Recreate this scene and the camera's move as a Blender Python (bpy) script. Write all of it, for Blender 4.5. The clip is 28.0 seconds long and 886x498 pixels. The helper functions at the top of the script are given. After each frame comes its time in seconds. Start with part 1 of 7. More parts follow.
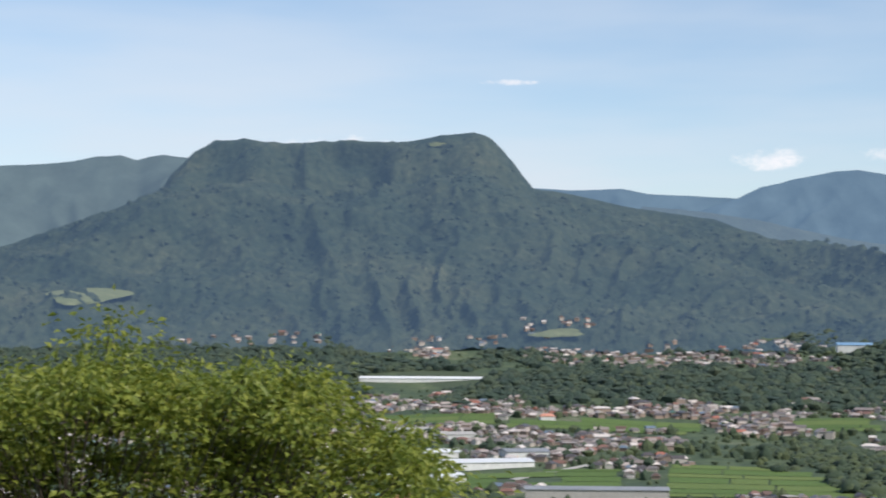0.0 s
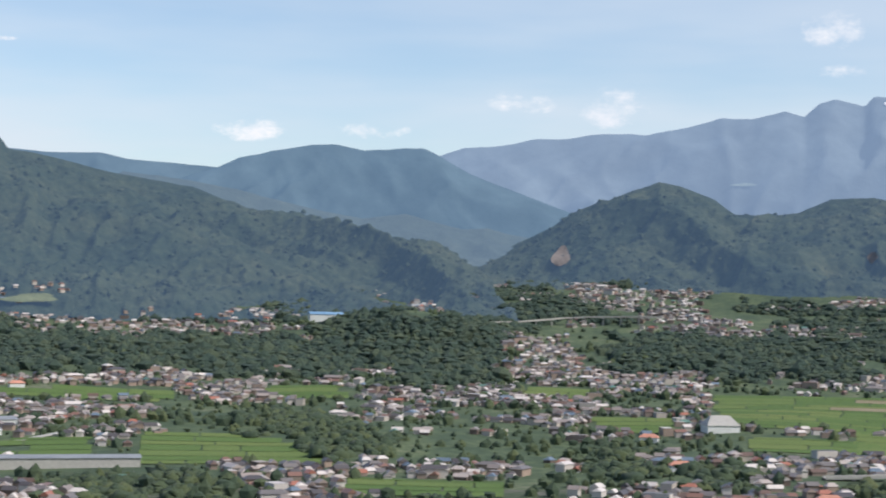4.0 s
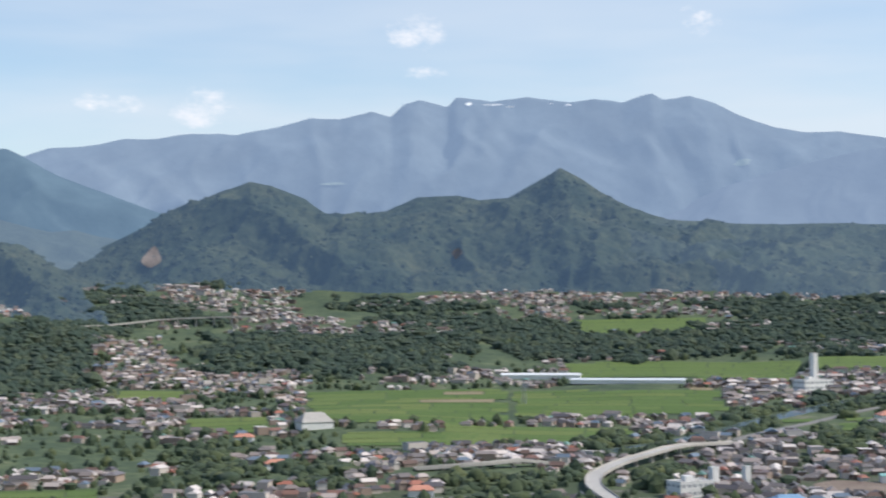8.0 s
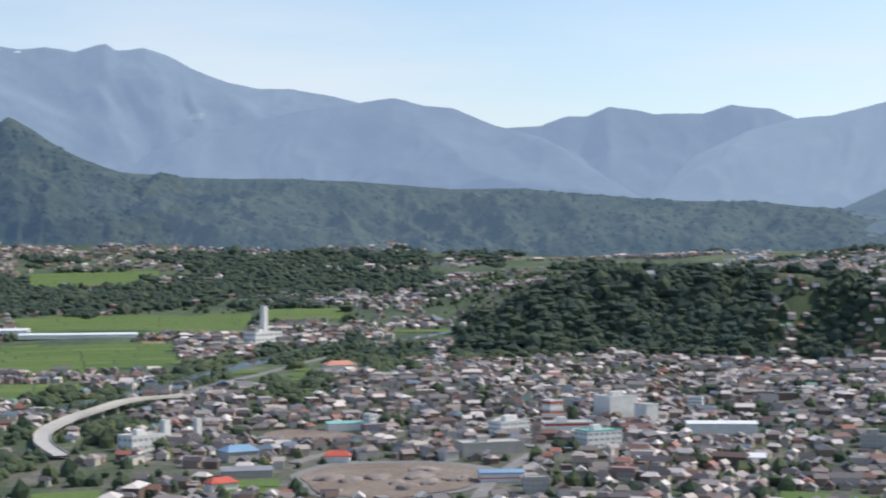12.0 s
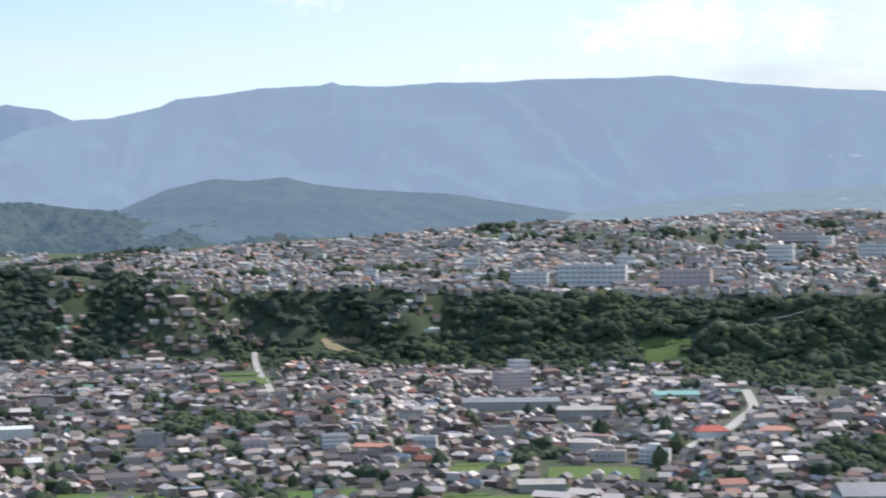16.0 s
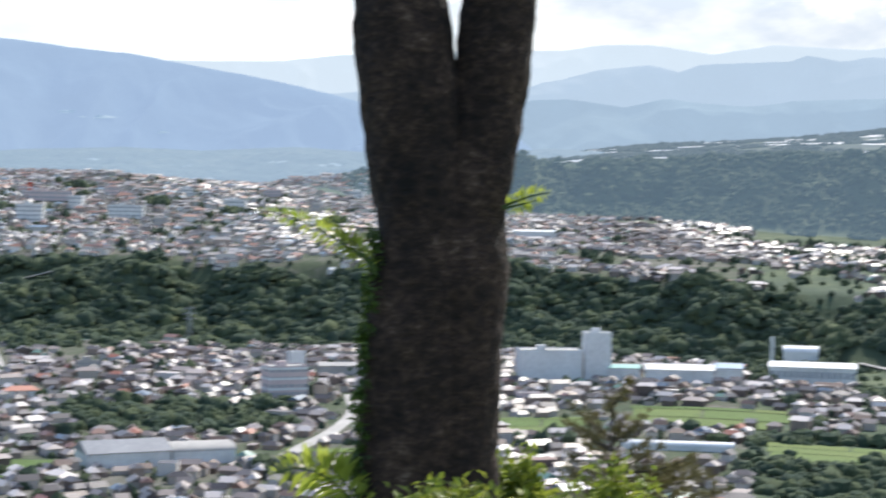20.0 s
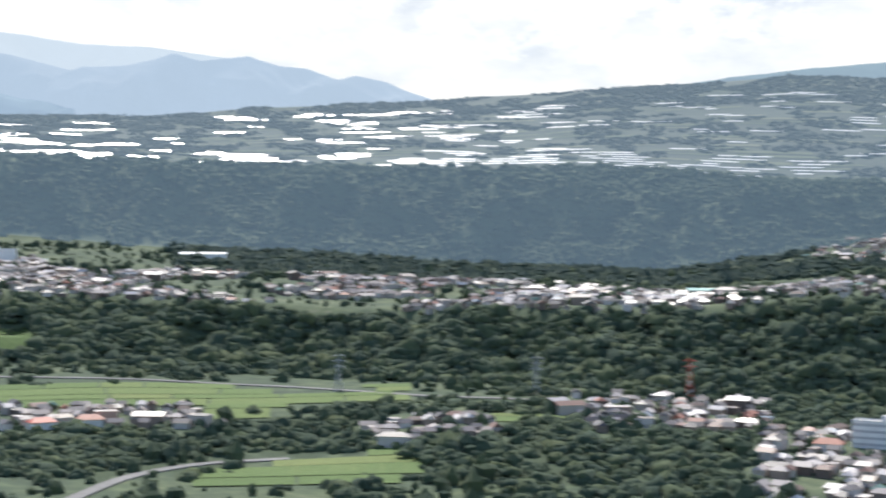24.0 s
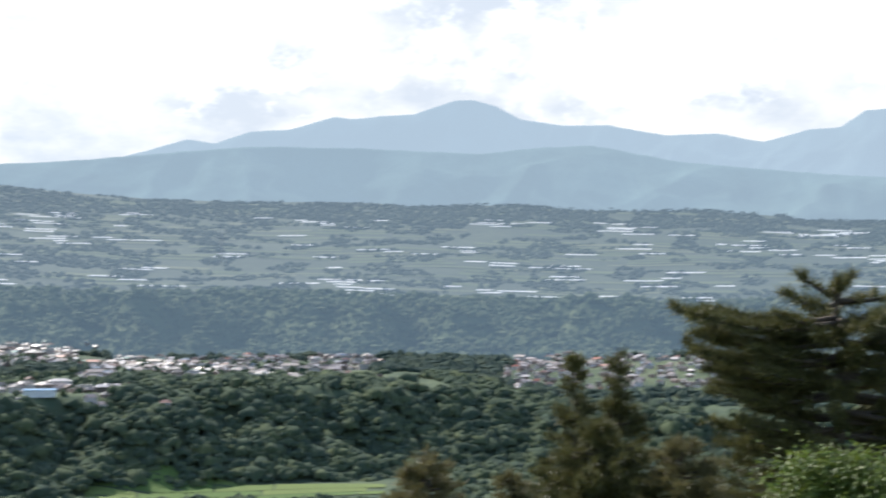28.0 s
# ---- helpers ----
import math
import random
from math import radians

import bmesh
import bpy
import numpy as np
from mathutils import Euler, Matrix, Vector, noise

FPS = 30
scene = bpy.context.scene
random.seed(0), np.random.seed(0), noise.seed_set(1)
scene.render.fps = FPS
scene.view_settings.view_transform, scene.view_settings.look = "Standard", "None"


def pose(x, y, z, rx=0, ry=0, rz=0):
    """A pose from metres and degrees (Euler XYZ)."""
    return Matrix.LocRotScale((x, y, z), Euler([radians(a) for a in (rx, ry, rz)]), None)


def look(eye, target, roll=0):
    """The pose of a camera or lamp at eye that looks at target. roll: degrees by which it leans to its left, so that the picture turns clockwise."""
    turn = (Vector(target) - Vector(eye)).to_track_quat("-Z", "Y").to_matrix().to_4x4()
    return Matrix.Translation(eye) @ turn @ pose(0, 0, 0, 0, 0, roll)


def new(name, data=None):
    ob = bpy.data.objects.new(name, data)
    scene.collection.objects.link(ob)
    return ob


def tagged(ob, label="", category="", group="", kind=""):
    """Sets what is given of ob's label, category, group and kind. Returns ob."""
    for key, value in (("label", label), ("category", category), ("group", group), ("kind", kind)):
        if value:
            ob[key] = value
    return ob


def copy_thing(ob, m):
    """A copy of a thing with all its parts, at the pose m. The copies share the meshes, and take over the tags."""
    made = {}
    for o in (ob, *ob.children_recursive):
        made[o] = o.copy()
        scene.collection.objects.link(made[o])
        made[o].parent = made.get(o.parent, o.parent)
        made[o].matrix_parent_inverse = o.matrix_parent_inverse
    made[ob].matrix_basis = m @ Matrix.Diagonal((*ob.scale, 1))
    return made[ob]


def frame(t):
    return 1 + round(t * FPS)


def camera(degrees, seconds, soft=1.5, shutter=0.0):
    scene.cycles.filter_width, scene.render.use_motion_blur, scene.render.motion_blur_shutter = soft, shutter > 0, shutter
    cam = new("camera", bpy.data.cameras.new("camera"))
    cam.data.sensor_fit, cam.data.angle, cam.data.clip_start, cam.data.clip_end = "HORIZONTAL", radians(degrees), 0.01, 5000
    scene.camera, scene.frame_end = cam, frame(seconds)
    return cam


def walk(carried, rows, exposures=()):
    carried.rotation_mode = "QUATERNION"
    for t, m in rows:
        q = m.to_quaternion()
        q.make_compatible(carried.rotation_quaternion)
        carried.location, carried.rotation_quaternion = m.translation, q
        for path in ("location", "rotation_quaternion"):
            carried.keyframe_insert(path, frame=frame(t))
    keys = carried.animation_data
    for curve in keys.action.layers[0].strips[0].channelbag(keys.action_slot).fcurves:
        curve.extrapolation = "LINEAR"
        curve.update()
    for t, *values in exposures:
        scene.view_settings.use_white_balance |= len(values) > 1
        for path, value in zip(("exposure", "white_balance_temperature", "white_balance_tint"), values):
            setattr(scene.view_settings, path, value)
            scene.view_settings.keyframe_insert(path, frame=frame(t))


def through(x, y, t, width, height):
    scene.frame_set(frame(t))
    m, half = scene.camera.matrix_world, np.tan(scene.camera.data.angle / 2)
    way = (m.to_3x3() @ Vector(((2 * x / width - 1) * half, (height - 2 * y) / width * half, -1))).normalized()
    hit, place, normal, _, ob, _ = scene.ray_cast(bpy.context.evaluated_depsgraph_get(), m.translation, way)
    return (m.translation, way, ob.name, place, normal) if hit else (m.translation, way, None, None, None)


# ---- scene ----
# Camera: it stands on a lookout hill and turns where it stands.
EYE = 175.0
cam = camera(30.2, 28.0, soft=1.9, shutter=0.6)
# seconds, yaw, pitch, roll
TURNS = [
    (0.0, 0.45, 2.90, 0.29),
    (0.5, -1.64, 2.78, 0.54),
    (1.0, -3.70, 2.62, 0.75),
    (1.5, -6.40, 2.71, 0.65),
    (2.0, -9.15, 2.67, 0.84),
    (2.5, -11.54, 2.53, 0.86),
    (3.0, -13.56, 2.22, 0.94),
    (3.5, -15.71, 2.01, 0.98),
    (4.0, -17.63, 2.00, 1.23),
    (4.5, -19.24, 2.07, 0.89),
    (6.5, -25.88, 1.83, -0.06),
    (7.0, -27.43, 2.19, -0.12),
    (7.5, -29.23, 2.43, -0.22),
    (8.0, -31.81, 2.11, -0.28),
    (8.5, -34.08, 1.84, -0.24),
    (9.0, -35.98, 1.45, -0.42),
    (9.5, -38.73, 0.93, -0.59),
    (10.0, -41.19, 0.83, -0.56),
    (10.5, -43.70, 0.62, -0.59),
    (11.0, -45.91, 0.47, -0.58),
    (11.5, -48.27, 0.60, -0.34),
    (13.5, -59.30, -0.43, -0.33),
    (14.0, -62.93, -0.05, -0.26),
    (14.5, -66.63, 0.03, -0.35),
    (15.0, -69.59, 0.73, -0.18),
    (15.5, -72.80, 0.88, -0.26),
    (16.0, -75.59, 0.33, -0.48),
    (16.5, -78.10, -0.24, -0.55),
    (17.0, -80.59, -0.48, -0.45),
    (17.5, -82.93, -0.61, -0.37),
    (18.0, -85.80, -0.77, -0.12),
    (18.5, -89.02, -1.04, 0.08),
    (19.0, -93.19, -1.15, 0.41),
    (19.5, -96.98, -1.38, 0.49),
    (20.0, -101.34, -0.96, 1.02),
    (20.5, -105.43, -0.28, 1.13),
    (22.5, -123.10, -0.23, 0.22),
    (23.0, -128.05, -0.49, 0.25),
    (23.5, -132.54, -0.62, 0.16),
    (24.0, -137.30, -0.77, 0.55),
    (24.5, -141.78, -0.83, 0.57),
    (25.0, -146.20, 0.16, 0.07),
    (25.5, -150.09, 1.27, 0.49),
    (26.0, -154.37, 2.01, 0.64),
    (26.5, -158.11, 2.18, 0.51),
    (27.0, -161.36, 1.98, -0.05),
    (27.5, -165.06, 2.53, -0.36),
    (28.0, -168.98, 2.94, -0.22),
]
# a slight sideways sway of the camera: seconds, metres
SWAY = [(0.0, 0.02), (18.0, 0.022), (18.5, 0.031), (19.0, 0.031), (19.5, 0.02), (20.0, 0.0), (28.0, 0.0)]


def sway(t):
    d = float(np.interp(t, *np.array(SWAY).T))
    return 0.19 * d, 0.98 * d


walk(cam, [(t, pose(*sway(t), EYE, 90 + p, 0, y) @ pose(0, 0, 0, 0, 0, r)) for t, y, p, r in TURNS],
     [(0.0, 0.1), (9.0, 0.2), (14.0, 0.25), (17.0, 0.35), (18.5, 0.25), (19.2, 0.3), (20.0, 0.68), (21.0, 0.72), (23.0, 0.68), (24.0, 0.6), (25.0, 0.87), (28.0, 0.7)])

# ---- light ----
SUN_BEARING, SUN_HEIGHT = 128.0, 47.0


def aim(bearing, height=0.0):
    b, h = radians(bearing), radians(height)
    return Vector((math.sin(b) * math.cos(h), math.cos(b) * math.cos(h), math.sin(h)))


world = bpy.data.worlds.new("sky")
scene.world = world
world.use_nodes = True


class Net:
    """A short way to write node trees."""

    def __init__(self, tree):
        self.tree = tree
        tree.nodes.clear()

    def add(self, kind, _out=0, **given):
        node = self.tree.nodes.new(kind)
        for key, value in given.items():
            if key.startswith("in_"):
                name = key[3:]
                socket = node.inputs[int(name)] if name.isdigit() else node.inputs[name.replace("_", " ")]
                if isinstance(value, bpy.types.NodeSocket):
                    self.tree.links.new(value, socket)
                else:
                    socket.default_value = value
            else:
                setattr(node, key, value)
        return node

    def math(self, op, a, b=0.0, clamp=False):
        return self.add("ShaderNodeMath", operation=op, use_clamp=clamp, in_0=a, in_1=b).outputs[0]

    def noise(self, vector, scale, detail=4.0, rough=0.55):
        return self.add("ShaderNodeTexNoise", in_Vector=vector, in_Scale=scale, in_Detail=detail, in_Roughness=rough).outputs["Fac"]

    def ramp(self, fac, stops, constant=False):
        node = self.add("ShaderNodeValToRGB", in_Fac=fac)
        node.color_ramp.interpolation = "CONSTANT" if constant else "LINEAR"
        while len(node.color_ramp.elements) < len(stops):
            node.color_ramp.elements.new(1.0)
        for element, (at, colour) in zip(node.color_ramp.elements, stops):
            element.position, element.color = at, (*colour, 1.0)
        return node.outputs["Color"]

    def mix(self, fac, a, b, blend="MIX"):
        node = self.add("ShaderNodeMix", data_type="RGBA", blend_type=blend)
        for socket, value in ((node.inputs[0], fac), (node.inputs[6], a), (node.inputs[7], b)):
            if isinstance(value, bpy.types.NodeSocket):
                self.tree.links.new(value, socket)
            else:
                socket.default_value = value if isinstance(value, float) else (*value, 1.0)
        return node.outputs[2]

    def remap(self, value, low, high):
        return self.add("ShaderNodeMapRange", in_Value=value, in_From_Min=low, in_From_Max=high, interpolation_type="SMOOTHSTEP").outputs[0]


def sky_nodes():
    net = Net(world.node_tree)
    sky = net.add("ShaderNodeTexSky", sky_type="NISHITA", sun_disc=False, sun_elevation=radians(SUN_HEIGHT),
                  sun_rotation=radians(SUN_BEARING), altitude=500.0, air_density=1.0, dust_density=1.6, ozone_density=1.2).outputs[0]
    way = net.add("ShaderNodeTexCoord").outputs["Generated"]
    # thin high cloud in level bands, denser towards the horizon
    flat = net.add("ShaderNodeMapping", in_Vector=way, in_Scale=(1.6, 1.6, 9.0)).outputs[0]
    veil = net.remap(net.noise(flat, 2.0, 4.0, 0.5), 0.3, 0.75)
    height = net.add("ShaderNodeSeparateXYZ", in_Vector=way).outputs[2]
    low = net.remap(height, 0.34, 0.05)
    white = net.add("ShaderNodeRGB")
    white.outputs[0].default_value = (4.6, 4.95, 5.5, 1.0)
    colour = net.mix(net.math("MULTIPLY", veil, net.math("MULTIPLY", low, 0.8)), sky, white.outputs[0])
    # a thick bright cloud deck spreads around the sun's side of the sky
    towards = net.add("ShaderNodeVectorMath", operation="DOT_PRODUCT", in_0=way, in_1=aim(147.0)).outputs["Value"]
    deck = net.remap(net.math("ADD", towards, net.math("MULTIPLY", net.math("SUBTRACT", net.noise(flat, 3.0, 5.0), 0.5), 0.5)), 0.35, 0.8)
    folds = net.noise(net.add("ShaderNodeMapping", in_Vector=way, in_Scale=(1.0, 1.0, 2.2)).outputs[0], 9.0, 7.0, 0.6)
    colour = net.mix(net.math("MULTIPLY", deck, 0.94), colour, net.ramp(folds, [(0.36, (3.0, 3.3, 3.75)), (0.48, (3.95, 4.1, 4.25)), (0.6, (4.7, 4.7, 4.6))]))
    # heaped clouds: bearing, height, half width, half height, weight
    puffs = [(-4.5, 6.4, 2.6, 0.6, 0.8), (1.5, 8.7, 1.6, 0.12, 0.7), (11.0, 6.0, 1.6, 0.5, 0.75), (15.0, 6.1, 1.5, 0.35, 0.6), (23.6, 6.9, 1.4, 0.9, 1.0), (20.4, 7.2, 1.5, 0.5, 0.5),
             (30.9, 9.6, 1.1, 0.9, 1.0), (31.2, 8.2, 0.9, 0.3, 0.7), (40.8, 9.9, 0.9, 0.7, 0.9), (70.8, 9.1, 2.0, 0.8, 0.9), (77.0, 6.6, 1.3, 0.3, 0.9),
             (84.5, 7.8, 6.0, 1.4, 1.1), (95.0, 6.6, 5.0, 1.2, 1.1), (103.0, 9.4, 9.0, 2.2, 1.0), (122.0, 8.5, 12.0, 2.3, 0.9), (143.0, 8.2, 14.0, 2.6, 0.8),
             (160.0, 10.0, 10.0, 3.0, 1.0), (176.0, 9.6, 9.0, 2.8, 1.1), (186.0, 11.5, 5.0, 3.5, 1.2)]
    lumps = net.noise(net.add("ShaderNodeMapping", in_Vector=way, in_Scale=(1, 1, 1.6)).outputs[0], 34.0, 9.0, 0.66)
    total = None
    for bearing, up, wide, high, weight in puffs:
        c = aim(bearing, up)
        side, over = Vector((math.cos(radians(bearing)), -math.sin(radians(bearing)), 0)), Vector((0, 0, 1))
        u = net.math("SUBTRACT", net.add("ShaderNodeVectorMath", _out=1, operation="DOT_PRODUCT", in_0=way, in_1=side).outputs["Value"], c.dot(side))
        v = net.math("SUBTRACT", height, c.z)
        ahead = net.math("GREATER_THAN", net.add("ShaderNodeVectorMath", operation="DOT_PRODUCT", in_0=way, in_1=c).outputs["Value"], 0.5)
        d = net.math("ADD", net.math("POWER", net.math("MULTIPLY", u, 57.3 / wide), 2.0), net.math("POWER", net.math("MULTIPLY", v, 57.3 / high), 2.0))
        core = net.math("MULTIPLY", net.math("SUBTRACT", 1.0, d, True), net.math("MULTIPLY", ahead, weight))
        total = core if total is None else net.math("MAXIMUM", total, core)
    mass = net.remap(net.math("ADD", net.math("MULTIPLY", total, 0.75), net.math("MULTIPLY", net.math("SUBTRACT", lumps, 0.5), 3.4)), 0.16, 1.1)
    heap = net.mix(net.remap(net.noise(way, 18.0, 5.0), 0.35, 0.65), (5.3, 5.5, 6.0), (6.6, 6.4, 6.5))
    colour = net.mix(net.math("MULTIPLY", mass, net.remap(total, 0.0, 0.12)), colour, heap)
    back = net.add("ShaderNodeBackground", in_Color=colour, in_Strength=SKY)
    net.tree.links.new(back.outputs[0], net.add("ShaderNodeOutputWorld").inputs[0])


SKY = 0.15
sky_nodes()
sun = new("sun", bpy.data.lights.new("sun", "SUN"))
sun.data.energy, sun.data.angle, sun.data.color = 3.3, radians(0.53), (1.0, 0.958, 0.89)
sun.matrix_world = look((0, 0, 400), Vector((0, 0, 400)) - aim(SUN_BEARING, SUN_HEIGHT))


# ---- materials ----
def material(name, stops, scale, fine=None, rough=0.8, bump=0.0, bump_scale=None, each="", metal=0.0, constant=False, haze_glow=None, spread=0.6, specular=0.3, sheen=0.0, grain=0.7):
    """A surface whose colour runs over the stops by noise, and by piece (each: 'object' or 'island')."""
    mat = bpy.data.materials.new(name)
    mat.use_nodes = True
    net = Net(mat.node_tree)
    place = net.add("ShaderNodeNewGeometry")
    where = place.outputs["Position"]
    broad = net.noise(where, scale, 5.0, 0.6)
    small = net.noise(where, fine or scale * 7.0, 4.0, 0.6)
    if each == "island":
        pick = place.outputs["Random Per Island"]
    elif each == "object":
        pick = net.add("ShaderNodeObjectInfo").outputs["Random"]
    else:
        pick = None
    if pick is None:
        fac = net.math("ADD", net.math("MULTIPLY", broad, 0.7), net.math("MULTIPLY", small, 0.3))
        fac = net.math("ADD", net.math("MULTIPLY", net.math("SUBTRACT", fac, 0.5), 2.4), 0.5, True)
        colour = net.ramp(fac, stops, constant)
    else:
        if not constant:
            pick = net.math("ADD", net.math("MULTIPLY", pick, spread), net.math("MULTIPLY", broad, 1.0 - spread), True)
        colour = net.ramp(pick, stops, constant)
    shade = net.math("ADD", net.math("MULTIPLY", small, grain), 1.0 - grain / 2)
    colour = net.mix(1.0, colour, net.add("ShaderNodeCombineColor", in_0=shade, in_1=shade, in_2=shade).outputs[0], "MULTIPLY")
    bsdf = net.add("ShaderNodeBsdfPrincipled", in_Base_Color=colour, in_Roughness=rough, in_Metallic=metal)
    bsdf.inputs["Specular IOR Level"].default_value = specular
    if sheen:
        bsdf.inputs["Sheen Weight"].default_value, bsdf.inputs["Sheen Roughness"].default_value = sheen, 0.6
    if bump:
        relief = net.add("ShaderNodeBump", in_Height=net.noise(where, bump_scale or scale * 7.0, 6.0, 0.65), in_Strength=1.0, in_Distance=bump)
        net.tree.links.new(relief.outputs[0], bsdf.inputs["Normal"])
    # emission that stands in for haze on distant surfaces
    if haze_glow:
        bsdf.inputs["Emission Color"].default_value = (*haze_glow, 1.0)
        bsdf.inputs["Emission Strength"].default_value = 1.0
    net.tree.links.new(bsdf.outputs[0], net.add("ShaderNodeOutputMaterial").inputs[0])
    return mat


M = {}
M["ground"] = material("town_ground", [(0.0, (0.04, 0.066, 0.036)), (0.4, (0.07, 0.092, 0.05)), (0.62, (0.115, 0.115, 0.09)), (1.0, (0.22, 0.2, 0.185))], 0.02, 0.15, 0.95)
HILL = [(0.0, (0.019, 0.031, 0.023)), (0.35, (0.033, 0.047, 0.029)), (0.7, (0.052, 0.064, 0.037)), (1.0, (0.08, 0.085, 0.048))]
# the emission on these forests imitates blue haze in front of them
M["hill_low"] = material("hazed_low_forest", HILL, 0.006, 0.06, 0.95, bump=5.0, bump_scale=0.09, haze_glow=(0.058, 0.09, 0.142), specular=0.1, grain=0.9)
M["hill"] = material("hazed_forest", HILL, 0.006, 0.06, 0.95, bump=5.0, bump_scale=0.09, haze_glow=(0.039, 0.066, 0.116), specular=0.1, grain=0.9)
M["hill_blue"] = material("hazed_blue_forest", [(0.0, (0.012, 0.018, 0.014)), (0.6, (0.024, 0.032, 0.023)), (1.0, (0.042, 0.047, 0.03))], 0.006, 0.03, 0.95, bump=12.0, bump_scale=0.03, haze_glow=(0.115, 0.17, 0.245), specular=0.1)


# far ridge surface: its haze is put in as an even emitted colour
def distance(name, haze_glow, tint):
    return material(name, [(0.0, tuple(0.9 * c for c in tint)), (1.0, tuple(1.9 * c for c in tint))], 0.004, 0.012, 1.0, bump=6.0, bump_scale=0.012, haze_glow=haze_glow, specular=0.0, grain=0.4)


# here too the hazy blue is emitted by the surface itself
M["hill_haze"] = material("hazy_forest", [(0.0, (0.016, 0.024, 0.017)), (0.6, (0.03, 0.038, 0.027)), (1.0, (0.06, 0.062, 0.04))], 0.006, 0.03, 0.95, bump=6.0, bump_scale=0.03, haze_glow=(0.185, 0.255, 0.345), specular=0.1)
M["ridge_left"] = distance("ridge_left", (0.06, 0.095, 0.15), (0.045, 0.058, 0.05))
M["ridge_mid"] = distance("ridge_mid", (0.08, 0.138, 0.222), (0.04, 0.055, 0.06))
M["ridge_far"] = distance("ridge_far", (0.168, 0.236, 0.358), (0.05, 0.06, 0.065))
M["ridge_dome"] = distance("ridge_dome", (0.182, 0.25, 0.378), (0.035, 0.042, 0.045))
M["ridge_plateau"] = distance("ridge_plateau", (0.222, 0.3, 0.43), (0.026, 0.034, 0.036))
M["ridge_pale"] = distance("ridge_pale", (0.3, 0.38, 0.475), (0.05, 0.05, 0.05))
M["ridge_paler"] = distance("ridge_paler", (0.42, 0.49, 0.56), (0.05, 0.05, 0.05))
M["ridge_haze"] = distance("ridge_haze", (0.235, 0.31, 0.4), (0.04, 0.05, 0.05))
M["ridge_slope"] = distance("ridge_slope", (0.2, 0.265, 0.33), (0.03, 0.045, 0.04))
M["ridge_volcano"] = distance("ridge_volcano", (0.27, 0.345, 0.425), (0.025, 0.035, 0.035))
M["wood"] = material("tree_crowns", [(0.0, (0.043, 0.065, 0.048)), (0.4, (0.058, 0.082, 0.052)), (0.75, (0.086, 0.108, 0.056)), (1.0, (0.146, 0.157, 0.067))], 0.02, 0.7, 0.9, bump=0.5, bump_scale=0.5, each="island", specular=0.03, sheen=0.05, grain=0.6)
# haze painted into the colour: bluer than the near crowns
M["wood_far"] = material("haze_tinted_crowns", [(0.0, (0.036, 0.058, 0.05)), (0.5, (0.05, 0.074, 0.056)), (1.0, (0.095, 0.113, 0.066))], 0.01, 0.5, 0.9, bump=1.2, bump_scale=0.4, each="island", specular=0.03, sheen=0.05)
# the next four emit a faint blue to imitate haze over slope and plateau
M["wood_hazed"] = material("hazed_tree_crowns", [(0.0, (0.04, 0.058, 0.03)), (0.5, (0.075, 0.095, 0.045)), (1.0, (0.15, 0.155, 0.075))], 0.012, 0.3, 0.9, bump=1.4, bump_scale=0.3, each="island", spread=0.3, haze_glow=(0.055, 0.081, 0.118), specular=0.1)
M["wood_plateau_hazed"] = material("hazed_plateau_crowns", [(0.0, (0.018, 0.027, 0.018)), (0.5, (0.027, 0.039, 0.024)), (1.0, (0.045, 0.054, 0.033))], 0.006, 0.3, 0.9, bump=1.0, bump_scale=0.3, each="island", spread=0.25, haze_glow=(0.083, 0.116, 0.156), specular=0.1)
M["plateau"] = material("plateau_fields", [(0.0, (0.038, 0.056, 0.026)), (0.45, (0.064, 0.083, 0.038)), (0.8, (0.09, 0.098, 0.053)), (1.0, (0.15, 0.135, 0.105))], 0.01, 0.1, 0.95, haze_glow=(0.083, 0.113, 0.148), each="island")
M["plateau_ground"] = material("hazed_plateau_grass", [(0.0, (0.021, 0.03, 0.018)), (0.6, (0.036, 0.047, 0.025)), (1.0, (0.06, 0.069, 0.036))], 0.008, 0.08, 0.95, haze_glow=(0.083, 0.116, 0.155))
M["meadow"] = material("rough_meadow", [(0.0, (0.04, 0.066, 0.044)), (0.42, (0.066, 0.096, 0.056)), (0.72, (0.105, 0.135, 0.07)), (1.0, (0.2, 0.19, 0.14))], 0.012, 0.09, 0.95)
M["rice"] = material("rice", [(0.0, (0.074, 0.129, 0.034)), (0.5, (0.107, 0.166, 0.045)), (0.85, (0.153, 0.193, 0.058)), (1.0, (0.209, 0.202, 0.082))], 0.01, 0.25, 0.9, bump=0.25, bump_scale=0.8, each="object")
M["dry"] = material("dry_field", [(0.0, (0.2, 0.17, 0.1)), (1.0, (0.33, 0.27, 0.18))], 0.02, 0.3, 0.95)
M["house_wall"] = material("house_walls", [(0.0, (0.471, 0.422, 0.376)), (0.2, (0.282, 0.222, 0.188)), (0.42, (0.549, 0.503, 0.47)), (0.58, (0.36, 0.274, 0.224)), (0.74, (0.157, 0.122, 0.105)), (0.9, (0.612, 0.57, 0.543))], 0.05, 0.6, 0.8, each="island", constant=True, grain=0.25)
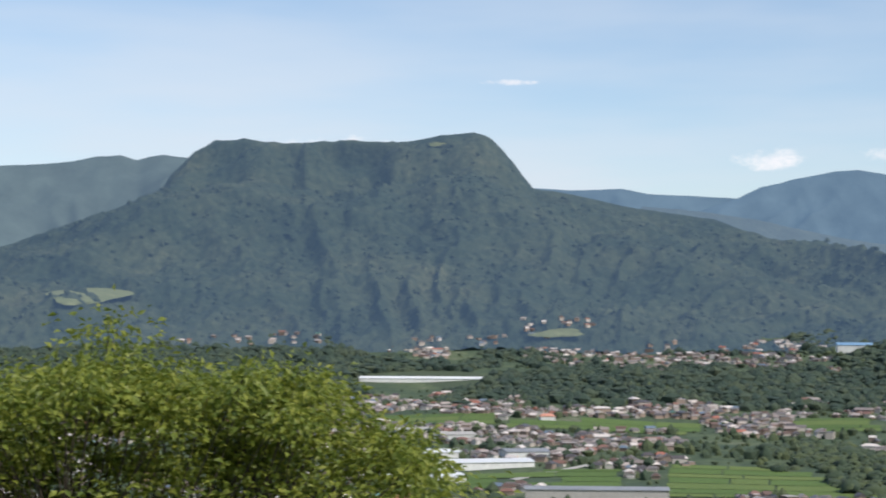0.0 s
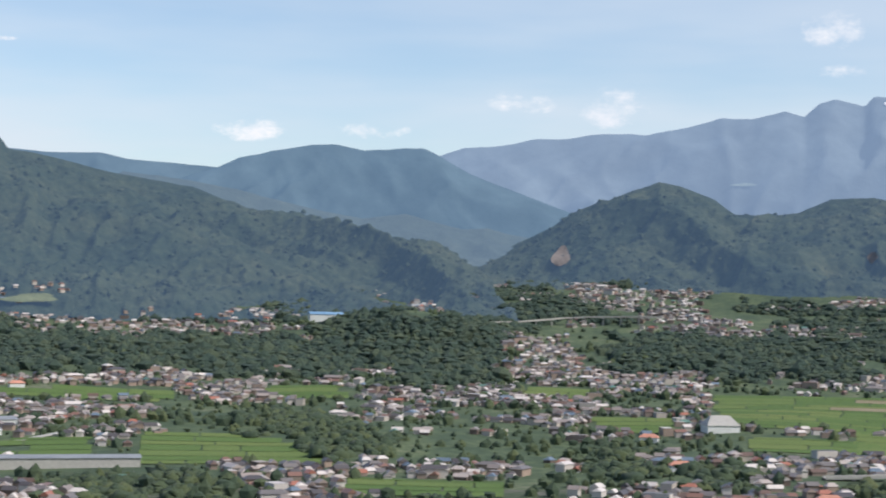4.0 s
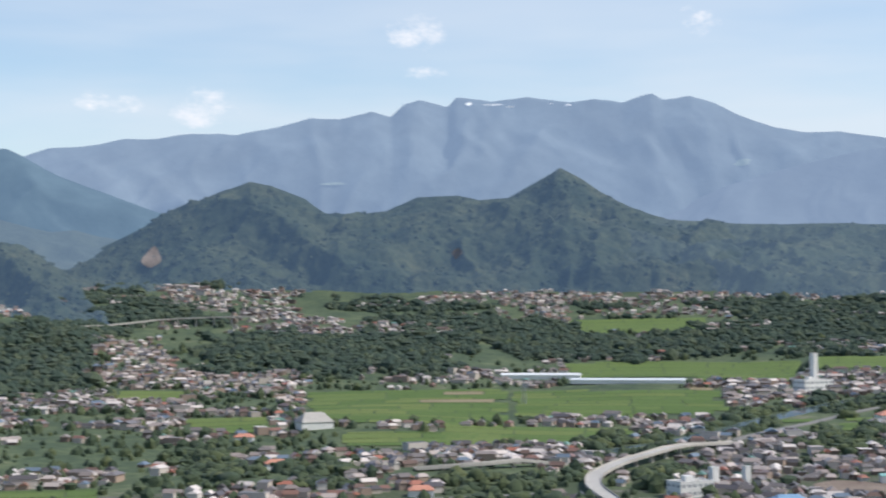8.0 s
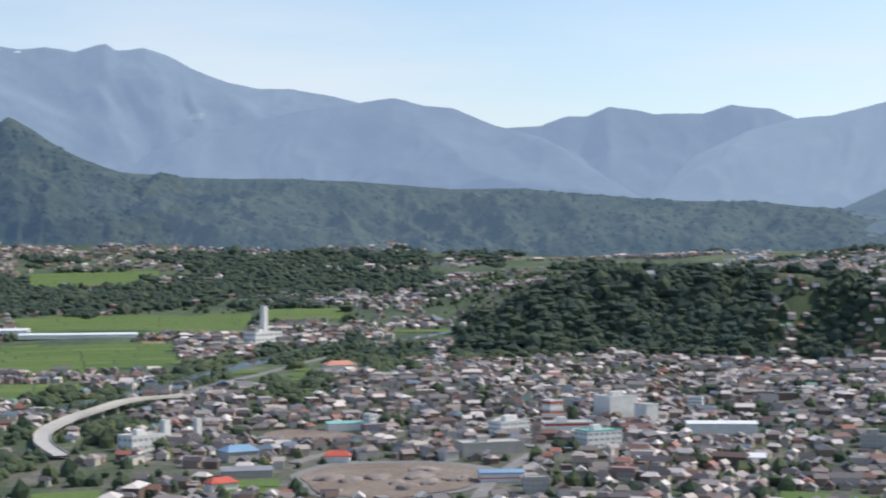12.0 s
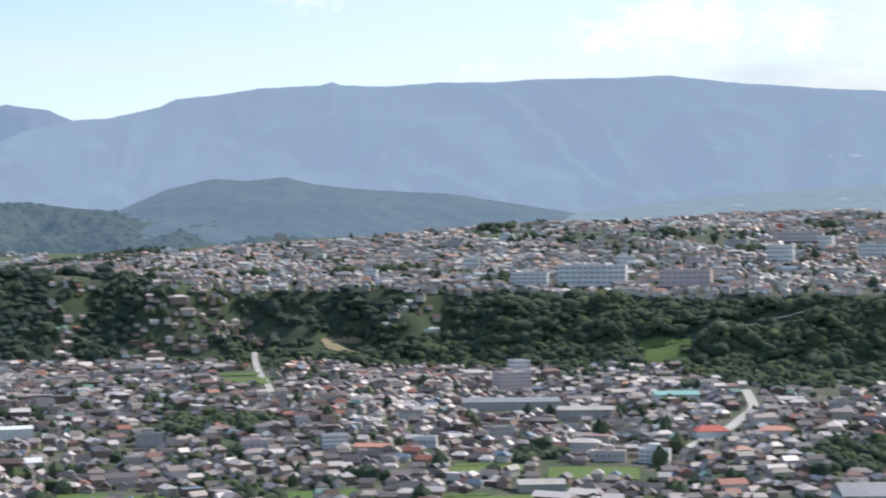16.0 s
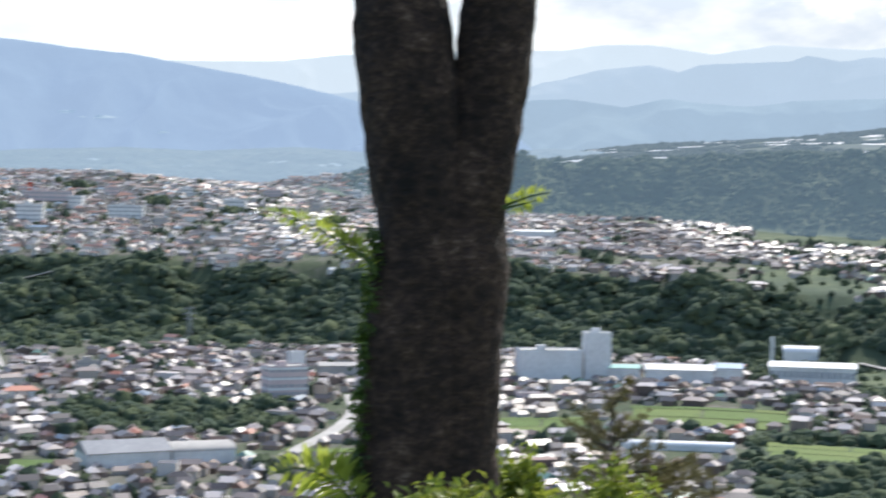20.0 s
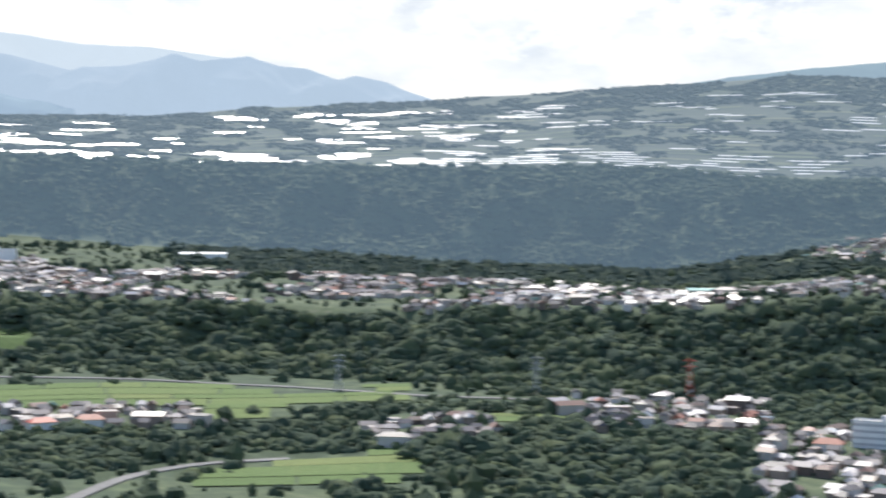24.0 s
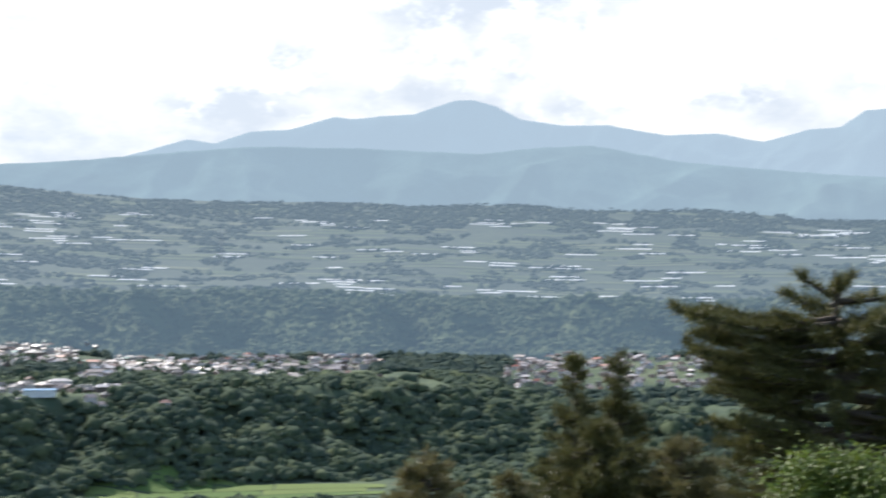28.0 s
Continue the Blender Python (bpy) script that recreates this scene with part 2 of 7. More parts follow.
ROOFS = [(0.0, (0.098, 0.088, 0.09)), (0.16, (0.181, 0.161, 0.157)), (0.34, (0.27, 0.227, 0.208)), (0.48, (0.153, 0.101, 0.082)), (0.57, (0.335, 0.277, 0.252)), (0.66, (0.242, 0.136, 0.107)), (0.71, (0.465, 0.396, 0.361)), (0.8, (0.372, 0.154, 0.107)), (0.825, (0.66, 0.59, 0.55)), (0.96, (0.153, 0.198, 0.254)), (0.988, (0.13, 0.242, 0.202))]
M["house_roof"] = material("house_roofs", ROOFS, 0.05, 0.7, 0.4, each="island", constant=True, specular=0.4, grain=0.25)
# terrace walls and roofs, with colours paled in place of haze
M["hazed_wall"] = material("hazed_walls", [(0.0, (0.6, 0.57, 0.53)), (0.25, (0.42, 0.37, 0.33)), (0.42, (0.64, 0.61, 0.57)), (0.7, (0.44, 0.37, 0.32)), (0.86, (0.74, 0.72, 0.69))], 0.05, 0.6, 0.8, each="island", constant=True, grain=0.2)
M["hazed_roof"] = material("hazed_roofs", [(0.0, (0.16, 0.15, 0.15)), (0.2, (0.3, 0.28, 0.27)), (0.42, (0.46, 0.41, 0.37)), (0.55, (0.24, 0.17, 0.14)), (0.72, (0.66, 0.6, 0.55)), (0.82, (0.42, 0.24, 0.18)), (0.95, (0.27, 0.34, 0.4))], 0.05, 0.7, 0.35, each="island", constant=True, specular=0.45, grain=0.2)
M["wall_each"] = material("house_wall_paint", [(0.0, (0.471, 0.422, 0.376)), (0.2, (0.282, 0.222, 0.188)), (0.42, (0.549, 0.503, 0.47)), (0.58, (0.36, 0.274, 0.224)), (0.74, (0.157, 0.122, 0.105)), (0.9, (0.612, 0.57, 0.543))], 0.05, 0.6, 0.8, each="object", constant=True, grain=0.25)
M["roof_each"] = material("roof_tiles", ROOFS, 0.05, 0.9, 0.4, each="object", constant=True, bump=0.05, bump_scale=2.5, specular=0.4, grain=0.25)
M["glass"] = material("window_glass", [(0.0, (0.03, 0.04, 0.05)), (1.0, (0.07, 0.09, 0.11))], 0.2, 2.0, 0.12, specular=0.6)
M["pane"] = material("tinted_panes", [(0.0, (0.28, 0.3, 0.33)), (1.0, (0.42, 0.44, 0.47))], 0.2, 2.0, 0.12, specular=0.6)
M["white"] = material("white_concrete", [(0.0, (0.62, 0.62, 0.61)), (0.6, (0.78, 0.78, 0.77)), (1.0, (0.84, 0.84, 0.83))], 0.03, 0.3, 0.7, grain=0.25)
M["sheet"] = material("white_sheet_roof", [(0.0, (0.66, 0.67, 0.68)), (1.0, (0.82, 0.82, 0.82))], 0.04, 0.4, 0.4, each="object", grain=0.25)
M["film"] = material("greenhouse_film", [(0.0, (0.74, 0.76, 0.76)), (1.0, (0.9, 0.9, 0.9))], 0.04, 0.4, 0.28, each="island", specular=0.8, grain=0.25)
M["grey"] = material("grey_roof", [(0.0, (0.2, 0.21, 0.23)), (1.0, (0.34, 0.35, 0.37))], 0.04, 0.4, 0.5, grain=0.25)
M["pink"] = material("pink_render", [(0.0, (0.6, 0.48, 0.47)), (1.0, (0.7, 0.58, 0.56))], 0.04, 0.4, 0.8, grain=0.25)
M["teal"] = material("teal_roof", [(0.0, (0.2, 0.42, 0.38)), (1.0, (0.3, 0.52, 0.48))], 0.04, 0.4, 0.45, grain=0.25)
M["blue"] = material("blue_roof", [(0.0, (0.16, 0.3, 0.46)), (1.0, (0.26, 0.4, 0.56))], 0.04, 0.4, 0.4, grain=0.25)
M["red"] = material("red_paint", [(0.0, (0.45, 0.08, 0.05)), (1.0, (0.6, 0.14, 0.1))], 0.04, 0.4, 0.5, grain=0.25)
M["salmon"] = material("salmon_tiles", [(0.0, (0.5, 0.22, 0.15)), (1.0, (0.64, 0.32, 0.24))], 0.04, 0.4, 0.6, grain=0.25)
M["steel"] = material("galvanised_steel", [(0.0, (0.3, 0.31, 0.32)), (1.0, (0.45, 0.46, 0.47))], 0.1, 1.0, 0.5, metal=0.4)
M["road"] = material("worn_asphalt", [(0.0, (0.16, 0.155, 0.15)), (1.0, (0.28, 0.27, 0.26))], 0.02, 0.3, 0.9)
M["concrete"] = material("pale_concrete", [(0.0, (0.36, 0.34, 0.32)), (1.0, (0.52, 0.5, 0.47))], 0.03, 0.4, 0.85, grain=0.25)
M["water"] = material("river_water", [(0.0, (0.08, 0.12, 0.14)), (1.0, (0.14, 0.19, 0.21))], 0.02, 0.2, 0.08, specular=0.6)
M["earth"] = material("bare_earth", [(0.0, (0.148, 0.105, 0.082)), (0.5, (0.222, 0.175, 0.143)), (1.0, (0.296, 0.245, 0.204))], 0.02, 0.3, 0.95)
M["scar"] = material("bare_rock_scar", [(0.0, (0.2, 0.17, 0.16)), (1.0, (0.3, 0.26, 0.24))], 0.02, 0.1, 0.95)

# ---- lay of the land ----
def curve(pairs):
    xs, ys = np.array(pairs, float).T
    return lambda x: np.interp(x, xs, ys)


# dip or rise, in degrees as seen from the lookout, of the breaks of slope by bearing
SCARP_FOOT = curve([(46, -3.8), (56, -3.3), (64, -3.4), (80, -3.8), (100, -4.4), (115, -4.7), (125, -4.8), (135, -5.2), (145, -5.7), (152, -5.7), (160, -5.3), (166, -5.0), (168.5, -4.6), (172, -4.3), (190, -4.3)])
SCARP_TOP = curve([(46, -3.25), (51, -3.2), (52, -2.4), (53, -1.7), (54, -1.05), (56, -0.55), (60, -0.45), (64, -0.6), (68, -1.0), (80, -1.3), (100, -1.5), (107, -1.7), (115, -2.1), (125, -2.5), (135, -2.7), (145, -2.75), (152, -2.35), (158, -2.1), (161, -1.9), (165, -1.65), (169.5, -1.85), (172.5, -2.7), (176, -3.2), (190, -3.5)])
TERRACE_END = curve([(46, -1.3), (58, -0.5), (64, -0.1), (72, 0.55), (80, 1.1), (90, 1.35), (97, 0.85), (104, 0.3), (112, -0.1), (125, -0.5), (135, -1.2), (145, -1.5), (149, -1.0), (151.5, -0.45), (155, -0.5), (158, -0.8), (162, -0.85), (168, -0.85), (172, -0.8), (178, -0.75), (190, -0.9)])
PLATEAU_EDGE = curve([(46, -0.5), (60, -0.1), (66, 0.2), (72, 0.65), (80, 1.16), (90, 1.4), (95, 1.15), (98, 1.5), (101, 1.75), (104, 1.95), (112, 2.45), (118, 2.6), (125, 2.1), (135, 2.0), (145, 1.9), (152, 1.5), (160, 1.3), (168, 1.2), (176, 0.9), (190, 0.9)])
PLATEAU_END = curve([(46, 1.5), (60, 0.9), (66, 0.7), (72, 0.9), (80, 1.15), (90, 1.35), (95, 1.2), (98, 1.6), (101, 1.95), (104, 2.25), (106.5, 2.6), (112, 3.0), (117, 3.35), (125, 3.65), (132, 4.1), (138, 4.45), (145, 5.0), (149, 5.3), (152, 5.1), (158, 4.75), (164, 4.6), (172, 4.45), (178, 4.2), (190, 3.3)])


LATTICE = np.random.default_rng(11).random((64, 64))


def patchy(az, r, size, shift=0.0):
    """Smooth random value from 0 to 1 over the plan, with spots of about that size in metres."""
    u = np.asarray(r) * np.sin(np.radians(az)) / size + 31.7 + shift * 7.3
    v = np.asarray(r) * np.cos(np.radians(az)) / size + 17.2 + shift * 3.1
    i, j = np.floor(u).astype(int), np.floor(v).astype(int)
    f, g = u - i, v - j
    f, g = f * f * (3 - 2 * f), g * g * (3 - 2 * g)
    i, j, i1, j1 = i % 64, j % 64, (i + 1) % 64, (j + 1) % 64
    return (LATTICE[i, j] * (1 - f) + LATTICE[i1, j] * f) * (1 - g) + (LATTICE[i, j1] * (1 - f) + LATTICE[i1, j1] * f) * g


# low wooded knolls on the valley floor: bearing, distance, half width, half depth, height
KNOLLS = [(16.6, 2750, 2.6, 230, 42), (6.5, 2450, 4.5, 150, 16), (25.5, 2600, 2.6, 200, 16), (31, 2750, 3.0, 180, 12), (14.5, 1480, 1.4, 70, 8)]


def foot_distance(az):
    return EYE / (np.tan(np.radians(-SCARP_FOOT(az))) + 0.03)


def ground(az, r):
    """Height of the ground at a bearing (degrees, clockwise) and a distance from the lookout."""
    az, r = np.broadcast_arrays(np.asarray(az, float), np.asarray(r, float))
    az = np.where(az > 280, az - 360, az)
    floor = 0.03 * r + 4e-5 * np.clip(r - 1800, 0, 1700) ** 2
    b = np.clip(az, 46, 190)
    r0 = foot_distance(b)
    breaks = [(r0, None), (r0 + 150, SCARP_TOP(b)), (0 * r0 + 2700, TERRACE_END(b)), (0 * r0 + 3000, PLATEAU_EDGE(b)), (0 * r0 + 4400, PLATEAU_END(b)), (0 * r0 + 5200, PLATEAU_END(b) - 0.6)]
    z = 0.03 * r
    last_r, last_z = r0, 0.03 * r0
    for rr, el in breaks[1:]:
        zz = EYE + rr * np.tan(np.radians(el))
        f = np.clip((r - last_r) / (rr - last_r), 0, 1)
        z = np.where(r > last_r, last_z + (zz - last_z) * f, z)
        last_r, last_z = rr, zz
    w = np.clip((az - 46) / 6.0, 0, 1) * np.clip((230 - az) / 30.0, 0, 1)
    w = w * w * (3 - 2 * w)
    land = floor * (1 - w) + z * w
    x, y = r * np.sin(np.radians(az)), r * np.cos(np.radians(az))
    roll = 2.5 * (np.sin(x / 95.0 + 1.3 * np.sin(y / 140.0)) + np.sin(y / 80.0 + 0.7 * np.sin(x / 60.0)))
    land = land + roll * np.clip((r - 700) / 400, 0, 1)
    gully = 4.0 * (patchy(az, 2850 + (r - 2850) * 0.35, 75, 21) - 0.5) + 2.0 * (patchy(az, r, 45, 22) - 0.5)
    land = land + 26.0 * gully * np.sin(np.pi * np.clip((r - 2680) / 340, 0, 1)) ** 2 * np.clip((az - 97) / 6, 0, 1) * np.clip((200 - az) / 10, 0, 1)
    near_gully = 3.6 * (patchy(az, r0 + (r - r0) * 0.4, 60, 23) - 0.5) + 1.5 * (patchy(az, r, 30, 24) - 0.5)
    land = land + 15.0 * near_gully * np.sin(np.pi * np.clip((r - r0) / 175, 0, 1)) ** 2 * np.clip((az - 56) / 8, 0, 1) * np.clip((200 - az) / 10, 0, 1)
    for ka, kr, wa, wr, high in KNOLLS:
        land = land + high * np.exp(-((az - ka) / wa) ** 2 - ((r - kr) / wr) ** 2)
    hill = 173.4 - np.maximum(r - 4.0, 0) * 0.44 - 3.0 * np.clip((r - 6) / 30, 0, 1)
    return np.maximum(land, hill)


def dipped(az, el):
    """The distance at which the sight line at that bearing and dip meets the ground."""
    rs = np.linspace(500, 4700, 1600)
    g = ground(np.full_like(rs, az), rs)
    line = EYE + rs * math.tan(radians(el))
    under = np.nonzero(g >= line)[0]
    return float(rs[under[0]]) if len(under) else 4600.0


def spot(az, el):
    r = dipped(az, el)
    return at(az, r)


def at(az, r, up=0.0):
    return Vector((r * math.sin(radians(az)), r * math.cos(radians(az)), float(ground(az, r)) + up))


def xyz(az, r):
    az, r = np.asarray(az, float), np.asarray(r, float)
    return np.stack([r * np.sin(np.radians(az)), r * np.cos(np.radians(az)), ground(az, r)], -1)


def plain_mesh(name, verts, faces, mats, smooth=False, index=None):
    """A mesh from arrays; faces all of one count of corners."""
    verts, faces = np.asarray(verts, np.float32), np.asarray(faces, np.int32)
    me = bpy.data.meshes.new(name)
    n = faces.shape[1]
    me.vertices.add(len(verts))
    me.vertices.foreach_set("co", verts.ravel())
    me.loops.add(faces.size)
    me.loops.foreach_set("vertex_index", faces.ravel())
    me.polygons.add(len(faces))
    me.polygons.foreach_set("loop_start", np.arange(0, faces.size, n, dtype=np.int32))
    me.polygons.foreach_set("loop_total", np.full(len(faces), n, np.int32))
    for m in mats if isinstance(mats, (list, tuple)) else [mats]:
        me.materials.append(m)
    if index is not None:
        me.polygons.foreach_set("material_index", np.asarray(index, np.int32))
    me.polygons.foreach_set("use_smooth", np.full(len(faces), bool(smooth)))
    me.update(calc_edges=True)
    me.validate()
    return me


def grid_faces(rows, cols):
    i = np.arange(rows - 1)[:, None] * cols + np.arange(cols - 1)[None]
    return np.stack([i, i + 1, i + cols + 1, i + cols], -1).reshape(-1, 4)


# ---- land cover: bearing from, to; dip from, to ----
FIELDS_NORTH = [(-3, 1.5, -3.25, -2.85), (1.7, 8.5, -3.4, -2.95), (11.5, 14.5, -3.3, -2.85), (0.3, 5.8, -5.35, -4.75), (7.2, 14.4, -5.6, -4.55), (9.4, 10.6, -1.68, -1.19), (14.2, 20, -6.6, -6.05), (18.2, 20, -2.5, -2.1), (22.8, 25.8, -4.25, -3.7), (20.5, 22.9, -3.1, -2.7), (28.2, 34.1, -4.74, -4.25), (36.5, 39, -8.2, -7.7)]
FIELDS_PLAIN = [(27, 34.1, -3.95, -2.8), (34.1, 41.5, -3.8, -2.75), (36, 44.1, -2.5, -1.85), (44.1, 47.3, -2.05, -1.65), (31.7, 38.4, -4.75, -4.1), (36.1, 40.9, -0.85, -0.36), (41.1, 46.5, -4.3, -3.4), (48.9, 51.5, -2.87, -2.4), (42.6, 45.1, -8.05, -7.45), (30.5, 33.5, -8.3, -7.6), (33.5, 35.3, -7.3, -6.8)]
FIELDS_TOWN = [(75.3, 79.3, -8.85, -8.15), (78.9, 82.8, -7.7, -7.18), (69.9, 73.4, -8.3, -7.95), (82.3, 84.2, -3.65, -2.75), (86.5, 89.5, -8.6, -8.25), (94.2, 99, -8.4, -8.0), (82.6, 86.7, -9.15, -8.8), (67.7, 69.6, -4.3, -3.85), (75.7, 78.5, -7.5, -7.1), (62, 66, -8.3, -7.9), (100.5, 107, -7.35, -6.8), (107.8, 113.5, -6.9, -6.25)]
FIELDS_EAST = [(112.5, 117, -8.0, -7.4), (108, 112, -7.95, -7.5), (118.2, 120.1, -5.6, -5.05), (121.3, 123.4, -4.5, -3.6), (121.9, 136.3, -6.25, -5.5), (131.3, 136.8, -8.6, -7.8), (128.6, 136.8, -9.0, -8.3), (129, 132, -6.7, -6.2), (139, 142.2, -7.0, -6.5), (156.7, 167, -5.75, -5.1)] 
FIELDS = FIELDS_NORTH + FIELDS_PLAIN + FIELDS_TOWN + FIELDS_EAST
WOODS_NORTH = [(2.6, 13.3, -2.3, -1.25), (-3.5, 1.1, -1.65, -1.1), (-0.5, 14.5, -2.45, -1.55), (13.3, 19.6, -2.2, -0.35), (15.9, 19.6, -2.8, -2.1), (11, 14.9, -4.65, -3.9), (13.2, 16.1, -5.35, -4.6), (4.2, 10.3, -6.75, -6.05), (23.5, 28.7, -2.2, -0.9), (27.4, 32.8, -1.6, -0.95), (27.4, 32.1, -2.3, -1.4), (26.3, 28.6, -6.1, -5.2), (23, 25, -5.8, -4.8), (-20, -3.2, -2.2, 1.0), (20, 23.7, -0.5, 0.15)]
WOODS_PLAIN = [(30.9, 36, -1.25, -0.35), (34.1, 40.7, -1.75, -0.95), (41.7, 44.8, -0.45, 0.2), (45, 47.6, -0.35, 0.25), (40.5, 46.9, -1.45, -0.7), (43.2, 50.3, -1.05, -0.4), (48, 49.9, -0.2, 0.37), (51.7, 53.1, -0.1, 0.4), (41.2, 43.2, -4.3, -3.5), (44.4, 46.9, -4.85, -4.1), (47.1, 49.9, -3.85, -2.8), (44.4, 47.1, -3.6, -3.1), (36.8, 39.9, -5.2, -4.4), (34, 36.8, -6.5, -5.8), (38.1, 40.1, -6.1, -5.35), (31.7, 35.2, -6.7, -5.8), (32.2, 33.4, -7.5, -6.9), (35.4, 36.2, -7.2, -6.3), (51.5, 54.2, -3.05, -1.85)]
WOODS_TOWN = [(71.1, 80.9, -3.4, -0.9), (78.7, 82.2, -3.9, -2.4), (84.2, 95.7, -4.5, -2.5), (67.9, 71.1, -3.65, -2.7), (77.1, 78.1, -3.6, -2.6), (88.3, 96, -7.4, -6.4), (78.1, 79.5, -7.2, -6.65), (65.4, 69.4, -6.0, -5.4), (67.8, 69.9, -8.4, -7.85)]
WOODS_EAST = [(118.2, 128.2, -8.45, -7.1), (112, 118.2, -8.9, -7.95), (130.6, 134.7, -8.0, -6.6), (136.4, 142.2, -8.8, -7.3), (139.5, 142.2, -7.2, -6.7), (123.5, 130.6, -8.6, -7.3), (141.5, 148, -8.8, -7.3), (149, 157, -6.8, -6.3), (157.5, 162.6, -6.5, -5.8), (158, 176, -9.5, -7.6)]
WOODS = WOODS_NORTH + WOODS_PLAIN + WOODS_TOWN + WOODS_EAST
HAMLETS = [(4.5, 11.5, -1.25, -0.75), (19.8, 22.2, -2.8, -0.9), (21.9, 26.6, 0.05, 0.75), (25.6, 32.8, -0.95, -0.55), (2, 12, -0.7, -0.4), (33.8, 34.8, -3.45, -3.15), (38.5, 40.6, -4.15, -3.6), (31, 41, 0.15, 0.5), (41, 53, 0.25, 0.6), (43, 50, -1.5, -1.1), (29, 34, -2.6, -2.3), (37, 42, -0.3, -0.05), (45, 51, -0.35, -0.15), (24.5, 27, -0.45, 0.0)]
TOWNS = [(166.2, 171.8, -4.4, -3.4), (120.1, 129.8, -7.0, -5.95), (112, 120.1, -7.0, -6.15), (112, 115.7, -6.1, -5.3), (134.5, 139.4, -7.6, -6.7), (141.3, 148.5, -7.0, -5.9), (148.5, 163, -10.0, -6.9)]
VILLAGES = [(150, 156.7, -1.1, -0.15), (156.7, 166.7, -1.5, -0.85), (149.8, 158.8, -2.5, -1.75), (171.2, 178.6, -2.0, -0.8), (153.9, 156.5, -1.1, -0.3), (158.5, 160, -2.9, -2.4)]


def inside(boxes, az, el, ragged=0.0):
    hit = np.zeros(np.shape(az), bool)
    wob_a = np.sin(el * 9.0 + az * 1.7) * ragged * 0.8
    wob_e = np.sin(az * 3.1 + 2.0) * np.cos(az * 1.3) * ragged * 0.35
    for a0, a1, e0, e1 in boxes:
        hit |= (az + wob_a > a0) & (az + wob_a < a1) & (el + wob_e > e0) & (el + wob_e < e1)
    return hit


def rise(az, r):
    return np.degrees(np.arctan2(ground(az, r) - EYE, r))


azs = np.concatenate([np.arange(-20, 195, 0.24), np.linspace(195.0, 340.0, 49)])
rings = np.concatenate([[0.0, 2.0, 4.0, 7, 12, 20, 40, 80, 140, 220, 320, 420, 520, 620, 700], np.arange(760, 2400, 14.0), np.arange(2400, 2660, 25.0), np.arange(2660, 3060, 10.0), np.arange(3060, 5300, 80.0)])
A2, R2 = np.meshgrid(azs, rings)
cell_a, cell_r = np.meshgrid((azs[:-1] + azs[1:]) / 2, (rings[:-1] + rings[1:]) / 2)
green = ((cell_a > 38) & (cell_a < 52) & (cell_r > 1650)) | ((cell_a < 40) & (cell_r > 1250))
green |= cell_r < 420
under = ((cell_a > 51) & (cell_r > foot_distance(np.clip(cell_a, 46, 190)) - 20) & (cell_r < foot_distance(np.clip(cell_a, 46, 190)) + 140)) | inside(WOODS, cell_a, rise(cell_a, cell_r), 0.6) & (cell_r < 2690)
# zones 1 and 3 take surfaces with haze put in as emission
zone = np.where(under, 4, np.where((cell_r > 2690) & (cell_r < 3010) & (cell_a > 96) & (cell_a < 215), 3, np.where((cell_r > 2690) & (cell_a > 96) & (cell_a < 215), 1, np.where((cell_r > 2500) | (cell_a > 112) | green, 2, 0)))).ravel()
tagged(new("ground", plain_mesh("ground", xyz(A2.ravel(), R2.ravel()), grid_faces(len(rings), len(azs)), [M["ground"], M["plateau_ground"], M["meadow"], M["wood_hazed"], M["wood"]], True, zone)), "wide valley floor and terraces of town ground and grass", "ground", kind="structure")


# ---- hills and far ridges ----
SLOPES = {}


def vnoise(u, v, shift=0.0):
    """Smooth random value from 0 to 1 on a unit lattice."""
    u, v = np.asarray(u) + 31.7 + shift * 7.3, np.asarray(v) + 17.2 + shift * 3.1
    i, j = np.floor(u).astype(int), np.floor(v).astype(int)
    f, g = u - i, v - j
    f, g = f * f * (3 - 2 * f), g * g * (3 - 2 * g)
    i, j, i1, j1 = i % 64, j % 64, (i + 1) % 64, (j + 1) % 64
    return (LATTICE[i, j] * (1 - f) + LATTICE[i1, j] * f) * (1 - g) + (LATTICE[i, j1] * (1 - f) + LATTICE[i1, j1] * f) * g


def fbm(u, v, shift=0.0, octaves=4):
    return sum(vnoise(u * 2.03 ** k, v * 2.03 ** k, shift + 5.7 * k) * 0.5 ** (k + 1) for k in range(octaves))


def spurred(u, v, shift=0.0, octaves=3):
    """Sharp-crested folds, about 0 to 1."""
    return sum((1 - np.abs(2 * vnoise(u * 2.1 ** k, v * 2.1 ** k, shift + 3.3 * k) - 1)) * 0.55 * 0.45 ** k for k in range(octaves))


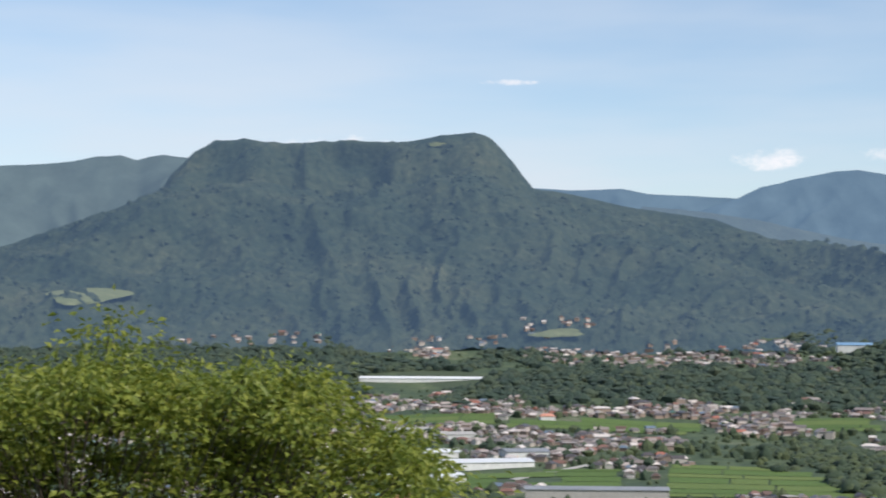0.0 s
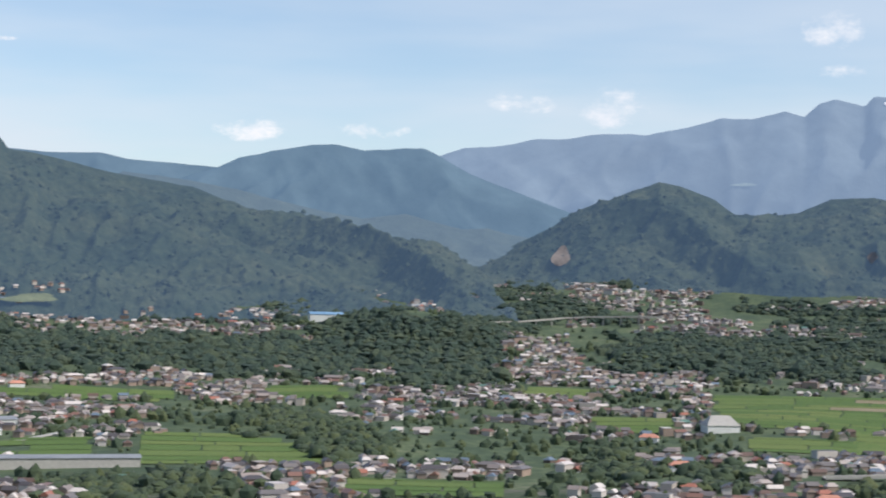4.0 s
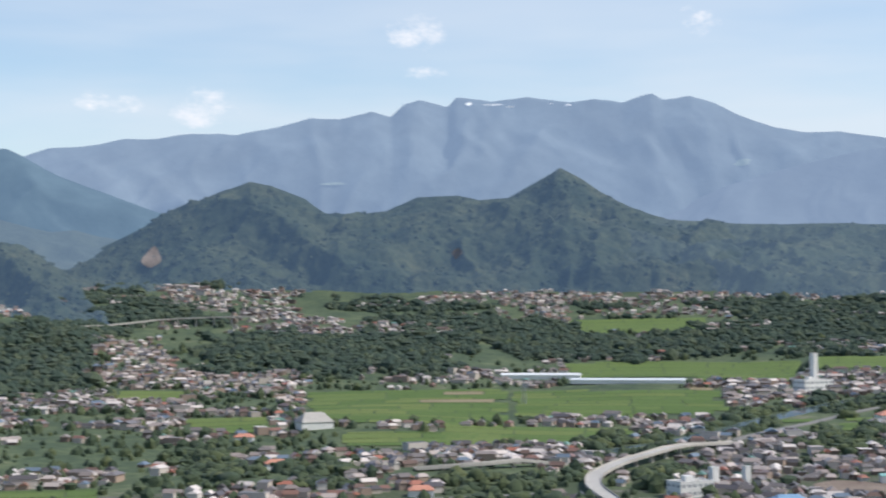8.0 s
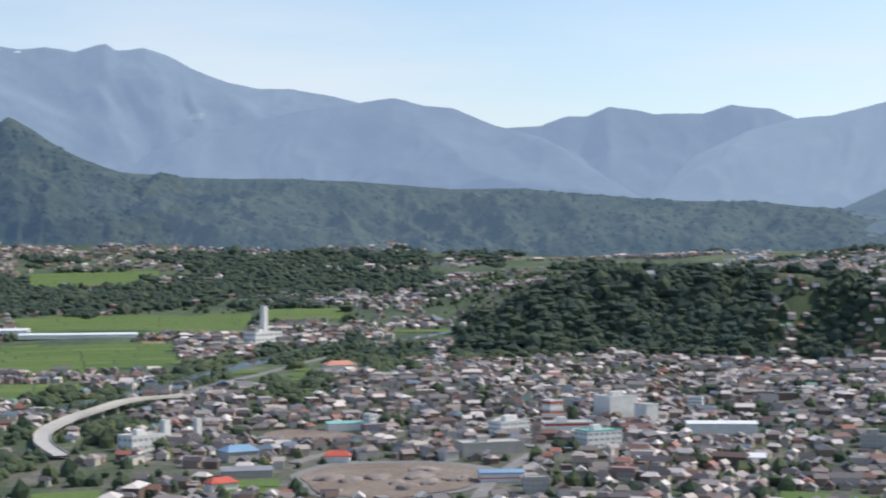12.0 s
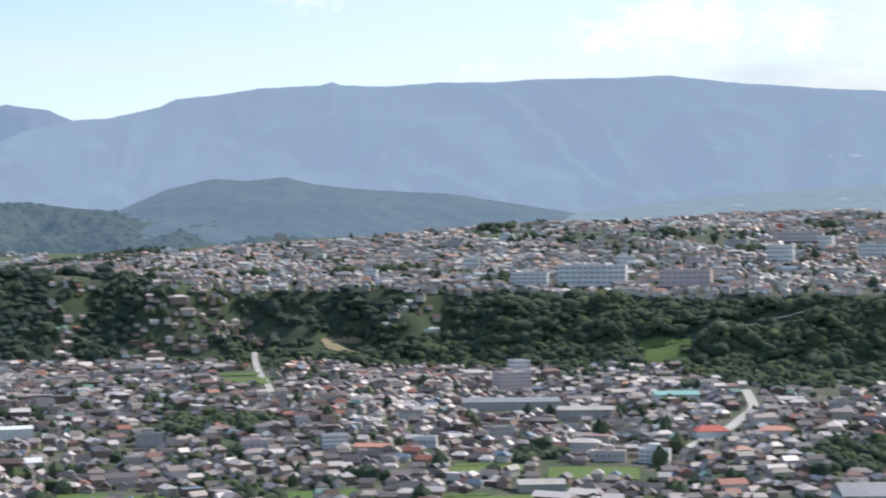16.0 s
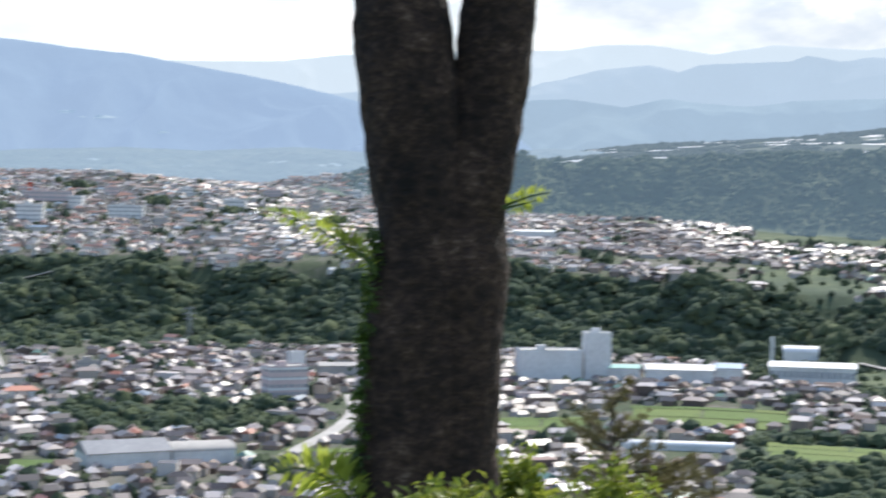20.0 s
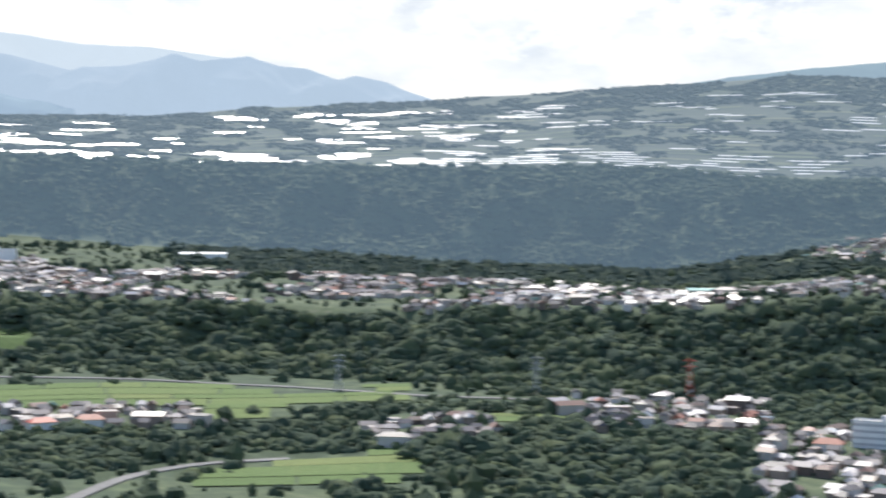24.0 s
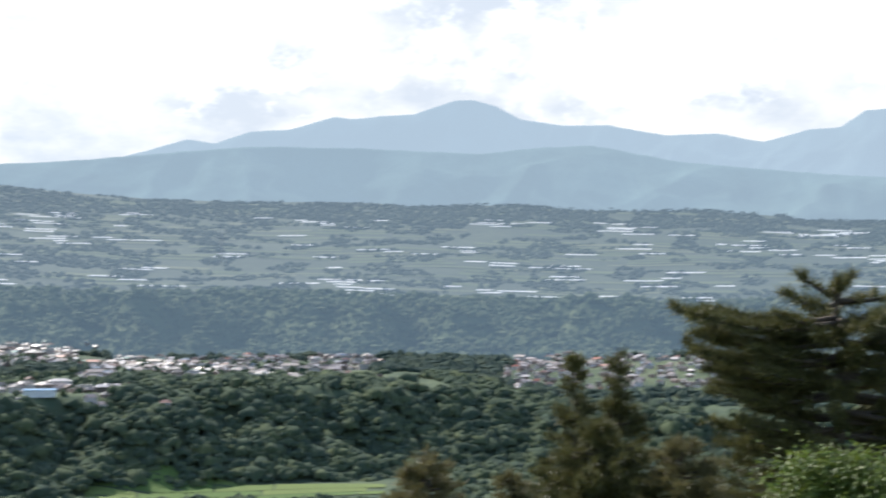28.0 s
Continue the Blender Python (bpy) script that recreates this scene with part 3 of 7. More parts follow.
def ridge(name, crest, far, near, mat, label, foot=None, steep=1.1, spurs=0.8, cliff=None, rows=60, step=0.12, seed=0.0, pad=3.0, lumps=0.0, fold=260.0, hollows=()):
    """A long hill whose crest line runs by bearing and rise as seen from the lookout; spurs and gullies run down its face."""
    c = np.array(crest, float)
    az = np.arange(c[0, 0] - pad, c[-1, 0] + pad, step)
    el = np.interp(az, c[:, 0], c[:, 1])
    el += np.where((az < c[0, 0]), -(c[0, 0] - az) * 0.9, 0) + np.where(az > c[-1, 0], -(az - c[-1, 0]) * 0.9, 0)
    el = el + 0.06 * (fbm(az * 2.2, az * 0 + seed, seed, 4) - 0.47)
    zc = EYE + far * np.tan(np.radians(el))
    zf = ground(az, np.full_like(az, near)) - 8 if foot is None else EYE + near * np.tan(np.radians(foot)) + 0 * az
    zf = np.minimum(zf, zc - 5)
    S, A = np.meshgrid(np.linspace(0, 1, rows), az, indexing="ij")
    p = S ** steep
    if cliff is not None:
        k = np.interp(A, *np.array(cliff, float).T)
        top = np.clip((S - 0.86) / 0.14, 0, 1)
        q = np.where(S < 0.86, 0.74 * S / 0.86, 0.74 + 0.26 * np.sin(top * math.pi / 2) ** 0.8)
        p = p * (1 - k) + k * q
    R = near + (far - near) * S
    Z = zf + (zc - zf) * p
    slope = (zc - zf) / (far - near)
    out, up = slope / np.sqrt(1 + slope ** 2), 1 / np.sqrt(1 + slope ** 2)
    across, down = np.radians(A) * far, (1 - S) * np.hypot(far - near, zc - zf)
    warp = 0.9 * fold * (fbm(across / fold / 1.3, down / fold / 1.3, seed + 1) - 0.47)
    lean = 0.8 * down * np.sin(across / 520.0 + seed)
    big = spurred((across + warp + lean) / fold, (down + warp) / fold / 2.0, seed + 2, 2) - 0.4
    small = spurred((across + 1.5 * warp - lean) / fold * 2.3, down / fold * 1.2, seed + 3, 2) - 0.4
    room = np.clip((zc - zf) / 200, 0.1, 1.0)
    env = np.clip((1 - S) / 0.3, 0, 1) ** 0.8 * np.clip(S / 0.12, 0.15, 1) * room
    push = spurs * env * fold * (0.62 * big + 0.2 * small)
    for az_, wide, low, high, depth in hollows:
        push = push - depth * np.exp(-((A - az_) / wide) ** 4) * np.clip((S - low) / 0.03, 0, 1) * np.clip((high - S) / 0.02, 0, 1)
    if lumps:
        push = push + lumps * np.clip((1 - S) / 0.06, 0, 1) * (fbm(across / 24, down / 24, seed + 4, 2) - 0.4)
    R, Z = R - push * out, Z + push * up
    back = np.linspace(0, 1, 7)[1:, None]
    R = np.concatenate([R, far + 260 * back + 0 * az])
    Z = np.concatenate([Z, zc - (zc - zf) * 0.5 * back])
    A = np.concatenate([A, np.repeat(az[None], 6, 0)])
    verts = np.stack([R * np.sin(np.radians(A)), R * np.cos(np.radians(A)), Z], -1)
    me = plain_mesh(name, verts.reshape(-1, 3), grid_faces(rows + 6, len(az)), mat, True)
    SLOPES[name] = verts[:rows]
    return tagged(new(name, me), label, "hill" if "hill" in name else "mountain", kind="structure")


MESA = [(-22, 1.2), (-18, 2.0), (-15.6, 2.75), (-13.7, 3.45), (-11.8, 4.16), (-10.2, 4.87), (-9.9, 5.36), (-9.1, 6.16), (-8.4, 6.56), (-7.4, 6.62), (-5.7, 6.47), (-4.1, 6.55), (-2.5, 6.57), (-1.5, 6.62), (-0.9, 6.76), (0.6, 6.9), (1.2, 6.67), (1.7, 6.18), (2.2, 5.59), (2.7, 5.02), (3.8, 4.86), (6.1, 4.35), (7.3, 4.18), (8.9, 3.93), (10.7, 3.27), (11.7, 2.9), (13.1, 2.92), (14.5, 2.55), (16.8, 2.15), (18, 1.62), (19.2, 0.85), (20.6, 0.28)]
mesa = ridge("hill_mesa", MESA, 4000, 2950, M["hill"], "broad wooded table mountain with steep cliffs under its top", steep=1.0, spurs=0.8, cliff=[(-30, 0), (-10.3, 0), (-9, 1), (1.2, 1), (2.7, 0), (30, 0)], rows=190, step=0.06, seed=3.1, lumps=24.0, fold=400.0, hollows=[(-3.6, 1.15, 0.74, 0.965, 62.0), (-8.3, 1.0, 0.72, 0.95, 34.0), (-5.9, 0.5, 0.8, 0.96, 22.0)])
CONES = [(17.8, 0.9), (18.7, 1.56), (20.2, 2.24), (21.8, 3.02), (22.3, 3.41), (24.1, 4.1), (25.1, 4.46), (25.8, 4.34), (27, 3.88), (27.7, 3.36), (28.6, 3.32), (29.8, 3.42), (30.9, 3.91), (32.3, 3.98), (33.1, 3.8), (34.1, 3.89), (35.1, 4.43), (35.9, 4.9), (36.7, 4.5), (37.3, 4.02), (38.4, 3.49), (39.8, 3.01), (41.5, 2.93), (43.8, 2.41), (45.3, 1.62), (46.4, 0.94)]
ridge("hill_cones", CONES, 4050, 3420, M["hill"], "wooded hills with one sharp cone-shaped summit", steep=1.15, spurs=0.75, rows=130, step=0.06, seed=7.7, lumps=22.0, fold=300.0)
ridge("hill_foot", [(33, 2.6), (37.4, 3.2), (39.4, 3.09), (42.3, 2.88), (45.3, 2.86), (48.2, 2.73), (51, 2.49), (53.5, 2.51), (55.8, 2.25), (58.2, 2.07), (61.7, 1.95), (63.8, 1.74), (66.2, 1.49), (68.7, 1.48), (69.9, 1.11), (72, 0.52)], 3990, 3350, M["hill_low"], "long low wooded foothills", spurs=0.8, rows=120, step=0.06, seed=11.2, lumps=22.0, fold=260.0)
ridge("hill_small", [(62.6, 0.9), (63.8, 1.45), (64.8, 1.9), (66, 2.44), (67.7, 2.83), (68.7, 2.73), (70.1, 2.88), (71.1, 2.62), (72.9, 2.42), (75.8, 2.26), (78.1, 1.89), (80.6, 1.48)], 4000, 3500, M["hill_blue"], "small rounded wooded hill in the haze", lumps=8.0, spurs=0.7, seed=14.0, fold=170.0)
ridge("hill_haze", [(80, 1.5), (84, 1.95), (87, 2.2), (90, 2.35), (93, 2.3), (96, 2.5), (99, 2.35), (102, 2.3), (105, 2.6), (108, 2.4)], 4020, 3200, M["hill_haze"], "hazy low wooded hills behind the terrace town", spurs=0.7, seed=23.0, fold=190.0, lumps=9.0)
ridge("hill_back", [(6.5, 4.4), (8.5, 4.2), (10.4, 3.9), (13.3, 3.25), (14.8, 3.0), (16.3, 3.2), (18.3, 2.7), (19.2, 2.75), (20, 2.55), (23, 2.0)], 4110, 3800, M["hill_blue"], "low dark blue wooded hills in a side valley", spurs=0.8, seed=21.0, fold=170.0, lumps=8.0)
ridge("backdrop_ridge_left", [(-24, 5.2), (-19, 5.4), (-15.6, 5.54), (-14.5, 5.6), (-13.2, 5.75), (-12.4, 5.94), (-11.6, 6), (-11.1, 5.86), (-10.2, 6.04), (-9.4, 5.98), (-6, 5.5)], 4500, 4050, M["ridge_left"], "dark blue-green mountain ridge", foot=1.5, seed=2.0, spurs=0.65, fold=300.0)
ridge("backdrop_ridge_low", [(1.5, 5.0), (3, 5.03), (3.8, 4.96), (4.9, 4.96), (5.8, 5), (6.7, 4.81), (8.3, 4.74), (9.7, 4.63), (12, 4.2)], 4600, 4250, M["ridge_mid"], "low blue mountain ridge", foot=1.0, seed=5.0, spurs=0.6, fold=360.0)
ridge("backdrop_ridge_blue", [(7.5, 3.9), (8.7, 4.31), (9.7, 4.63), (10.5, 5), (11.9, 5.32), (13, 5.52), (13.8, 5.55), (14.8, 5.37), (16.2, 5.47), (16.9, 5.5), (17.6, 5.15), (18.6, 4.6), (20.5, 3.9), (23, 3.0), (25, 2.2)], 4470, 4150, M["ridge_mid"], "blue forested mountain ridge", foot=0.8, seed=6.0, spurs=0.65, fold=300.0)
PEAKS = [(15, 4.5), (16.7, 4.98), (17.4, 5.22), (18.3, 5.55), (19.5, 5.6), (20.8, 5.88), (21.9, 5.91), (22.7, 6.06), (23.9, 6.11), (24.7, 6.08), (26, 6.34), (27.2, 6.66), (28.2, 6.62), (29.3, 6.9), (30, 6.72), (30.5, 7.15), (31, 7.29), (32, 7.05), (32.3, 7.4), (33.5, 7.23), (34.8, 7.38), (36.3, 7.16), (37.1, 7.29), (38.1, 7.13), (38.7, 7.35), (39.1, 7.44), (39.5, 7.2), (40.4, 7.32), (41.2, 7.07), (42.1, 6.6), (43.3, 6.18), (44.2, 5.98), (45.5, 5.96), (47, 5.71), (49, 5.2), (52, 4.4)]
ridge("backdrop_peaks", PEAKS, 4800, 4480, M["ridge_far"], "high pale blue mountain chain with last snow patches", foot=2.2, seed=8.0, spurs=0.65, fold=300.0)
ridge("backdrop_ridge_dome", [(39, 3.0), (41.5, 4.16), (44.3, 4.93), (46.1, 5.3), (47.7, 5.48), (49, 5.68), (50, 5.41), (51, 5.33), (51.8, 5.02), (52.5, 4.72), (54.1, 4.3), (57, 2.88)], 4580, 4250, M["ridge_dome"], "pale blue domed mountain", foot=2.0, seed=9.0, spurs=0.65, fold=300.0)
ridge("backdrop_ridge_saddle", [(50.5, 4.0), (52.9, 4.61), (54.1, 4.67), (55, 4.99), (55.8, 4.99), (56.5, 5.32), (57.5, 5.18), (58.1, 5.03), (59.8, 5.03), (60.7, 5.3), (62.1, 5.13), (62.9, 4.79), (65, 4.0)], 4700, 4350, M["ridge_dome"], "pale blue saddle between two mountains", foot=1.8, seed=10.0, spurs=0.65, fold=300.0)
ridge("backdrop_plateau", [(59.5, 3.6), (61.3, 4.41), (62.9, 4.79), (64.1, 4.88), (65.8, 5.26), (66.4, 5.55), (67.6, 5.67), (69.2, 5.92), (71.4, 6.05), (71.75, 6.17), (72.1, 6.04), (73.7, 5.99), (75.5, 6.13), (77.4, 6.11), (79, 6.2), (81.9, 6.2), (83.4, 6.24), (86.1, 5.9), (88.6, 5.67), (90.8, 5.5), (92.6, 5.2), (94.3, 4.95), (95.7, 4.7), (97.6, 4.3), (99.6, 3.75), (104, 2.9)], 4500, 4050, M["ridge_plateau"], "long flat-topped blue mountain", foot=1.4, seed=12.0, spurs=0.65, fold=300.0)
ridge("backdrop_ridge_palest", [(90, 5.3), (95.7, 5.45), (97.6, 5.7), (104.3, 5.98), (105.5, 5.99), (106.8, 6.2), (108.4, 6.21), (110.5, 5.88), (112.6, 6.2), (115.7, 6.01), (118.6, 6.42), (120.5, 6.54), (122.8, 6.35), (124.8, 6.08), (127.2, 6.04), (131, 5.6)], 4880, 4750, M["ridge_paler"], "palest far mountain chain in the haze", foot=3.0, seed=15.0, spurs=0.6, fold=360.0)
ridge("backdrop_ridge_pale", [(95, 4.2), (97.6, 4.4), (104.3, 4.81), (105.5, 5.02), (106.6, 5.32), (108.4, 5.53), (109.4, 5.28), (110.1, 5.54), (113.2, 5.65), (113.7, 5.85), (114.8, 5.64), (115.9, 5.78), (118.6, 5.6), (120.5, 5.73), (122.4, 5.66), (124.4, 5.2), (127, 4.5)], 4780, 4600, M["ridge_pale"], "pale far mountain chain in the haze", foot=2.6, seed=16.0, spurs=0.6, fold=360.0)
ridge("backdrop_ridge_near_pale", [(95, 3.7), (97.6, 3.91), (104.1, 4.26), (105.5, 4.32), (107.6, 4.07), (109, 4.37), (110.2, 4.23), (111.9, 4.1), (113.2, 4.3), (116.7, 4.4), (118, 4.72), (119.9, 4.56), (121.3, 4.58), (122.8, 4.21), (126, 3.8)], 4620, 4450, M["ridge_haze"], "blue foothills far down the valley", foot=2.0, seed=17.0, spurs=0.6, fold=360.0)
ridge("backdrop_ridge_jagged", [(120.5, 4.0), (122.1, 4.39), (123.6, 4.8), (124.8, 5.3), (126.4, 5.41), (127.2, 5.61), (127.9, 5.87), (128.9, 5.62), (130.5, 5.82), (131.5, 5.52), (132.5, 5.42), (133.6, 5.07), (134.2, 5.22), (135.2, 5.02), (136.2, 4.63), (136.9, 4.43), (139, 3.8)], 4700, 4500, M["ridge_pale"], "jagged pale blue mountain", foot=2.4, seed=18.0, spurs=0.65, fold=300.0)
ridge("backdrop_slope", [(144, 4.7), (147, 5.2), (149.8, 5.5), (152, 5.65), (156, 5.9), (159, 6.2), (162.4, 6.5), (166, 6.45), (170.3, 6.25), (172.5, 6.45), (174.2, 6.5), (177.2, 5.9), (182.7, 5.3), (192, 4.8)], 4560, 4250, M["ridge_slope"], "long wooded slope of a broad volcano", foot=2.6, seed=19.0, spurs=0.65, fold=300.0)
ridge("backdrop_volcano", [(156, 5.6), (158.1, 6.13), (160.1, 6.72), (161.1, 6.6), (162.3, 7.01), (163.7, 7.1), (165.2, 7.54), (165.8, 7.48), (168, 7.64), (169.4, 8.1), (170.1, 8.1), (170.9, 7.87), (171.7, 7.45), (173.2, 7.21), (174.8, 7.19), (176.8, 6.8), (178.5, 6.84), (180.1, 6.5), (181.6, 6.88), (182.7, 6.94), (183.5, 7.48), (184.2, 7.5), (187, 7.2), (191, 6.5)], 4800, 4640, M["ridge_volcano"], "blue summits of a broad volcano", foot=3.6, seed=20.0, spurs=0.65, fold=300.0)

rng = np.random.default_rng(5)


def hamlet(az, r, more=0.0):
    """Where a village stands in the farmland."""
    return patchy(az, r, 120, 41) + 0.35 * patchy(az, r, 36, 42) + more > 0.84


def jittered(az0, az1, r0, r1, pitch, loose=0.8):
    """Points spread over a ring sector with about one per pitch squared."""
    out = []
    for r in np.arange(r0, r1, pitch):
        a = np.arange(az0, az1, math.degrees(pitch / r))
        out.append(np.stack([a + rng.uniform(-loose, loose, len(a)) * math.degrees(pitch / r), r + rng.uniform(-loose, loose, len(a)) * pitch], -1))
    return np.concatenate(out).T


# ---- ways: bearing and dip of their bends, width, height over the ground ----
def ribbon(points, width, up=0.8, step=12.0):
    """Middle line of a way, evenly stepped, with its sides."""
    p = np.array([spot(a, e) for a, e in points])
    d = np.r_[0, np.cumsum(np.linalg.norm(np.diff(p[:, :2], axis=0), axis=1))]
    t = np.arange(0, d[-1] + step, step)
    fine = np.stack([np.interp(t, d, p[:, k]) for k in (0, 1)], -1)
    for _ in range(6):
        fine[1:-1] = (fine[:-2] + 2 * fine[1:-1] + fine[2:]) / 4
    way = np.gradient(fine, axis=0)
    way /= np.linalg.norm(way, axis=1)[:, None] + 1e-9
    side = np.stack([way[:, 1], -way[:, 0]], -1) * width / 2
    return fine, side


WAYS = []


def height_at(xy):
    az = np.degrees(np.arctan2(xy[:, 0], xy[:, 1]))
    return ground(az, np.hypot(xy[:, 0], xy[:, 1]))


def road(name, points, width, mat, label, up=0.7, thick=0.6, category="road"):
    fine, side = ribbon(points, width)
    z = height_at(fine)
    for _ in range(4):
        z[1:-1] = np.maximum(z[1:-1], (z[:-2] + 2 * z[1:-1] + z[2:]) / 4)
    z = z + up
    rows = []
    for xy, dz in ((fine - side, -thick), (fine - side, 0), (fine + side, 0), (fine + side, -thick)):
        rows.append(np.concatenate([xy, (z + dz)[:, None]], 1))
    me = plain_mesh(name, np.concatenate(rows), grid_faces(4, len(fine))[:, ::-1], mat)
    WAYS.append((fine, width))
    return tagged(new(name, me), label, category, kind="structure"), fine, side, z


road("road_valley", [(45.5, -7.0), (47, -6.6), (50, -6.2), (52.5, -6.3), (54, -6.5)], 10, M["road"], "asphalt street between the houses")
road("road_site", [(51.8, -8.4), (52.4, -7.6), (53.2, -7.1), (54.5, -6.4)], 9, M["road"], "asphalt street past the building site")
road("road_river", [(41.8, -4.55), (43.5, -4.1), (46, -3.5), (48.5, -3.05), (51, -2.7)], 11, M["road"], "embanked road beside the river")
road("road_hill", [(84.0, -6.6), (85.5, -5.9), (86.3, -5.2), (86.0, -4.6)], 9, M["concrete"], "pale street climbing between houses")
road("road_bend", [(96.0, -8.2), (97.6, -7.4), (98.4, -6.7), (98.2, -6.1)], 10, M["concrete"], "pale winding street")
road("road_plant", [(115.7, -4.55), (117.2, -4.75), (118.8, -5.3), (120.2, -6.0), (121.4, -6.5), (121.2, -7.2)], 11, M["concrete"], "pale concrete road down from the works")
road("road_low", [(124.5, -9.4), (126.5, -8.6), (129, -8.2), (132, -8.1)], 9, M["road"], "country road through the fields")
road("road_edge", [(122, -5.2), (127, -5.35), (132, -5.6), (137, -5.95), (142, -6.1)], 8, M["road"], "road along the foot of the wooded slope")
road("road_scarp", [(84.6, -2.6), (86.5, -2.3), (88.6, -1.9)], 9, M["concrete"], "walled road climbing the wooded slope")
road("road_track", [(69, -3.2), (69.2, -4.0), (69.6, -4.6)], 7, M["concrete"], "steep pale lane")
road("road_field", [(30, -6.6), (33.5, -6.5), (36, -6.35)], 9, M["road"], "straight road over the river plain")
road("road_north", [(2, -5.1), (4.5, -4.6), (6, -4.3)], 8, M["concrete"], "pale road by the sheds")
road("river", [(37.2, -5.0), (38.6, -4.75), (40, -4.6), (42.5, -3.9), (46, -3.1), (49.5, -2.75), (51, -2.4)], 26, M["water"], "narrow river with green banks", up=0.4, thick=0.3, category="river")


def far_from_ways(x, y, gap):
    ok = np.ones(len(x), bool)
    for fine, width in WAYS:
        for px, py in fine[::1]:
            ok &= (x - px) ** 2 + (y - py) ** 2 > (width / 2 + gap) ** 2
    return ok


# ---- small helpers for things ----
def part(name, bm, mat, parent=None, label="", smooth=False):
    me = bpy.data.meshes.new(name)
    if smooth:
        for f in bm.faces:
            f.smooth = True
    bm.to_mesh(me)
    bm.free()
    for m in mat if isinstance(mat, (list, tuple)) else [mat]:
        me.materials.append(m)
    ob = new(name, me)
    if parent is not None:
        ob.parent = parent
    if label:
        ob["label"] = label
    return ob


def box(bm, x0, x1, y0, y1, z0, z1):
    v = [bm.verts.new((x, y, z)) for z in (z0, z1) for x, y in ((x0, y0), (x1, y0), (x1, y1), (x0, y1))]
    for f in ((3, 2, 1, 0), (4, 5, 6, 7), (0, 1, 5, 4), (1, 2, 6, 5), (2, 3, 7, 6), (3, 0, 4, 7)):
        bm.faces.new([v[i] for i in f])
    return v


def boxed(*args):
    bm = bmesh.new()
    box(bm, *args)
    return bm


def gable(w, d, h, over=0.6, thick=0.25, hip=0.0):
    """A pitched roof, ridge along x; hip draws the ridge's ends in."""
    bm = bmesh.new()
    x, y, k = w / 2 + over, d / 2 + over, hip * (w / 2 + over)
    low = [bm.verts.new(p) for p in ((-x, -y, -thick), (x, -y, -thick), (x, y, -thick), (-x, y, -thick))]
    eave = [bm.verts.new(p) for p in ((-x, -y, 0), (x, -y, 0), (x, y, 0), (-x, y, 0))]
    top = [bm.verts.new(p) for p in ((-x + k, 0, h), (x - k, 0, h))]
    bm.faces.new(low[::-1])
    for i in range(4):
        bm.faces.new((low[i], low[(i + 1) % 4], eave[(i + 1) % 4], eave[i]))
    bm.faces.new((eave[0], eave[1], top[1], top[0]))
    bm.faces.new((eave[2], eave[3], top[0], top[1]))
    bm.faces.new((eave[1], eave[2], top[1]))
    bm.faces.new((eave[3], eave[0], top[0]))
    return bm


def root(name, place, turn, label, category, group=""):
    ob = new(name)
    ob.matrix_world = Matrix.Translation(place) @ pose(0, 0, 0, 0, 0, turn)
    ob.empty_display_size = 1.0
    return tagged(ob, label, category, group)


BUILT = []  # x, y, reach


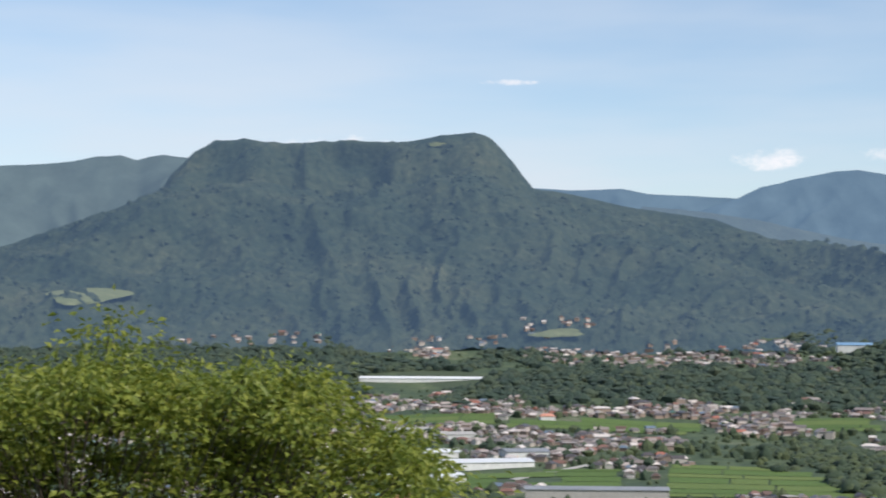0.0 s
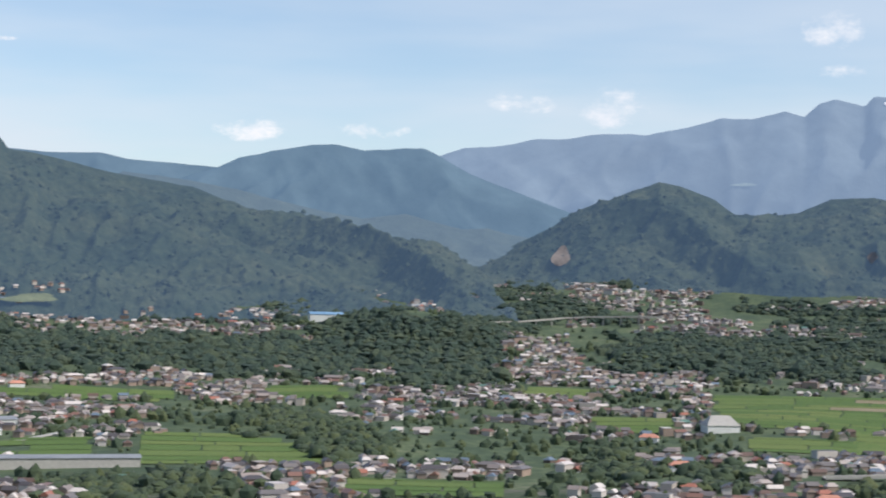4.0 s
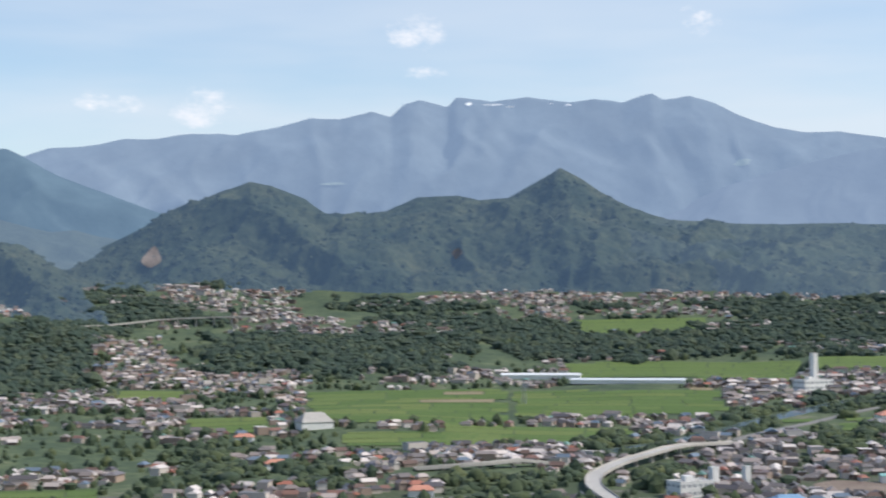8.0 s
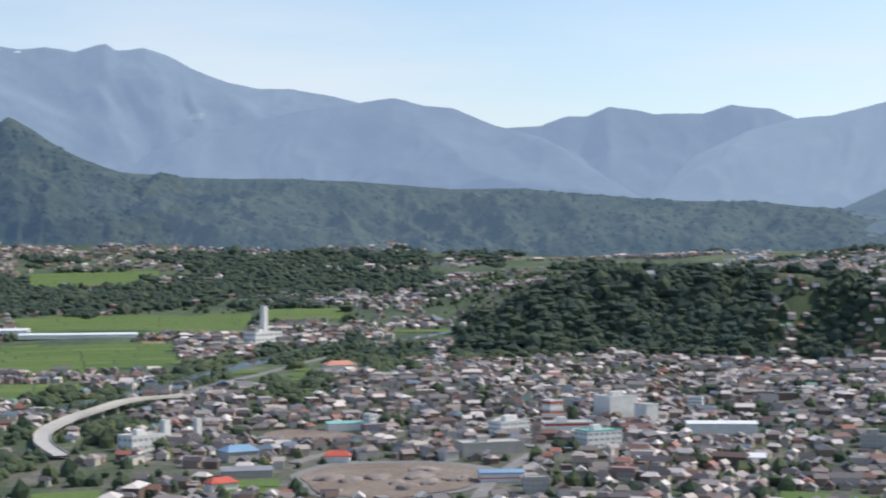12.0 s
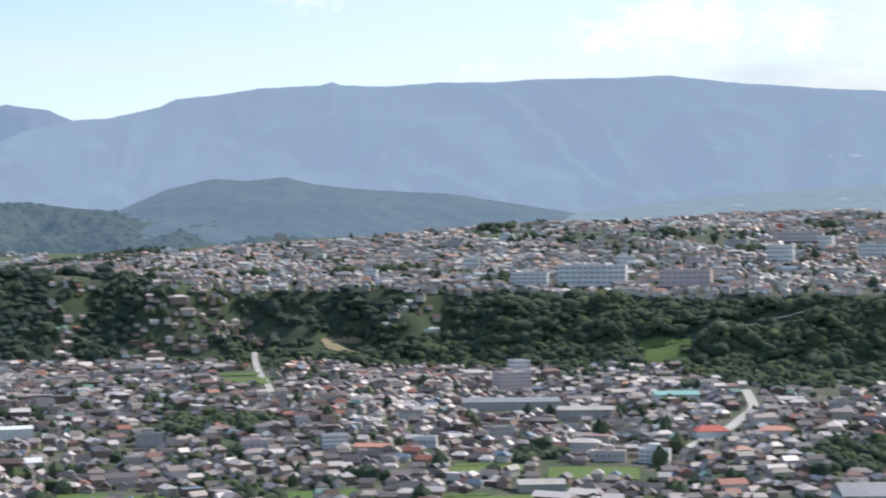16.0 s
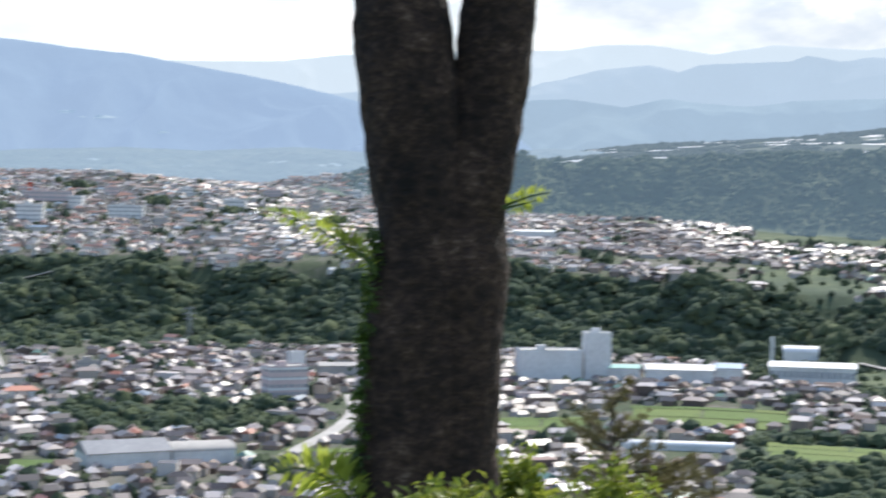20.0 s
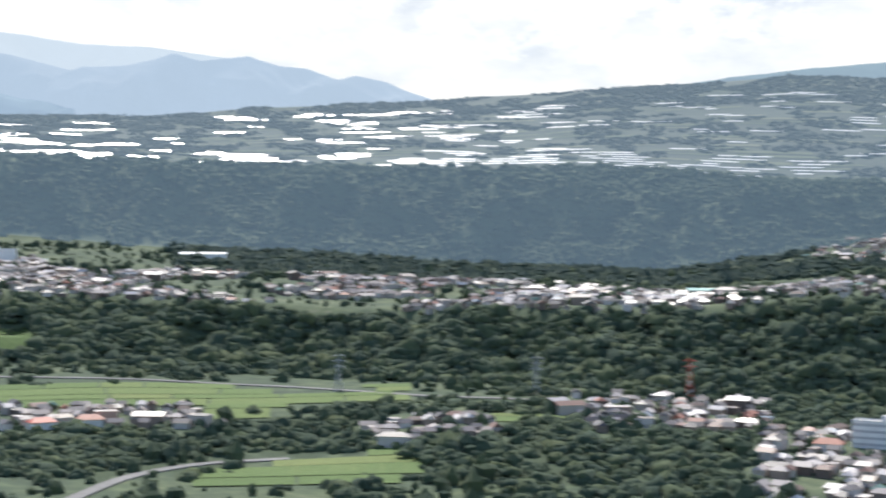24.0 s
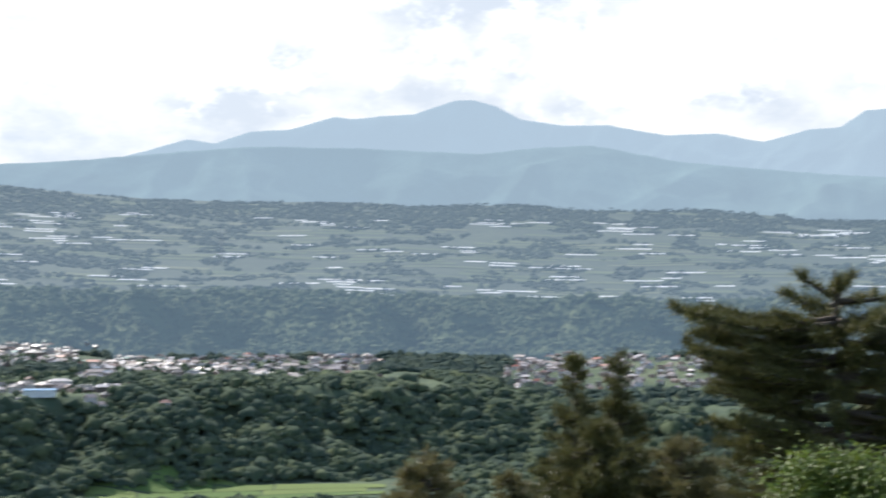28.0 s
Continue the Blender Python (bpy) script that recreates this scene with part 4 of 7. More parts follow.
def building(name, label, az, el, w, d, h, turn=0.0, wall="white", roof="flat", top=None, rows=0, cols=0, band=None, category="building", pitch=0.22):
    """A larger building; turn: degrees by which its front turns from facing the lookout."""
    r = dipped(az, el)
    p = at(az, r + d / 2, -1.5)
    BUILT.append((p.x, p.y, max(w, d) * 0.56))
    ob = root(name, p, turn - az, label, category)
    H = h + 1.5
    part("wall", boxed(-w / 2, w / 2, -d / 2, d / 2, 0, H), M[wall], ob)
    if roof == "flat":
        bm = bmesh.new()
        for a in ((-w / 2 - 0.15, w / 2 + 0.15, -d / 2 - 0.15, -d / 2 + 0.3), (-w / 2 - 0.15, w / 2 + 0.15, d / 2 - 0.3, d / 2 + 0.15)):
            box(bm, *a, H, H + 1.0)
        for a in ((-w / 2 - 0.15, -w / 2 + 0.3), (w / 2 - 0.3, w / 2 + 0.15)):
            box(bm, *a, -d / 2 + 0.3, d / 2 - 0.3, H, H + 1.0)
        part("parapet", bm, M[top or wall], ob)
        deck = part("roof", boxed(-w / 2 + 0.3, w / 2 - 0.3, -d / 2 + 0.3, d / 2 - 0.3, H, H + 0.3), M[top or "concrete"], ob)
        if w > 20:
            part("roof_hut", boxed(-w * 0.2, -w * 0.2 + 7, -2.5, 3.5, H + 0.3, H + 4.2), M[wall], ob)
    elif roof == "dome":
        bm = bmesh.new()
        n = 14
        arcs = [[bm.verts.new((x, d / 2 * 1.04 * math.cos(math.pi * i / n), H + d * pitch * math.sin(math.pi * i / n))) for i in range(n + 1)] for x in (-w / 2 - 0.5, w / 2 + 0.5)]
        for i in range(n):
            bm.faces.new((arcs[0][i], arcs[0][i + 1], arcs[1][i + 1], arcs[1][i]))
        bm.faces.new(arcs[0][::-1])
        bm.faces.new(arcs[1])
        part("roof", bm, M[top or "sheet"], ob)
    else:
        ob_r = part("roof", gable(w, d, d * pitch, 0.8, 0.4, 0.45 if roof == "hip" else 0.0), M[top or "grey"], ob)
        ob_r.location.z = H + 0.05
    if band:
        for k in range(band[1]):
            z = 1.5 + h * (k + 0.75) / band[1]
            part("band", boxed(-w / 2 - 0.12, w / 2 + 0.12, -d / 2 - 0.12, d / 2 + 0.12, z, z + h * 0.22 / band[1]), M[band[0]], ob)
    if rows:
        cell, rise_ = w / cols, h / rows
        pane = None
        for i in range(rows):
            for side, span, depth in (("f", w, d), ("b", d, w)):
                n = cols if side == "f" else max(2, int(cols * d / w))
                for j in range(n):
                    u = (j + 0.5) / n * span - span / 2
                    z = 1.5 + rise_ * (i + 0.35)
                    if pane is None:
                        pane = part("window", boxed(-cell * 0.34, cell * 0.34, -0.06, 0.06, 0, rise_ * 0.4), M["pane"], ob)
                        one = pane
                    else:
                        one = pane.copy()
                        scene.collection.objects.link(one)
                    one.location = (u, -d / 2, z) if side == "f" else ((-w / 2, u, z))
                    one.rotation_euler = (0, 0, 0 if side == "f" else radians(90))
                if side == "f":
                    continue
    return ob


# ---- landmarks ----
plant = building("incineration_plant", "white waste plant with a tall square chimney", 44.45, -2.85, 46, 24, 13, 42, rows=2, cols=6)
part("chimney", boxed(-1, 6, -3, 4, 13, 48), M["white"], plant)
part("chimney_cap", boxed(-1.3, 6.3, -3.3, 4.3, 48, 49), M["concrete"], plant)
building("office_tower", "white block with two red bands", 54.5, -5.6, 13, 13, 17, 36, band=("red", 2), rows=3, cols=3)
building("supermarket", "long white shop with a red fascia", 55.0, -6.0, 38, 18, 8, 12, band=("red", 1))
building("hall", "big white windowless hall with a stepped roof", 56.7, -5.5, 30, 24, 18, 36)
building("hall", "white side wing of a big hall", 57.75, -5.6, 12, 18, 14, 36)
building("warehouse", "long low white warehouse", 60.3, -6.0, 54, 18, 8, 6, roof="gable", top="sheet", pitch=0.1)
building("apartment_block", "pale narrow apartment tower", 48.15, -5.9, 7, 9, 13, 38, rows=4, cols=2)
building("workshop", "low pale green workshop", 47.3, -5.9, 32, 14, 6, 10, roof="gable", top="teal", pitch=0.12)
building("office", "white flat-roofed office block", 53.0, -6.1, 28, 16, 11, 38, rows=3, cols=7)
building("store", "long grey flat store", 52.3, -6.75, 46, 22, 8, 18, wall="concrete")
building("shop", "striped red and white shop with a blue roof", 52.7, -7.7, 28, 14, 6, 8, band=("red", 2), roof="gable", top="blue", pitch=0.1)
building("office", "white office with a flat roof", 56.1, -6.5, 30, 16, 12, 34, rows=3, cols=6, top="teal")
building("clinic", "small white flat-roofed town clinic", 40.3, -6.5, 30, 18, 11, 36, rows=2, cols=6)
building("stair_tower", "white stair tower beside a clinic", 41.1, -6.1, 6, 6, 14, 36)
building("stair_tower", "narrow white concrete tower", 42.2, -6.0, 5, 5, 13, 36)
building("hall", "hall with a pale blue hipped roof", 43.6, -6.9, 24, 18, 7, 25, roof="hip", top="blue", wall="concrete")
building("hall", "red-roofed villa on the river bank", 47.1, -3.85, 34, 20, 7, 20, roof="hip", top="salmon")
hospital = building("hospital", "large white hospital on the terrace edge", 80.8, -1.02, 84, 30, 24, -6, rows=4, cols=11)
building("hospital_wing", "white flat-roofed hospital wing", 78.6, -0.98, 46, 24, 15, -6, rows=3, cols=6)
building("hotel", "pale pink hotel block", 84.0, -1.05, 62, 26, 18, -8, wall="pink", rows=3, cols=8)
building("apartment_block", "pink stepped apartment block", 77.95, -4.65, 34, 20, 18, 28, wall="pink", rows=5, cols=8)
building("apartment_tower", "white top storeys of a pink block", 78.2, -4.5, 18, 14, 26, 28, rows=6, cols=4)
building("gymnasium", "gymnasium with a teal roof", 83.6, -5.0, 40, 20, 6, 10, roof="gable", top="teal", pitch=0.15)
building("factory", "long grey factory hall in town", 77.9, -5.3, 84, 22, 7, 4, roof="gable", top="grey", wall="concrete", pitch=0.14)
building("factory", "long beige factory hall", 80.5, -5.6, 46, 18, 7, 4, roof="gable", top="concrete", wall="concrete", pitch=0.14)
building("house", "house with a bright red roof", 84.8, -6.25, 24, 13, 5, 14, roof="hip", top="red", category="house", pitch=0.3)
building("house", "house with a salmon roof", 87.0, -6.2, 24, 12, 5, 8, roof="hip", top="salmon", category="house", pitch=0.25)
building("office", "pink block with white bands", 95.9, -6.25, 32, 20, 24, 20, wall="pink", band=("white", 3), rows=4, cols=6)
building("stair_tower", "white lift tower on a pink block", 96.3, -5.9, 12, 10, 29, 20)
building("hall", "long hall with a beige roof", 98.0, -5.4, 46, 20, 7, 6, roof="gable", top="concrete", wall="concrete", pitch=0.12)
building("factory", "white windowless factory block", 105.1, -5.45, 52, 30, 23, 8)
building("silo_tower", "tall white factory tower", 106.75, -5.4, 22, 20, 38, 8)
building("shed", "shed with a pale blue roof", 107.7, -5.4, 26, 18, 10, 4, roof="gable", top="teal", pitch=0.15)
building("warehouse", "long white sheet-roofed warehouse", 109.6, -5.4, 56, 26, 10, 4, roof="gable", top="sheet", pitch=0.15)
building("shed", "shed with a blue roof", 111.3, -5.35, 22, 18, 12, 4, roof="gable", top="blue", pitch=0.2)
building("arena", "large white hall with a row of windows", 114.1, -5.3, 72, 34, 14, 2, roof="gable", top="sheet", pitch=0.1, rows=1, cols=14)
building("dome_hall", "hall with a rounded white roof", 113.7, -4.75, 32, 20, 9, 2, roof="dome", pitch=0.3)
stack = building("smokestack", "slim white concrete smokestack", 112.75, -4.9, 3.4, 3.4, 30, 0)
building("gymnasium", "gymnasium with a broad grey roof", 90.4, -8.6, 50, 30, 9, 16, roof="gable", top="grey", pitch=0.2)
building("gymnasium", "gymnasium with a cream roof", 93.0, -8.5, 38, 26, 8, 14, roof="dome", top="concrete", pitch=0.16)
building("school", "long white four-storey school", 153.0, -7.35, 62, 14, 17, -14, rows=4, cols=16)
building("school_wing", "white stepped school wing", 155.4, -7.35, 46, 14, 14, -14, rows=3, cols=12)
building("pool_hall", "low hall with a pale turquoise roof", 158.5, -7.55, 66, 26, 8, -6, roof="dome", top="teal", pitch=0.1, rows=1, cols=14)
building("pool_hall", "white side hall with a sheet roof", 160.4, -7.4, 24, 20, 8, -6, roof="gable", top="sheet", pitch=0.1)
building("city_hall", "pink office building on the terrace", 87.9, 0.45, 62, 26, 12, -6, wall="pink", rows=2, cols=10)
building("radio_tower", "red and white tower on a roof", 87.2, 0.5, 6, 6, 26, 0, wall="red", band=("white", 3))
building("office", "white office block on the terrace", 90.4, -0.1, 46, 20, 16, -6, rows=3, cols=8)
building("office", "white apartment block on the terrace", 87.2, -0.3, 34, 18, 22, -6, rows=4, cols=6)
building("warehouse", "long pale warehouse on the terrace", 104.5, -0.55, 56, 24, 9, 0, roof="gable", top="sheet", pitch=0.1)
building("warehouse", "large pale shed on the terrace", 120.4, -1.6, 80, 30, 12, -4, roof="gable", top="sheet", pitch=0.08)
building("warehouse", "white factory on the terrace", 129.0, -1.25, 62, 28, 9, -4, roof="gable", top="sheet", pitch=0.08)
building("factory", "white block on the terrace", 122.2, -1.35, 40, 22, 16, -4)
building("shed", "turquoise-roofed shed on the terrace edge", 146.5, -2.3, 42, 18, 6, -4, roof="gable", top="teal", pitch=0.12)
building("shed", "blue-roofed shed on the terrace", 155.2, -2.2, 28, 12, 5, -4, roof="gable", top="blue", pitch=0.12)
building("sports_hall", "hall with a blue roof on the foothill", 13.6, -0.62, 58, 30, 12, 6, roof="gable", top="blue", pitch=0.15)
building("hotel", "white hotel on the wooded slope", 17.2, -0.2, 70, 20, 12, 4, rows=2, cols=10)
for az_, el_, w_, top_ in ((-0.9, -4.4, 60, "sheet"), (0.9, -4.75, 96, "sheet"), (-1.1, -5.3, 70, "sheet"), (2.4, -4.35, 44, "grey"), (-1.5, -3.6, 46, "concrete"), (0.0, -3.75, 40, "concrete")):
    building("warehouse", "wide warehouse with a pale sheet roof", az_, el_, w_, 34, 6, 16, roof="gable", top=top_, pitch=0.07)
building("station_shed", "very long shed with a grey-blue roof", 4.9, -5.75, 116, 20, 8, 3, roof="gable", top="grey", wall="concrete", pitch=0.1)
building("greenhouse", "long pale blue greenhouse by the woods", -1.2, -1.75, 190, 20, 5, -2, roof="gable", top="sheet", pitch=0.15)
building("greenhouse", "white sheet greenhouses among the rice", 35.2, -2.45, 110, 40, 5, -4, roof="gable", top="sheet", pitch=0.06)
building("greenhouse", "long white sheet greenhouse", 38.2, -2.6, 150, 26, 4, -4, roof="gable", top="film", pitch=0.08)
building("temple", "temple with a broad pale curved roof", 27.3, -4.15, 34, 24, 7, 20, roof="hip", top="concrete", pitch=0.4)
building("castle_house", "white house on the wooded knoll", 57.9, -0.75, 15, 10, 6, 25, roof="hip", top="grey", pitch=0.45)
building("barn", "farm sheds with a rusty fence and flat roof", 118.6, -7.15, 52, 22, 5, 4, roof="gable", top="concrete", wall="earth", pitch=0.06)
building("barn", "low barn with a pale teal roof", 119.3, -7.5, 36, 12, 4, 4, roof="gable", top="teal", pitch=0.1)
building("greenhouse", "long white greenhouse beside the stream", 109.6, -7.75, 70, 9, 3, 2, roof="dome", top="sheet", pitch=0.3)
for az_, el_ in ((123.6, -7.0), (125.2, -6.95), (120.8, -6.3), (150.6, -7.5), (161.5, -8.0), (26.0, -5.5), (47.0, -7.0), (43.0, -7.9), (24.9, -4.55), (3.2, -3.05), (31.0, -6.5)):
    building("house", "larger house with a salmon tiled roof", az_, el_, 18, 11, 5, float(rng.uniform(-30, 30)), roof="hip", top="salmon" if rng.random() < 0.6 else "red", category="house", pitch=0.3)


def lattice(name, label, az, el, h, mats, arms=3):
    """A steel lattice mast: four legs, braces and cross-arms."""
    p = at(az, dipped(az, el), -0.5)
    ob = root(name, p, -az, label, "pylon")
    wide, narrow = h * 0.1, h * 0.02

    def half(z):
        return wide + (narrow - wide) * min(1.0, z / (h * 0.85))

    def bar(bm, a, b, t):
        a, b = Vector(a), Vector(b)
        q = (b - a).to_track_quat("Z", "X").to_matrix().to_4x4()
        m = Matrix.Translation((a + b) / 2) @ q @ Matrix.Diagonal((t, t, (b - a).length, 1))
        bmesh.ops.create_cube(bm, size=1.0, matrix=m)
    levels = [h * k / 9 for k in range(10)]
    for sx, sy in ((1, 1), (-1, 1), (-1, -1), (1, -1)):
        bm = bmesh.new()
        bar(bm, (sx * wide, sy * wide, 0), (sx * narrow, sy * narrow, h * 0.9), 0.45)
        part("leg", bm, M[mats[0]], ob)
    for k, (z0, z1) in enumerate(zip(levels, levels[1:])):
        bm = bmesh.new()
        a, b = half(z0), half(z1)
        for s in (1, -1):
            bar(bm, (-a, s * a, z0), (b, s * b, z1), 0.28)
            bar(bm, (s * a, -a, z0), (s * b, b, z1), 0.28)
            bar(bm, (-b, s * b, z1), (b, s * b, z1), 0.28)
        part("brace", bm, M[mats[k % len(mats)]], ob)["kind"] = "stuff"
    for k in range(arms):
        z = h * (0.95 - 0.14 * k)
        bm = bmesh.new()
        bar(bm, (-h * 0.16, 0, z), (h * 0.16, 0, z), 0.5)
        bar(bm, (-h * 0.16, 0, z), (0, 0, z + h * 0.05), 0.3)
        bar(bm, (h * 0.16, 0, z), (0, 0, z + h * 0.05), 0.3)
        arm = part("arm", bm, M[mats[0]], ob)
        for sx in (-1, 1):
            part("insulator", boxed(sx * h * 0.155 - 0.15, sx * h * 0.155 + 0.15, -0.15, 0.15, z - 1.8, z - 0.2), M["concrete"], arm)
    return ob


lattice("pylon", "grey steel power pylon before the wooded slope", 133.7, -5.75, 31, ["steel"])
lattice("pylon", "grey steel power pylon at the slope's foot", 140.6, -5.8, 31, ["steel"])
lattice("pylon", "red and white painted steel tower", 145.9, -5.85, 33, ["red", "white"], arms=2)
lattice("pylon", "grey steel power pylon before the woods", 92.6, -4.35, 38, ["steel"])
lattice("pylon", "thin steel power pylon among rice fields", 47.8, -2.2, 36, ["steel"])
lattice("pylon", "thin steel power pylon in the plain", 34.6, -3.3, 30, ["steel"])
lattice("pylon", "steel power pylon beside houses", 60.6, -4.6, 34, ["steel"])
lattice("pylon", "far steel power pylon on the plateau", 161.3, 2.4, 70, ["steel"])


# ---- middling blocks among the houses ----
dice = random.Random(12)


def free(az, el, reach):
    """Whether a new block there would stand clear of fields, woods, the building site and other blocks."""
    if inside(FIELDS + WOODS, np.array([az]), np.array([el]))[0] or (44.5 < az < 53 and -8.7 < el < -6.7):
        return False
    p = spot(az, el)
    return all((p.x - x) ** 2 + (p.y - y) ** 2 > (reach + q) ** 2 for x, y, q in BUILT) and far_from_ways(np.array([p.x]), np.array([p.y]), reach)[0]


for k in range(26):
    building("apartment_block" if k % 2 else "office", ("pale concrete block among the terrace houses", "white flat-roofed block among the terrace houses")[k % 2], 65 + k * 1.32 + dice.uniform(-0.4, 0.4), dice.uniform(-0.75, 0.9) - max(0.0, 72 - (65 + k * 1.32)) * 0.08, dice.uniform(14, 34), dice.uniform(9, 14), dice.uniform(7, 14), dice.uniform(-25, 15), wall=("concrete", "white", "white", "pink")[k % 4], rows=2, cols=4)
for k in range(34):
    az_ = 44 + k * 1.95 + dice.uniform(-0.5, 0.5)
    el_ = dice.uniform(-8.6, -4.9)
    form = k % 3
    if not free(az_, el_, 17):
        continue
    if form == 0:
        building("workshop", "low workshop with a wide sheet roof in town", az_, el_, dice.uniform(18, 34), dice.uniform(11, 16), 4.5, dice.uniform(-20, 25), wall="concrete", roof="gable", top=("grey", "sheet", "concrete", "salmon")[k % 4], pitch=0.16)
    elif form == 1:
        building("shop", "white flat-roofed shop in town", az_, el_, dice.uniform(14, 26), dice.uniform(10, 14), dice.uniform(5, 8), dice.uniform(-20, 25), wall=("white", "pink")[k % 2], rows=1, cols=5)
    else:
        building("apartment_block", "pale small apartment block in town", az_, el_, dice.uniform(14, 22), 9, dice.uniform(8, 11), dice.uniform(-20, 25), wall=("white", "concrete")[k % 2], rows=3, cols=5)


# ---- viaduct on piers ----
def viaduct(name, points, width, up, label, gap=36.0, ramp=0.25):
    fine, side = ribbon(points, width, step=8.0)
    z = height_at(fine)
    n = len(z)
    t = np.linspace(0, 1, n)
    lift = up * np.clip(np.minimum(t + 0.35, (1 - t) / ramp), 0.1, 1)
    z = np.interp(t, t[::6], (z + lift)[::6])
    ob = tagged(new(name), label, "viaduct")
    WAYS.append((fine, width + 6))

    def slab(nm, inner, outer, lo, hi, mat):
        rows = [np.concatenate([fine + side * k, (z + dz)[:, None]], 1) for k, dz in ((inner, lo), (inner, hi), (outer, hi), (outer, lo), (inner, lo))]
        o = new(nm, plain_mesh(nm, np.concatenate(rows), grid_faces(5, n)[:, ::-1], mat))
        o.parent = ob
    slab("deck", -1.0, 1.0, -1.6, 0.0, M["concrete"])
    slab("parapet", -1.06, -1.0, -1.2, 1.1, M["concrete"])
    slab("parapet", 1.0, 1.06, -1.2, 1.1, M["concrete"])
    for i in range(3, n - 3, max(1, int(gap / 8))):
        g = float(height_at(fine[i:i + 1])[0])
        if z[i] - 1.6 - g > 1.0:
            bm = boxed(-1.1, 1.1, -1.6, 1.6, g - z[i] - 1, -1.6)
            pier = part("pier", bm, M["concrete"], ob)
            pier.location = (*fine[i], z[i])
    return ob


viaduct("viaduct", [(37.6, -6.7), (36.95, -6.3), (37.0, -5.95), (38.0, -5.55), (40.2, -4.95), (41.9, -4.6)], 12, 9.0, "curving concrete road viaduct on piers")
viaduct("viaduct", [(19.4, -0.62), (22, -0.55), (25.3, -0.5)], 10, 16.0, "far concrete bridge across the side valley", ramp=0.02)
viaduct("viaduct", [(30.8, -5.6), (33.0, -5.55), (36, -5.4)], 9, 6.0, "low railway bridge across the river", ramp=0.1)


# ---- building site ----
def pad(name, az, el, half_a, half_e, mat, label, category, up=0.5):
    r0, r1 = dipped(az, el - half_e), dipped(az, el + half_e)
    n, k = 40, 8
    verts = [at(az, (r0 + r1) / 2, up)]
    ring = []
    for j in range(1, k + 1):
        for i in range(n):
            a = 2 * math.pi * i / n
            wob = 1 + 0.06 * math.sin(3 * a + 1) + 0.03 * math.sin(7 * a)
            verts.append(at(az + half_a * j / k * wob * math.cos(a), (r0 + r1) / 2 + (r1 - r0) / 2 * j / k * wob * math.sin(a), up))
    bm = bmesh.new()
    v = [bm.verts.new(p) for p in verts]
    for i in range(n):
        bm.faces.new((v[0], v[1 + i], v[1 + (i + 1) % n]))
        for j in range(k - 1):
            a, b = 1 + j * n, 1 + (j + 1) * n
            bm.faces.new((v[a + i], v[b + i], v[b + (i + 1) % n], v[a + (i + 1) % n]))
    bmesh.ops.recalc_face_normals(bm, faces=bm.faces)
    ob = part(name, bm, mat)
    c = at(az, (r0 + r1) / 2)
    BUILT.append((c.x, c.y, max((r1 - r0) / 2, half_a * radians(1) * r0) * 0.9))
    return tagged(ob, label, category, kind="structure")


pad("road_ring", 48.9, -7.65, 3.6, 0.72, M["road"], "oval perimeter road of a cleared site", "road", 0.4)
pad("bare_ground", 48.9, -7.65, 3.25, 0.6, M["earth"], "cleared brown earth of a building site", "building site", 0.9)
pad("bare_ground", 46.0, -6.1, 1.6, 0.25, M["earth"], "yard of bare brown earth", "yard", 0.6)
pad("meadow", -14.5, -0.35, 3.0, 0.2, M["rice"], "pale terraced fields by the hill foot", "meadow", 1.5)
pad("bare_ground", 72.2, -3.0, 0.9, 0.25, M["dry"], "dry terraced plots on the slope", "field", 0.8)


def heap(az, el, wide, high):
    """A mound of dug soil."""
    bm = bmesh.new()
    bmesh.ops.create_icosphere(bm, subdivisions=3, radius=1.0)
    bmesh.ops.delete(bm, geom=[v for v in bm.verts if v.co.z < -0.3], context="VERTS")
    for v in bm.verts:
        v.co *= 1 + 0.35 * noise.noise(v.co * 1.7 + Vector((az * 3, el * 5, 0)))
        v.co = Vector((v.co.x * wide, v.co.y * wide * 0.6, v.co.z * high))
    ob = part("earth_heap", bm, M["scar"], smooth=True)
    ob.location = spot(az, el)
    tagged(ob, "low mound of dug brown soil on the building site", "earth heap", "soil heaps on the site")


for k in range(16):
    heap(48.9 + dice.uniform(-2.6, 2.6), -7.65 + dice.uniform(-0.4, 0.4), dice.uniform(5, 13), dice.uniform(2.0, 4.5))


